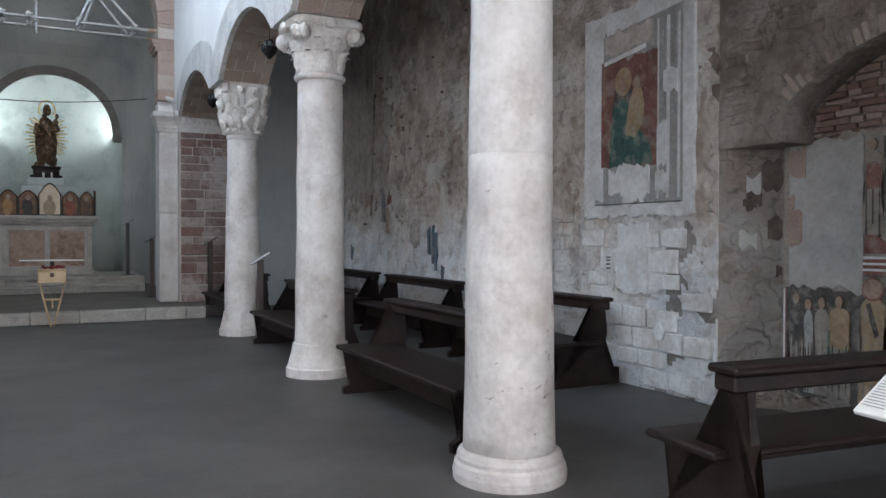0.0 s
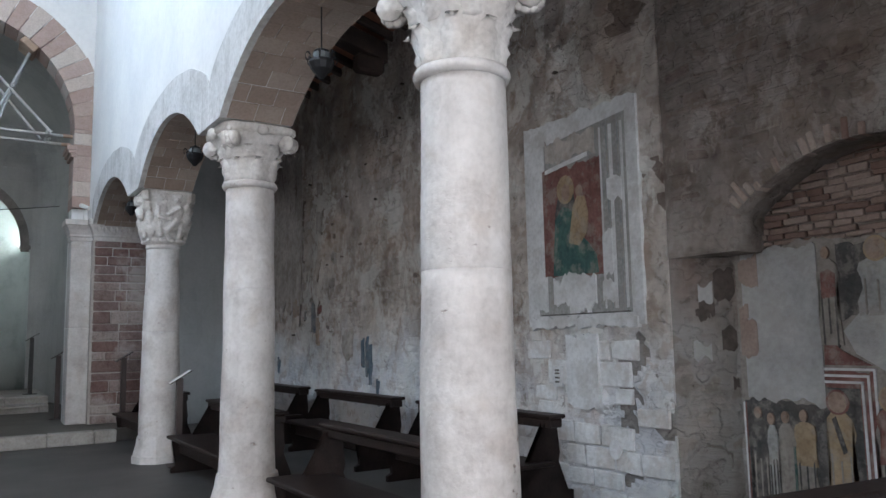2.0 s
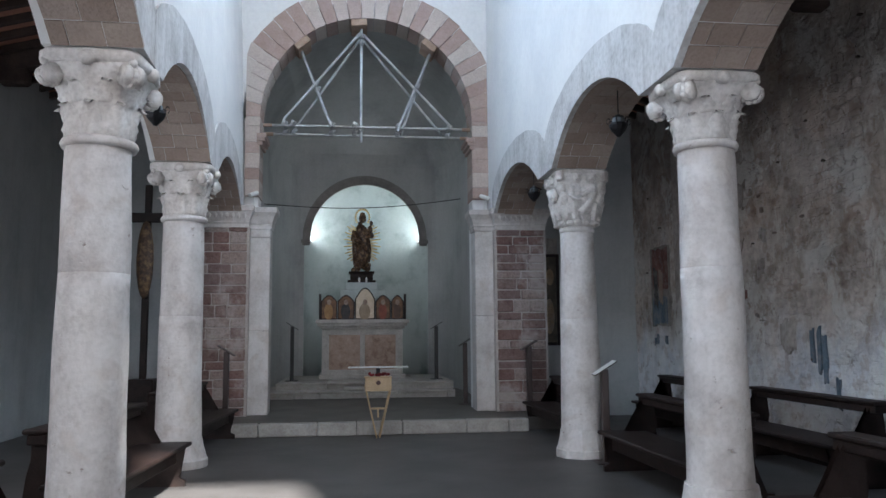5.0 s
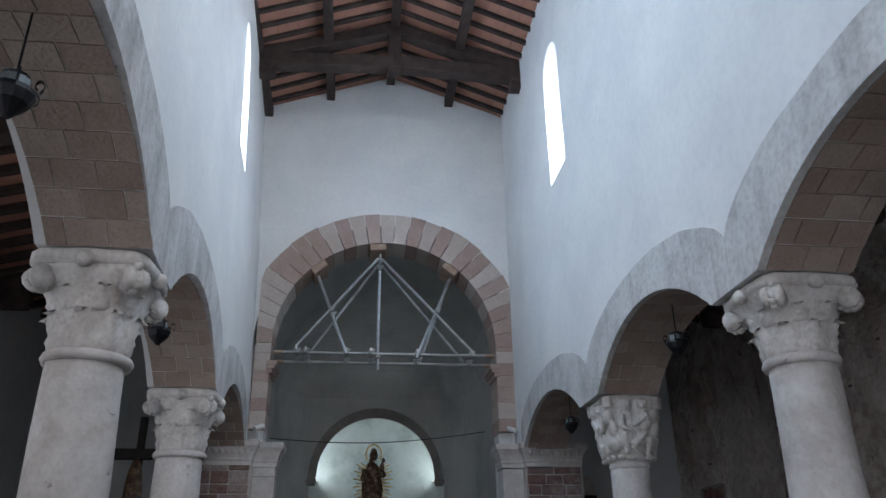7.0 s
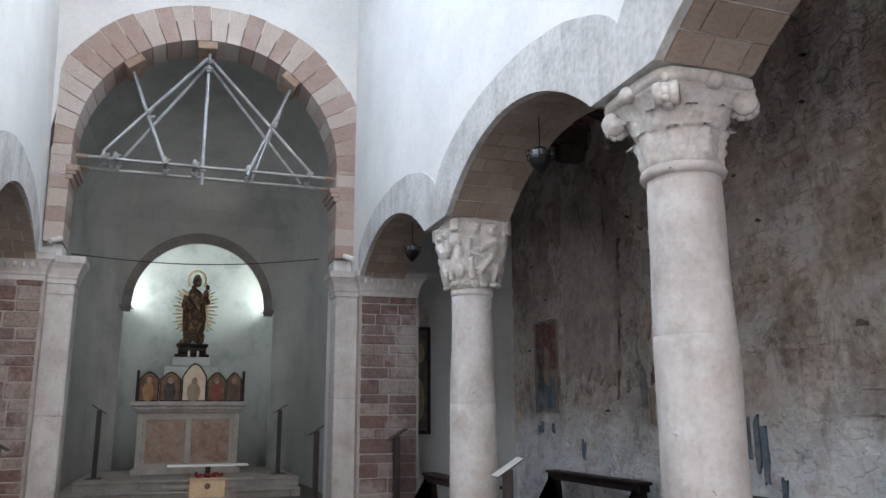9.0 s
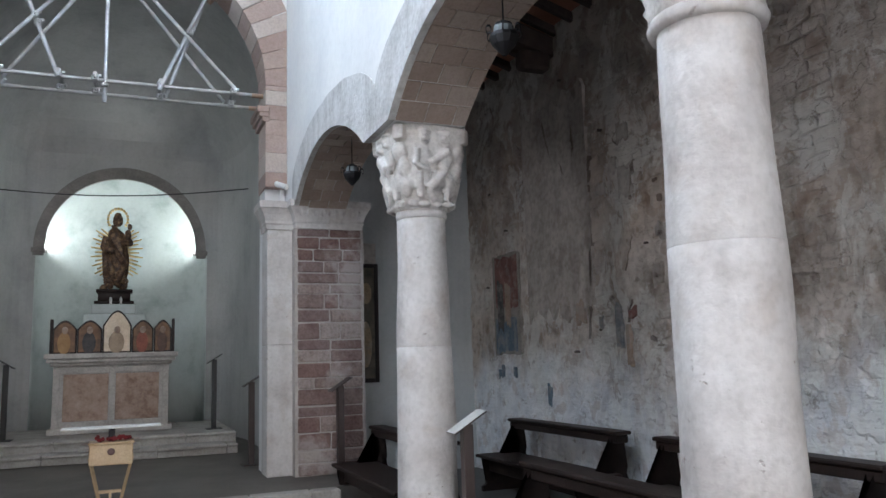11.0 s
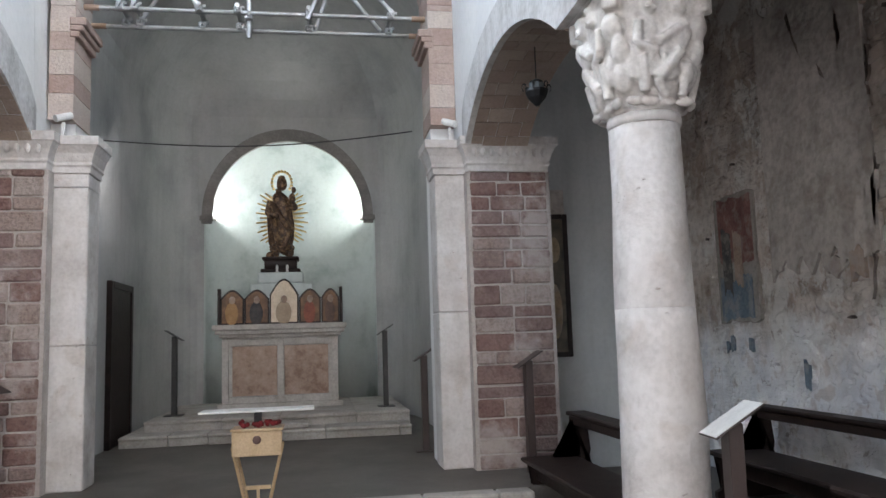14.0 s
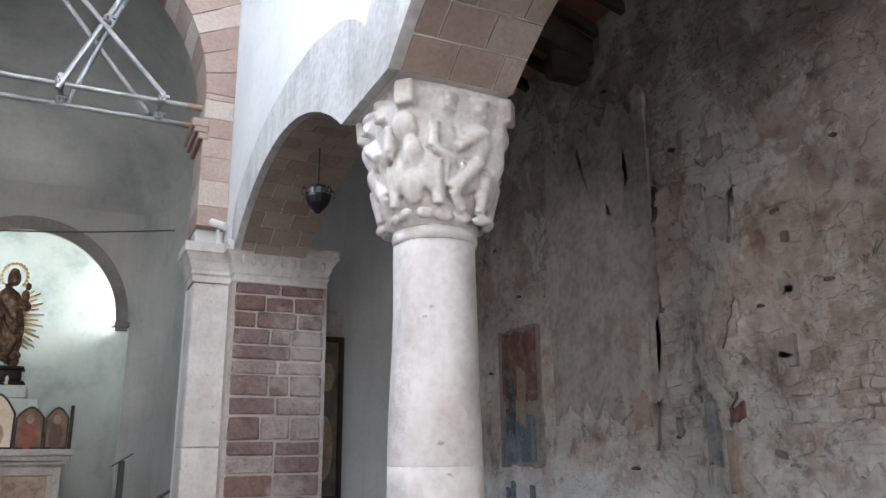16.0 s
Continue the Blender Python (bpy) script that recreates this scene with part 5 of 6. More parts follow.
edges = (-1.02, -0.62, -0.20, 0.30, 0.68, 1.0)
for k in range(5):
    a, b = edges[k], edges[k + 1]
    mid = k == 2
    zs_, zt_ = (0.50, 0.78) if mid else (0.44, 0.60)
    bm = bmesh.new()
    pointed(bm, a + 0.004, b - 0.004, 0, zs_, zt_, -0.02, 0.06)
    fr = part("panel_frame", bm, M_wood, poly, "dark wooden panel frame")
    bm = bmesh.new()
    pointed(bm, a + 0.03, b - 0.03, 0.03, zs_ - 0.01, zt_ - 0.035, -0.024, -0.019)
    part("panel_ground", bm, F_cream if mid else F_brown, fr, "worn gold ground")
    c, s = (a + b) / 2, (b - a)
    bm = bmesh.new()
    blob(bm, (c - 0.01, -0.026, 0.19), (s * 0.27, 0.006, 0.20), seg=16)
    part("painted_robe", bm, P_robes[k], fr)
    bm = bmesh.new()
    blob(bm, (c + 0.0, -0.03, 0.42), (0.055, 0.006, 0.068), seg=14)
    part("painted_oval", bm, F_flesh, fr)
for a in (-1.06, 1.0):
    part("side_post", boxes((a, a + 0.05, -0.06, 0.07, 0, 0.62), bevel=0.006), M_wood, poly)

# gilded statue with rays: one mesh with dark wood stand and gold rays as further materials
bm = bmesh.new()
for hw, za, zb_ in ((0.325, 0.0, 0.05), (0.265, 0.05, 0.19), (0.30, 0.19, 0.235)):
    box(bm, -hw, hw, -hw * 0.75, hw * 0.75, za, zb_, bevel=0.012)
for ff in bm.faces:
    ff.material_index = 2
random.seed(33)
for k in range(22):
    a = k * 2.4
    rr = random.uniform(0.07, 0.20)
    blob(bm, (rr * math.cos(a), rr * 0.7 * math.sin(a), 0.27 + 0.16 * random.random()), (random.uniform(0.05, 0.09), 0.06, random.uniform(0.04, 0.08)), seg=8)
body = [(0.15, 0.34), (0.165, 0.46), (0.165, 0.60), (0.15, 0.74), (0.135, 0.86), (0.13, 0.96), (0.145, 1.06), (0.14, 1.14), (0.105, 1.21), (0.05, 1.25), (0.045, 1.30)]
pr = []
for (ra, za), (rb_, zb_) in zip(body, body[1:]):
    pr += [(ra + (rb_ - ra) * q, za + (zb_ - za) * q) for q in (0, 0.25, 0.5, 0.75)]
for v in lathe(bm, pr + [body[-1]], 40):
    t = (v.co.z - 0.34) / 0.95
    a = math.atan2(v.co.y, v.co.x)
    f = 1 + (0.16 * math.sin(a * 6 + t * 4.5) + 0.08 * math.sin(a * 11 - t * 7)) * (1.1 - t)
    v.co.x = v.co.x * f + 0.06 * math.sin(t * 4.2 - 0.4)
    v.co.y *= f * 0.85
# cloak swept across the body, bent arms, small companion, head and veil
for a_, b_, r_ in (((-0.17, -0.08, 1.10), (-0.20, -0.10, 0.92), 0.055), ((-0.20, -0.10, 0.92), (-0.06, -0.17, 0.86), 0.045), ((0.15, -0.08, 1.12), (0.24, -0.10, 1.00), 0.055), ((0.24, -0.10, 1.00), (0.12, -0.18, 0.98), 0.045), ((-0.14, -0.12, 1.05), (0.16, -0.14, 0.62), 0.05), ((0.16, -0.13, 0.66), (0.05, -0.13, 0.40), 0.06), ((-0.12, -0.12, 0.80), (-0.02, -0.14, 0.40), 0.05), ((-0.17, -0.02, 0.90), (-0.14, -0.02, 0.46), 0.06)):
    tube(bm, a_, b_, r_, 10)
    blob(bm, b_, (r_, r_, r_), seg=10)
blob(bm, (0.20, -0.12, 1.13), (0.055, 0.055, 0.095), seg=12)
blob(bm, (0.22, -0.14, 1.26), (0.042, 0.045, 0.05), seg=12)
blob(bm, (0.02, -0.02, 1.37), (0.068, 0.072, 0.09), seg=14)
blob(bm, (0.02, 0.015, 1.38), (0.088, 0.075, 0.11), seg=14)
blob(bm, (0.02, 0.0, 1.47), (0.06, 0.06, 0.045), seg=10)
for v in bm.verts:
    if v.co.z > 0.26:
        v.co += Vector(noise.noise_vector(v.co * 17)) * 0.010
for sx in (-1, 1):
    for k in range(13):
        e = radians(-52 + 104 * k / 12)
        long = 0.44 if k % 2 else 0.37
        p0 = Vector((0.02 + sx * 0.10 * math.cos(e), 0.07, 0.86 + 0.30 * math.sin(e)))
        p1 = Vector((0.02 + sx * long * math.cos(e * 0.8), 0.07, 0.86 + (0.32 + long * 0.45) * math.sin(e)))
        d = p1 - p0
        m = Matrix.Translation((p0 + p1) / 2) @ d.to_track_quat("Z", "Y").to_matrix().to_4x4()
        for vv in bmesh.ops.create_cone(bm, cap_ends=True, segments=6, radius1=0.032, radius2=0.009, depth=d.length, matrix=m)["verts"]:
            for ff in vv.link_faces:
                ff.material_index = 1
for k in range(15):
    a = radians(-35 + 250 * k / 14)
    for vv in blob(bm, (0.02 + 0.165 * math.cos(a), 0.05, 1.41 + 0.175 * math.sin(a)), (0.026, 0.014, 0.026), seg=8):
        for ff in vv.link_faces:
            ff.material_index = 1
ob = finish("statue", bm, [M_statue, M_gold, M_wood], smooth=True)
ob.matrix_world = pose(-0.15, 5.68, PT + 2.36) @ Matrix.Diagonal((1.08, 1.0, 1.2, 1.0))
tagged(ob, "dark gilded draped statue ringed by golden rays on a stand", "statue")

for dx in (-0.09, 0.09):
    bm = bmesh.new()
    lathe(bm, [(0.03, 0), (0.034, 0.02), (0.024, 0.10), (0.012, 0.13)], 12)
    ob = finish("altar_candle", bm, M_paper, smooth=True)
    ob.matrix_world = pose(-0.12 + dx, 5.46, PT + 2.36)
    tagged(ob, "small white candle before the statue stand", "candle", "candles before the statue")

# scaffold frame that props the great arch
SBZ = 5.29
sc = thing("scaffold_frame", "galvanised tube frame propping the great arch", "scaffold")


def sc_tube(a, b, r=0.03):
    bm = bmesh.new()
    tube(bm, a, b, r)
    part("tube", bm, M_steel, sc)


SX = -0.25
APEX = 7.18
for yy, dz in ((0.16, 0.06), (0.46, -0.03)):
    sc_tube((-2.04, yy, SBZ + dz), (1.81, yy, SBZ + dz))
    for ex, sx in ((-2.04, 1), (1.81, -1)):
        bm = bmesh.new()
        tube(bm, (ex, yy, SBZ + dz), (ex + sx * 0.16, yy, SBZ + dz), 0.034)
        part("tube_end", bm, M_oldwood, sc, "rusty tube end")
for dx, dz, yy in ((-1.42, 0.16, 0.14), (-1.25, 0.05, 0.46)):
    sc_tube((SX + dx, yy, SBZ + dz), (SX - 0.03, yy, APEX - 0.02))
sc_tube((SX, 0.22, SBZ - 0.22), (SX, 0.22, APEX + 0.14))
sc_tube((1.42, 0.14, SBZ + 0.12), (SX + 0.03, 0.18, APEX - 0.02))
sc_tube((1.30, 0.46, SBZ + 0.02), (SX + 0.03, 0.46, APEX - 0.02))
sc_tube((-0.80, 0.10, SBZ + 0.04), (-1.40, 0.24, 6.90))
sc_tube((0.42, 0.10, SBZ - 0.02), (1.10, 0.24, 6.94))
sc_tube((0.50, 0.48, SBZ - 0.02), (1.06, 0.40, 6.90))


def coupler(x, y, z):
    bm = bmesh.new()
    box(bm, x - 0.048, x + 0.048, y - 0.05, y + 0.05, z - 0.045, z + 0.045, bevel=0.018)
    box(bm, x - 0.012, x + 0.012, y - 0.085, y - 0.045, z - 0.012, z + 0.03, bevel=0.004)
    box(bm, x + 0.03, x + 0.075, y - 0.02, y + 0.02, z + 0.02, z + 0.06, bevel=0.006)
    part("coupler", bm, M_steel, sc)


for x_, y_, z_ in ((-1.10, 0.15, 6.14), (0.80, 0.15, 6.16), (-1.07, 0.20, 6.06), (SX, 0.20, APEX - 0.06), (SX, 0.20, APEX - 0.20)):
    coupler(x_, y_, z_)
for ux in (-1.66, -1.50, -0.80, SX - 0.12, 0.44, 1.40):
    sc_tube((ux, 0.08, SBZ + 0.12), (ux, 0.54, SBZ + 0.12))
    coupler(ux, 0.16, SBZ + 0.08)
    coupler(ux, 0.46, SBZ + 0.01)
coupler(SX, 0.20, SBZ + 0.03)
for ang in (130, 95, 52):
    a_ = radians(ang)
    m_ = Matrix.Translation((AX + (AR - 0.065) * math.cos(a_), 0.31, AZ + (AR - 0.065) * math.sin(a_))) @ Matrix.Rotation(-(a_ - math.pi / 2), 4, "Y")
    bm = bmesh.new()
    box(bm, -0.15, 0.15, -0.30, 0.26, -0.065, 0.065, m_, bevel=0.012)
    part("wood_pad", bm, M_oldwood, sc, "wooden wedge under the arch")

# power cable slung over the apse wall
CABLE_L, CABLE_R = 3.97, 4.12
cu = bpy.data.curves.new("cable", "CURVE")
cu.dimensions, cu.bevel_depth = "3D", 0.008
sp = cu.splines.new("POLY")
pts = [(AX - 1.92 + 3.74 * k / 16, 0.7, CABLE_L + (CABLE_R - CABLE_L) * k / 16 - 0.13 * math.sin(math.pi * k / 16)) for k in range(17)]
sp.points.add(len(pts) - 1)
for p, q in zip(sp.points, pts):
    p.co = (*q, 1)
cu.materials.append(M_black)
tagged(new("cable", cu), "thin black cable slung across the apse wall", "cable")

# door in the apse side
door = thing("door_1", "dark wooden door in the apse side wall", "door")
door["kind"] = "structure"
part("leaf", boxes((-2.425, -2.38, 2.97, 4.03, P + 0.002, 2.40), bevel=0.01), M_wood, door)
part("frame", boxes((-2.44, -2.36, 2.85, 2.97, P + 0.002, 2.50), (-2.44, -2.36, 4.03, 4.15, P + 0.002, 2.50), (-2.44, -2.36, 2.97, 4.03, 2.40, 2.50), bevel=0.01), M_wood, door)

# folding reading stand with a white board on it
st = thing("offering_stand", "pale wooden folding stand with a white board and red flowers", "stand", at=pose(0.0, -1.95, F))
for sx in (-1, 1):
    for yy in (-0.10, 0.12):
        bm = bmesh.new()
        beam(bm, (sx * 0.02, yy, 0.0), (sx * 0.20, yy, 0.78), 0.025, 0.035, up=(0, 1, 0))
        part("leg", bm, M_pale_wood, st)
part("front_panel", boxes((-0.20, 0.20, -0.13, -0.11, 0.70, 0.90), bevel=0.008), M_pale_wood, st)
bm = bmesh.new()
lathe(bm, [(0.03, 0), (0.035, 0.006), (0.02, 0.012)], 12)
for v in bm.verts:
    v.co = Vector((v.co.x, -0.13 - v.co.z, 0.83 + v.co.y))
part("emblem", bm, M_photo, st)
part("brace", boxes((-0.10, 0.10, -0.015, 0.015, 0.42, 0.45), (-0.012, 0.012, -0.02, 0.02, 0.30, 0.45)), M_pale_wood, st)
part("tray", boxes((-0.21, 0.21, -0.14, 0.16, 0.90, 0.92), bevel=0.005), M_pale_wood, st)
part("board_support", boxes((-0.03, 0.03, -0.02, 0.04, 0.92, 1.05)), M_iron, st)
bm = boxes((-0.46, 0.46, -0.14, 0.16, 1.05, 1.065), bevel=0.003)
part("board", bm, M_paper, st, "white board")
bm = bmesh.new()
random.seed(9)
for k in range(26):
    blob(bm, (random.uniform(-0.17, 0.17), random.uniform(-0.11, 0.11), 0.94 + random.uniform(0, 0.03)), (0.022, 0.022, 0.02), seg=6)
part("flowers", bm, M_red, st, "dark red flowers")["kind"] = "stuff"


def lectern(x, y, z, top, yaw, mat, w=0.23, d=0.32, sheet=True):
    th = thing("lectern", "slim dark metal lectern with sloping " + ("white text sheet" if sheet else "top"), "lectern", "text lecterns", pose(x, y, z, 0, 0, yaw))
    h = top - z
    part("foot", boxes((-0.16, 0.16, -0.14, 0.14, 0, 0.012), bevel=0.004), mat, th)
    part("post", boxes((-0.055, 0.055, -0.04, 0.04, 0.012, h - 0.10), bevel=0.004), mat, th)
    tilt = pose(0, 0, h - 0.08, 32)
    bm = bmesh.new()
    box(bm, -w / 2, w / 2, -d / 2, d / 2, -0.012, 0.0, tilt, bevel=0.004)
    part("desk", bm, mat, th)
    if sheet:
        bm = bmesh.new()
        box(bm, -w / 2 + 0.005, w / 2 - 0.005, -d / 2 + 0.005, d / 2 - 0.005, 0.0005, 0.004, tilt)
        part("sheet", bm, M_paper, th, "white printed sheet")
    return th


lectern(1.60, 4.30, PT, 1.80, -90, M_black, sheet=False)
lectern(-1.76, 4.30, PT, 1.80, 90, M_black, sheet=False)
lectern(1.83, 1.25, P, 1.43, -90, M_brownmetal, sheet=False)
lectern(2.66, -0.72, F, 1.38, -90, M_brownmetal, sheet=False)
lectern(2.65, -4.74, F, 1.15, -96, M_brownmetal)
lectern(-2.42, -1.0, F, 1.34, 90, M_brownmetal, sheet=False)

# ---------------------------------------------------------------- pews


def pew_template(length):
    """Origin at the middle of the floor line under the back; the seat lies towards +x, the bench runs along y."""
    th = thing("pew", "dark walnut bench with open back rail and shaped ends", "pew", "pews")
    L = length / 2
    prof = [(-0.28, 0), (0.50, 0), (0.50, 0.06), (0.44, 0.09), (0.42, 0.20), (0.46, 0.33), (0.49, 0.40), (0.06, 0.40), (-0.02, 0.46), (-0.035, 0.56), (0.0, 0.66), (0.03, 0.80), (-0.10, 0.80), (-0.10, 0.62), (-0.13, 0.50), (-0.10, 0.38), (-0.12, 0.24), (-0.13, 0.20), (-0.17, 0.17), (-0.28, 0.16)]
    for sy in (-1, 1):
        bm = bmesh.new()
        prism(bm, prof, sy * (L - 0.12) - 0.028, sy * (L - 0.12) + 0.028, lambda a, b, c: (a, c, b))
        part("end_panel", bm, M_wood, th)
    part("seat", boxes((0.0, 0.53, -L, L, 0.40, 0.44), bevel=0.012), M_wood, th)
    part("apron", boxes((0.38, 0.41, -L + 0.15, L - 0.15, 0.24, 0.398), bevel=0.004), M_wood, th)
    part("top_rail", boxes((-0.11, 0.035, -L + 0.02, L - 0.02, 0.735, 0.815), bevel=0.01), M_wood, th)
    part("rail_cap", boxes((-0.14, 0.06, -L, L, 0.816, 0.855), bevel=0.012), M_wood, th)
    part("foot_rail", boxes((-0.17, -0.11, -L + 0.15, L - 0.15, 0.05, 0.11), bevel=0.006), M_wood, th)
    return th


pw = pew_template(2.4)
pw.matrix_world = pose(2.90, -10.05, F, 0, 0, 180)
copy_thing(pw, pose(2.92, -6.40, F, 0, 0, 180))
copy_thing(pw, pose(2.94, -2.42, F, 0, 0, 180))
copy_thing(pw, pose(-2.68, -6.50, F, 0, 0, -3))
copy_thing(pw, pose(-2.72, -2.75, F, 0, 0, -3))
copy_thing(pw, pose(-2.50, -10.35, F, 0, 0, -3))
for yy in (-5.60, -8.57, -2.62):
    copy_thing(pw, pose(4.74, yy, F, 0, 0, 180))
short = pew_template(2.2)
short.matrix_world = pose(3.86, -13.17, F, 0, 0, 84.5)

# ---------------------------------------------------------------- lamps hung in the arches


def lantern(x, y, z, crown):
    th = thing("hanging_lamp", "dark wrought-iron hanging lamp on a chain", "lamp", "lamps under the arches", pose(x, y, z))
    th.scale = (0.82, 0.82, 0.82)
    bm = bmesh.new()
    tube(bm, (0, 0, 0.14), (0, 0, (crown - z) / 0.82), 0.007, 6)
    part("chain", bm, M_iron, th)
    bm = bmesh.new()
    lathe(bm, [(0.02, -0.15), (0.045, -0.12), (0.10, -0.06), (0.125, 0.0), (0.12, 0.03)], 12)
    part("bowl", bm, M_iron, th)
    bm = bmesh.new()
    lathe(bm, [(0.085, 0.03), (0.085, 0.10), (0.06, 0.115)], 12)
    part("glass", bm, M_glass_lamp, th, "dull lamp glass")
    for k in range(6):
        a = k * math.pi / 3
        bm = bmesh.new()
        ring_ = []
        for j in range(9):
            b = j * 0.7 - 1.2
            rr = 0.035 * (1 - j / 14)
            c0 = Vector(((0.135 + rr * math.cos(b)) * math.cos(a), (0.135 + rr * math.cos(b)) * math.sin(a), 0.06 + rr * 1.4 * math.sin(b)))
            ring_.append([bm.verts.new(c0 + Vector((ox * -math.sin(a), ox * math.cos(a), oz))) for ox, oz in ((-0.007, -0.007), (0.007, -0.007), (0.007, 0.007), (-0.007, 0.007))])
        for p_, q_ in zip(ring_, ring_[1:]):
            for i_ in range(4):
                bm.faces.new((p_[i_], p_[(i_ + 1) % 4], q_[(i_ + 1) % 4], q_[i_]))
        bm.faces.new(ring_[0])
        bm.faces.new(list(reversed(ring_[-1])))
        part("scroll", bm, M_iron, th)
    bm = bmesh.new()
    lathe(bm, [(0.07, 0.115), (0.075, 0.125), (0.01, 0.16)], 12)
    part("crown", bm, M_iron, th)
    return th


for s, zz in zip(SPANS[1:], (3.66, 3.73, 3.70)):
    c, r = span_geom(s)
    lantern(XR + 0.34, c, zz, CAPTOP + RISE - 0.004)
    lantern(xl(c) - 0.34, c, zz, CAPTOP + RISE - 0.004)

# ---------------------------------------------------------------- frescoes and painting


def wall_patch(parent, name, outline, mat, x, t=0.006, label=""):
    bm = bmesh.new()
    if len(outline[0]) == 3:
        low, high = {y: a for y, a, b in outline}, {y: b for y, a, b in outline}
        strip(bm, [y for y, a, b in outline], lambda u: low[u], lambda u: high[u], x - t, x + 0.05, lambda a, b, c: (c, a, b))
    else:
        prism(bm, outline, x - t, x + 0.05, lambda a, b, c: (c, a, b))
    return part(name, bm, mat, parent, label)


def ragged(y0, y1, z0, z1, seed, amp=0.05, n=9):
    """Outline data of a torn patch: stations with ragged lower and upper edges."""
    random.seed(seed)
    
    def edge(y, o):
        return amp * (1.5 * noise.noise(Vector((y * 7, seed + o, 0))) + 0.9 * noise.noise(Vector((y * 19, seed + o, 5))) + random.uniform(-0.18, 0.18))

    return [(y, z0 + edge(y, 0.3), z1 + edge(y, 40.7)) for y in steps(y0, y1, n * 3)]


def disc(y, z, ry, rz, n=18):
    return [(y + ry * math.cos(2 * math.pi * k / n), z + rz * math.sin(2 * math.pi * k / n)) for k in range(n)]


X1 = XW - 0.022
f1 = thing("fresco", "fresco fragment with red and green robe on white plaster", "fresco")
wall_patch(f1, "plaster_frame", ragged(-10.63, -9.08, 1.60, 3.62, 41, 0.03, 14), F_white, X1, label="white plaster border")
wall_patch(f1, "inner_frame", [(-10.50, 1.70), (-9.26, 1.70), (-9.26, 3.38), (-10.50, 3.48)], F_grey, X1, 0.012)
wall_patch(f1, "left_band", ragged(-9.40, -9.22, 1.75, 3.42, 47, 0.03, 5), F_white, X1, 0.0165, "white plaster band")
wall_patch(f1, "picture_ground", ragged(-10.18, -9.37, 2.06, 3.14, 42, 0.03), F_red, X1, 0.018, "faded red ground")
wall_patch(f1, "dark_veil", [(-9.54, 2.44), (-9.80, 2.44), (-9.84, 2.74), (-9.80, 2.94), (-9.70, 3.0), (-9.62, 2.90), (-9.55, 2.68)], F_dark, X1, 0.022)
wall_patch(f1, "green_robe", [(-9.50, 2.08), (-10.12, 2.07), (-10.10, 2.24), (-10.0, 2.36), (-9.88, 2.46), (-9.78, 2.70), (-9.66, 2.74), (-9.55, 2.62), (-9.52, 2.32)], F_green, X1, 0.0245, "dark green robe")
wall_patch(f1, "flesh_shape", [(-9.74, 2.38), (-9.88, 2.34), (-9.99, 2.46), (-10.01, 2.64), (-9.97, 2.80), (-9.88, 2.82), (-9.81, 2.72)], F_ochre, X1, 0.027)
wall_patch(f1, "red_edge", ragged(-10.18, -10.06, 2.34, 3.12, 49, 0.02, 4), F_red, X1, 0.024)
wall_patch(f1, "halo", disc(-9.71, 2.90, 0.12, 0.14), F_ochre, X1, 0.026)
wall_patch(f1, "oval", disc(-9.72, 2.87, 0.055, 0.085), F_flesh, X1, 0.030)
wall_patch(f1, "small_oval", disc(-9.90, 2.86, 0.045, 0.055), F_flesh, X1, 0.030)
wall_patch(f1, "lost_plaster", ragged(-10.08, -9.50, 1.80, 2.08, 44, 0.07), F_white, X1, 0.030, "white patch of repaired plaster")
wall_patch(f1, "lost_corner", ragged(-10.0, -9.72, 1.70, 1.92, 48, 0.06, 5), F_white, X1, 0.028)
wall_patch(f1, "torn_plaster", ragged(-10.56, -9.15, 1.58, 1.68, 45, 0.03, 12), F_white, X1, 0.026)
wall_patch(f1, "upper_loss", ragged(-10.12, -9.42, 3.20, 3.42, 46, 0.06, 8), M_slab, X1, 0.016)
for yy, w_, mm in ((-10.20, 0.022, F_white), (-10.28, 0.012, F_faintblue), (-10.34, 0.04, F_white), (-10.42, 0.012, F_faintblue), (-10.47, 0.03, F_white)):
    wall_patch(f1, "border_line", [(yy, 1.74), (yy + w_, 1.74), (yy + w_, 3.40), (yy, 3.40)], mm, X1, 0.0145)
wall_patch(f1, "cornice_lines", [(-10.02, 3.17), (-9.42, 3.10), (-9.42, 3.14), (-10.02, 3.21)], F_white, X1, 0.026)
wall_patch(f1, "lower_line", [(-10.48, 1.70), (-9.30, 1.70), (-9.30, 1.712), (-10.48, 1.712)], F_dark, X1, 0.029)
for k, (ya, yb, za, zb_) in enumerate(((-10.30, -10.18, 2.05, 2.45), (-10.44, -10.26, 2.72, 2.90), (-10.34, -10.16, 1.78, 2.0), (-9.32, -9.20, 2.2, 2.6))):
    wall_patch(f1, "plaster_fill", ragged(ya, yb, za, zb_, 150 + k, 0.05, 4), F_white, X1, 0.0205)

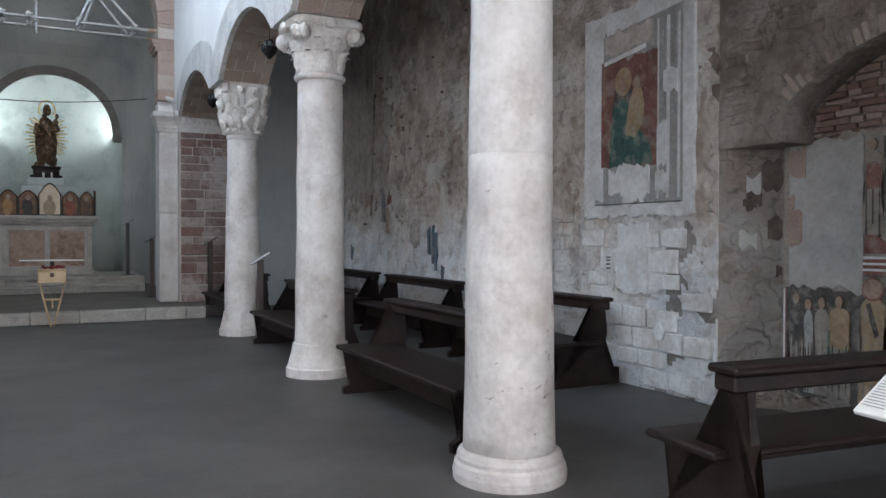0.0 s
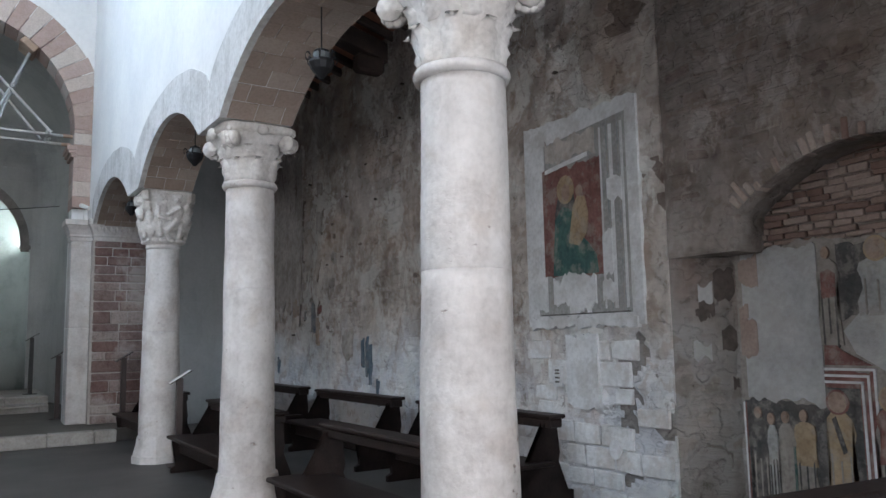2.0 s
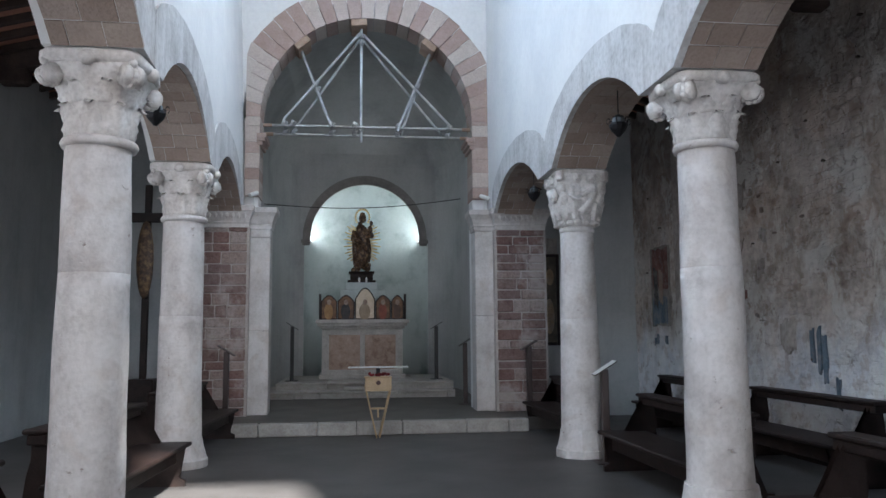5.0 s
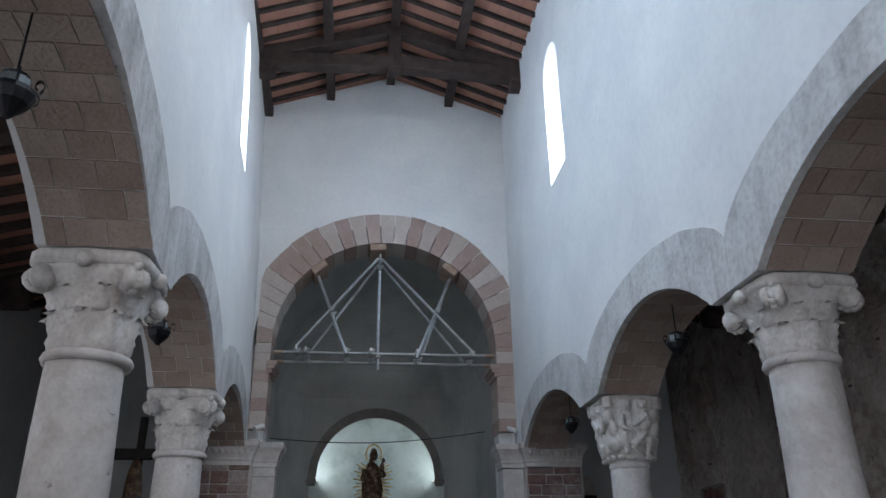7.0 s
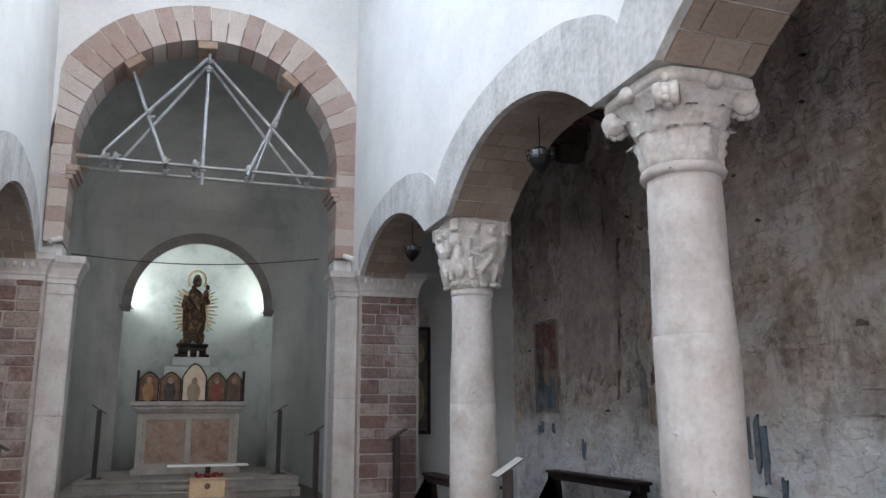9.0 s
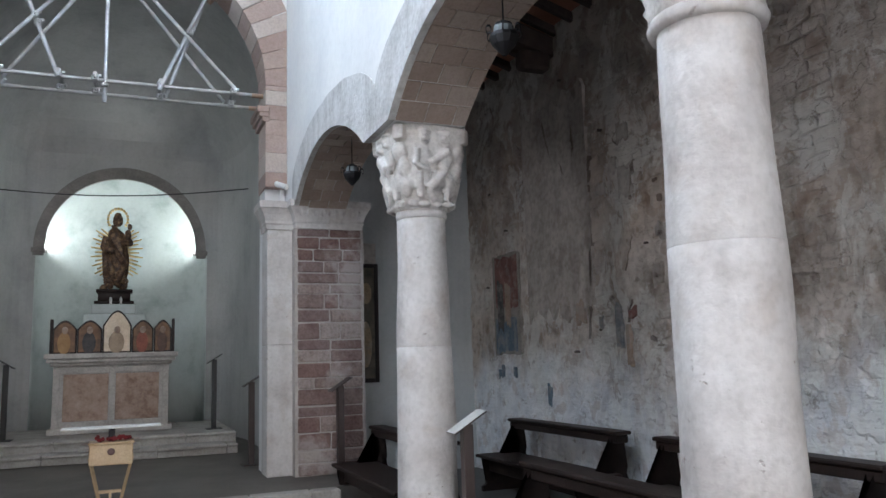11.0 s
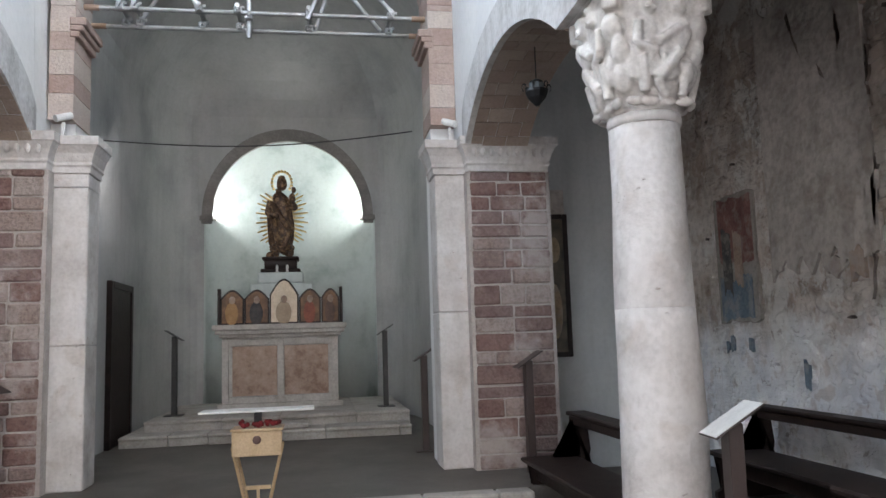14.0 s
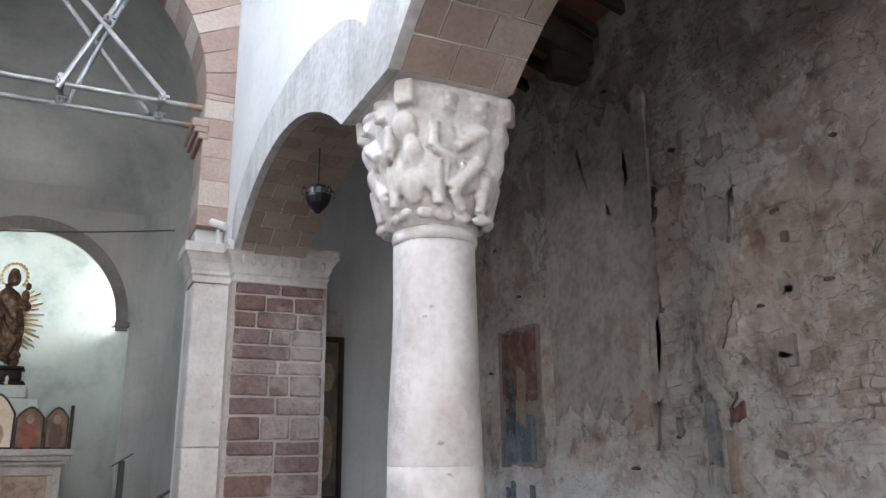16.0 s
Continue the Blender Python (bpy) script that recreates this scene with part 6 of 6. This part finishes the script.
f2 = thing("fresco", "fresco remains with standing robed shapes in the recess", "fresco")
X2 = XB - 0.02
wall_patch(f2, "ground", ragged(-12.98, -11.25, 0.10, 2.16, 51, 0.03, 16), F_pale, X2, label="pale worn ground")
wall_patch(f2, "lower_dark", ragged(-12.96, -11.27, 0.12, 0.98, 55, 0.04, 14), F_dark, X2, 0.009)
wall_patch(f2, "grey_patch", ragged(-11.95, -11.31, 0.98, 2.14, 52, 0.03), F_loss, X2, 0.016, "smooth grey repair plaster")
for y0_, w_, mm in ((-11.27, 0.014, F_white), (-11.285, 0.010, F_red)):
    wall_patch(f2, "side_stripe", [(y0_, 0.12), (y0_ + w_, 0.12), (y0_ + w_, 0.96), (y0_, 0.96)], mm, X2, 0.013)
wall_patch(f2, "upper_dark", ragged(-12.62, -12.10, 1.60, 2.12, 53, 0.03), F_dark, X2, 0.010)
wall_patch(f2, "grey_loss", [(-12.98, 0.98), (-12.98, 1.58), (-12.66, 1.56), (-12.45, 1.63), (-12.24, 1.62), (-12.12, 1.50), (-12.20, 1.34), (-12.40, 1.22), (-12.52, 1.06), (-12.66, 0.98)], F_loss, X2, 0.018, "smooth grey repair plaster")
wall_patch(f2, "red_triangle", [(-11.96, 1.26), (-12.30, 1.26), (-12.10, 1.36), (-11.97, 1.47)], F_red, X2, 0.015)
wall_patch(f2, "throne_red", ragged(-12.30, -11.95, 0.14, 1.22, 58, 0.02), F_red, X2, 0.011)
wall_patch(f2, "throne_dark", [(-12.20, 0.2), (-11.95, 0.2), (-11.95, 1.10), (-12.20, 1.10)], F_dark, X2, 0.013)
for k in range(3):
    o = 0.045 * k
    wall_patch(f2, "throne_line", [(-12.32 + o, 1.222 - o), (-11.95, 1.222 - o), (-11.95, 1.24 - o), (-12.32 + o, 1.24 - o)], F_white, X2, 0.016)
    wall_patch(f2, "throne_post", [(-12.32 + o, 0.14), (-12.302 + o, 0.14), (-12.302 + o, 1.24 - o), (-12.32 + o, 1.24 - o)], F_white, X2, 0.016)


def robe(y, z0, z1, w, seed):
    """Outline of a worn draped shape with shoulders."""
    random.seed(seed)
    half = [(1.0, 0.0), (0.94, 0.25), (0.76, 0.48), (0.86, 0.66), (0.95, 0.80), (0.78, 0.93), (0.34, 1.0)]
    r = [(y + w * f * random.uniform(0.88, 1.1), z0 + (z1 - z0) * t) for f, t in half]
    q = [(y - w * f * random.uniform(0.88, 1.1), z0 + (z1 - z0) * t) for f, t in reversed(half)]
    return r + q


def painted(k, y, zt, w, mat, cloak, z0=0.14, halo=None, front=None):
    """One faded standing painted shape: robe, cloak, folds, halo and oval."""
    wall_patch(f2, "robed_shape", robe(y, z0, zt, w, 90 + k), mat, X2, 0.019 + 0.001 * (k % 2))
    if cloak:
        wall_patch(f2, "cloak", robe(y, z0 + (zt - z0) * 0.55, zt, w * 0.95, 190 + k), cloak, X2, 0.0215)
    for j in range(3):
        yf = y + (j - 1) * w * 0.6
        wall_patch(f2, "fold", ragged(yf - 0.006, yf + 0.006, z0 + 0.03, z0 + (zt - z0) * 0.6, 120 + 3 * k + j, 0.05, 2), F_dark if k % 2 else F_pale, X2, 0.0225)
    if front:
        wall_patch(f2, "sash", [(y - 0.05, zt - 0.28), (y - 0.02, zt - 0.30), (y + 0.05, zt - 0.06), (y + 0.02, zt - 0.04)], front, X2, 0.0235)
    if halo:
        wall_patch(f2, "halo", disc(y, zt + 0.06, 0.085, 0.09), halo, X2, 0.0235)
        wall_patch(f2, "halo_inner", disc(y, zt + 0.06, 0.070, 0.075), F_flesh, X2, 0.0245)
    wall_patch(f2, "oval", disc(y + 0.004, zt + 0.045, 0.030, 0.045), F_flesh, X2, 0.026)


painted(0, -11.39, 0.84, 0.085, F_dark, None)
painted(1, -11.50, 0.80, 0.045, F_grey, None)
painted(2, -11.62, 0.82, 0.075, F_pale, None)
painted(3, -11.77, 0.84, 0.095, F_pale, F_ochre)
painted(4, -12.035, 0.94, 0.115, F_ochre, None, halo=F_red, front=F_dark)
painted(5, -12.41, 0.98, 0.12, F_pale, F_red, halo=F_ochre)
painted(6, -12.60, 0.86, 0.06, F_grey, None)
painted(7, -12.03, 2.02, 0.085, F_pale, None, z0=1.40)
wall_patch(f2, "red_tunic", ragged(-12.09, -11.98, 1.72, 1.92, 54, 0.03, 4), F_red, X2, 0.024)
painted(8, -12.39, 2.0, 0.15, F_grey, None, z0=1.60, halo=F_ochre)
wall_patch(f2, "green_strip", ragged(-11.69, -11.67, 0.2, 0.62, 59, 0.03, 3), F_green, X2, 0.024)
damage = thing("plaster_damage", "dark holes and broken brick edge in the recess plaster", "damage")
damage["kind"] = "structure"
for k, (ya, yb, za, zb_) in enumerate(((-11.46, -11.29, 1.86, 2.10), (-11.43, -11.28, 1.34, 1.60), (-11.36, -11.28, 1.62, 1.72))):
    wall_patch(damage, "brick_edge", ragged(ya, yb, za, zb_, 61 + k, 0.04), M_rubble, X2, 0.022)

ta, tb = Vector((XW + 0.02, -10.865)), Vector((XB + 0.05, -11.24))
tn = Vector((-(tb - ta).y, (tb - ta).x)).normalized()
if tn.x > 0:
    tn = -tn
for k, (u0, u1, z0, z1) in enumerate(((0.62, 0.93, 1.78, 1.98), (0.40, 0.62, 1.66, 1.72), (0.70, 0.93, 1.36, 1.52), (0.35, 0.55, 1.62, 1.66), (0.82, 0.95, 1.05, 1.12))):
    random.seed(140 + k)
    bm = bmesh.new()
    us = steps(u0, u1, 6)
    lo, hi = {u: z0 + random.uniform(-0.03, 0.03) for u in us}, {u: z1 + random.uniform(-0.03, 0.03) for u in us}
    strip(bm, us, lambda u: lo[u], lambda u: hi[u] + 0.03, -0.02, 0.008, lambda a, b, c: (*(ta + (tb - ta) * a + tn * c), b))
    part("hole", bm, M_pit, damage)
for k, (u0, u1, z0, z1) in enumerate(((0.30, 0.55, 1.30, 1.42), (0.40, 0.60, 1.74, 1.90))):
    bm = bmesh.new()
    strip(bm, steps(u0, u1, 5), lambda u: z0 + 0.03 * math.sin(u * 31), lambda u: z1 + 0.03 * math.sin(u * 23), -0.02, 0.006, lambda a, b, c: (*(ta + (tb - ta) * a + tn * c), b))
    part("pale_patch", bm, F_loss, damage)
marks = thing("wall_marks", "small dark sign and white lime marks on the wall", "mark")
marks["kind"] = "structure"
wall_patch(marks, "round_mark", disc(-10.21, 0.51, 0.065, 0.085), F_white, X1, 0.012)
wall_patch(marks, "lime_patch", ragged(-10.04, -9.62, 0.84, 1.52, 131, 0.03, 6), F_white, X1, 0.010)
wall_patch(marks, "sign", [(-9.55, 1.02), (-9.42, 1.02), (-9.42, 1.22), (-9.55, 1.22)], F_white, X1, 0.014)
for zz in (1.06, 1.10, 1.14, 1.17):
    wall_patch(marks, "sign_bar", [(-9.52, zz), (-9.455, zz), (-9.455, zz + 0.018), (-9.52, zz + 0.018)], F_dark, X1, 0.017)

f3 = thing("fresco", "faded fresco fragment with red and blue areas", "fresco")
wall_patch(f3, "ground", ragged(-1.22, -0.42, 1.62, 3.02, 71, 0.02, 14), F_pale, X1, label="faded ground")
wall_patch(f3, "red_area", ragged(-1.18, -0.5, 2.25, 2.98, 72, 0.03), F_red, X1, 0.012)
wall_patch(f3, "blue_area", ragged(-1.12, -0.48, 1.66, 2.1, 73, 0.04), F_blue, X1, 0.014)
wall_patch(f3, "flesh_area", ragged(-0.96, -0.80, 2.02, 2.56, 74, 0.07, 4), F_flesh, X1, 0.016)
wall_patch(f3, "dark_area", ragged(-0.74, -0.56, 1.95, 2.62, 75, 0.07, 4), F_dark, X1, 0.015)

slab = thing("plaster_slab", "paler raised remnant of old plaster on the aisle wall", "plaster")
slab["kind"] = "structure"
random.seed(19)
sheet = [(-3.03 + 1.55 * k / 40 + (0.03 * random.uniform(-1, 1) if 0 < k < 40 else 0), 2.12 + 0.22 * noise.noise(Vector((k * 0.31, 7, 0))) + 0.04 * random.uniform(-1, 1), 4.75 + 0.25 * noise.noise(Vector((k * 0.3, 0, 0)))) for k in range(41)]
wall_patch(slab, "sheet", sheet, M_slab, X1 + 0.004, 0.010)
for k, (ya, yb, za, zb_) in enumerate(((-3.84, -3.64, 3.84, 4.08), (-3.60, -3.48, 3.52, 3.74), (-3.48, -3.34, 3.42, 3.60), (-3.36, -3.18, 3.34, 3.46), (-3.86, -3.62, 3.26, 3.58), (-4.26, -4.12, 2.30, 2.40), (-4.9, -4.6, 1.3, 1.6), (-4.34, -4.20, 2.74, 2.86), (-2.74, -2.30, 2.02, 2.14))):
    wall_patch(slab, "pale_scar", ragged(ya, yb, za, zb_, 30 + k, 0.07, 4), M_slab, X1 + 0.003, 0.007)


def crack(y0, z0, y1, z1, w, seed):
    """A dark ragged crack between two points of the wall."""
    random.seed(seed)
    n = max(5, int(abs(z1 - z0) / 0.05))
    mid = [(y0 + (y1 - y0) * k / n + 0.10 * noise.noise(Vector((k * 0.35, seed, 0))) + random.uniform(-0.018, 0.018), z0 + (z1 - z0) * k / n) for k in range(n + 1)]
    half = [0.42 * w * max(0.06, 0.35 + 1.1 * noise.noise(Vector((k * 0.6, seed, 9)))) * (0.15 if k in (0, n) else 1) for k in range(n + 1)]
    wall_patch(pits, "crack", [(y - h_, z) for (y, z), h_ in zip(mid, half)] + [(y + h_, z) for (y, z), h_ in reversed(list(zip(mid, half)))], M_recess, X1, 0.006)


for k, c_ in enumerate(((-3.06, 3.88, -3.02, 3.45, 0.016), (-3.04, 2.95, -2.96, 2.30, 0.012), (-2.93, 2.15, -2.88, 1.75, 0.010), (-3.90, 3.62, -3.80, 3.20, 0.012), (-3.62, 3.85, -3.66, 4.10, 0.010), (-2.05, 4.6, -2.2, 4.05, 0.010), (-2.75, 4.4, -2.72, 3.9, 0.009), (-3.74, 2.14, -3.62, 1.90, 0.010), (-3.80, 2.8, -3.66, 2.45, 0.009), (-2.3, 4.0, -2.6, 3.7, 0.008))):
    crack(*c_, 300 + k)
for k, (yy, zz, w_) in enumerate(((-4.235, 3.32, 0.03), (-4.288, 3.12, 0.025), (-4.577, 2.77, 0.03), (-4.28, 2.765, 0.035), (-4.19, 2.34, 0.05), (-2.525, 2.83, 0.045), (-2.77, 2.19, 0.06), (-4.05, 1.72, 0.04), (-4.15, 1.64, 0.03), (-5.2, 2.9, 0.03), (-6.8, 2.3, 0.05))):
    wall_patch(pits, "chip", ragged(yy - w_, yy + w_, zz - 0.012, zz + 0.022, 340 + k, 0.02, 3), M_recess, X1 + 0.002, 0.006)
stain = thing("blue_stains", "dark blue runs on the damp limewash", "stain")
stain["kind"] = "structure"
for k, (ya, za, zb_) in enumerate(((-5.40, 1.05, 1.52), (-5.50, 0.85, 1.40), (-5.26, 1.1, 1.45), (-5.72, 0.6, 0.95), (-0.52, 1.30, 1.40), (-0.62, 1.28, 1.42), (-0.98, 1.32, 1.38), (-1.9, 1.0, 1.2))):
    wall_patch(stain, "run", ragged(ya - 0.035, ya + 0.035, za, zb_, 70 + k, 0.07, 3), F_blue, X1 + 0.003, 0.004)
f4 = thing("fresco", "faded fresco traces with blue and orange areas on bare plaster", "fresco")
wall_patch(f4, "blue_area", ragged(-3.52, -3.42, 1.64, 2.10, 82, 0.08, 4), F_faintblue, X1 + 0.002, 0.008)
wall_patch(f4, "blue_trace", ragged(-3.18, -3.11, 1.86, 2.02, 84, 0.05, 3), F_faintblue, X1 + 0.002, 0.008)
wall_patch(f4, "orange_area", ragged(-3.66, -3.60, 1.40, 1.90, 83, 0.10, 3), F_faintflesh, X1 + 0.002, 0.008)
wall_patch(f4, "red_trace", ragged(-3.78, -3.66, 1.94, 2.06, 85, 0.04, 4), F_red, X1 + 0.002, 0.007)
wall_patch(f4, "ochre_trace", ragged(-2.82, -2.64, 1.95, 2.16, 86, 0.05, 4), F_faintflesh, X1 + 0.002, 0.013)
pt = thing("painting", "tall dark oil painting in a worn frame before a pale board", "painting", at=pose(3.28, 0.44, 1.27))
part("backing_board", boxes((-0.34, 0.24, -0.022, -0.004, 0.02, 2.05), bevel=0.004), M_slab, pt, "pale backing board")
part("frame", boxes((-0.30, -0.24, -0.06, -0.023, 0, 1.74), (0.20, 0.26, -0.06, -0.023, 0, 1.74), (-0.24, 0.20, -0.06, -0.023, 0, 0.06), (-0.24, 0.20, -0.06, -0.023, 1.68, 1.74), bevel=0.008), M_wood, pt, "dark worn frame")
part("canvas", boxes((-0.24, 0.20, -0.04, -0.023, 0.06, 1.68)), F_canvas, pt, "dark brown and olive canvas")
bm = bmesh.new()
blob(bm, (0.06, -0.041, 0.55), (0.10, 0.004, 0.34), seg=14)
blob(bm, (0.08, -0.041, 1.30), (0.08, 0.004, 0.16), seg=14)
part("painted_pale_area", bm, F_ochre, pt)

# tall crucifix on a pole in the other aisle
cr = thing("wooden_crucifix", "tall dark wooden processional cross on a stand", "cross", at=pose(-3.62, -1.4, F))
part("pole", boxes((-0.05, 0.05, -0.04, 0.04, 0.05, 3.95), bevel=0.01), M_wood, cr)
part("arm", boxes((-0.55, 0.55, -0.05, 0.03, 3.35, 3.50), bevel=0.01), M_wood, cr)
bm = bmesh.new()
blob(bm, (0, -0.1, 2.75), (0.13, 0.10, 0.62), seg=14)
part("carved_body", bm, M_statue, cr)
part("stand", boxes((-0.3, 0.3, -0.3, 0.3, 0, 0.08), (-0.2, 0.2, -0.2, 0.2, 0.08, 0.9), bevel=0.02), M_wood, cr)

# text panel near the first pew
tp = thing("text_panel", "white printed text sheet on a slim dark slanted lectern", "information board", at=pose(2.30, -14.28, F, 0, 0, -98))
part("foot", boxes((-0.16, 0.16, -0.14, 0.14, 0, 0.012), bevel=0.004), M_brownmetal, tp)
part("post", boxes((-0.055, 0.055, -0.04, 0.04, 0.012, 0.99), bevel=0.004), M_brownmetal, tp)
tm = pose(0, 0, 1.02, 38)
bm = bmesh.new()
box(bm, -0.115, 0.115, -0.16, 0.16, -0.02, 0.0, tm, bevel=0.004)
bd = part("board", bm, M_paper, tp, "white board")
bm = bmesh.new()
box(bm, -0.02, 0.055, 0.06, 0.115, 0.001, 0.003, tm)
part("photo", bm, M_photo, bd, "small dark photograph")
bm = bmesh.new()
for k in range(14):
    box(bm, -0.10, -0.02 - 0.006 * (k % 3), -0.13 + k * 0.0115, -0.1272 + k * 0.0115, 0.001, 0.002, tm)
for k in range(5):
    box(bm, -0.005, 0.09 - 0.012 * (k % 2), 0.045 - k * 0.011, 0.048 - k * 0.011, 0.001, 0.002, tm)
box(bm, -0.10, -0.03, 0.130, 0.136, 0.001, 0.002, tm)
part("text_lines", bm, M_ink, bd, "grey lines of print")["kind"] = "stuff"
bm = bmesh.new()
box(bm, 0.03, 0.07, -0.06, -0.02, 0.001, 0.003, tm)
part("printed_square", bm, M_ink, bd)
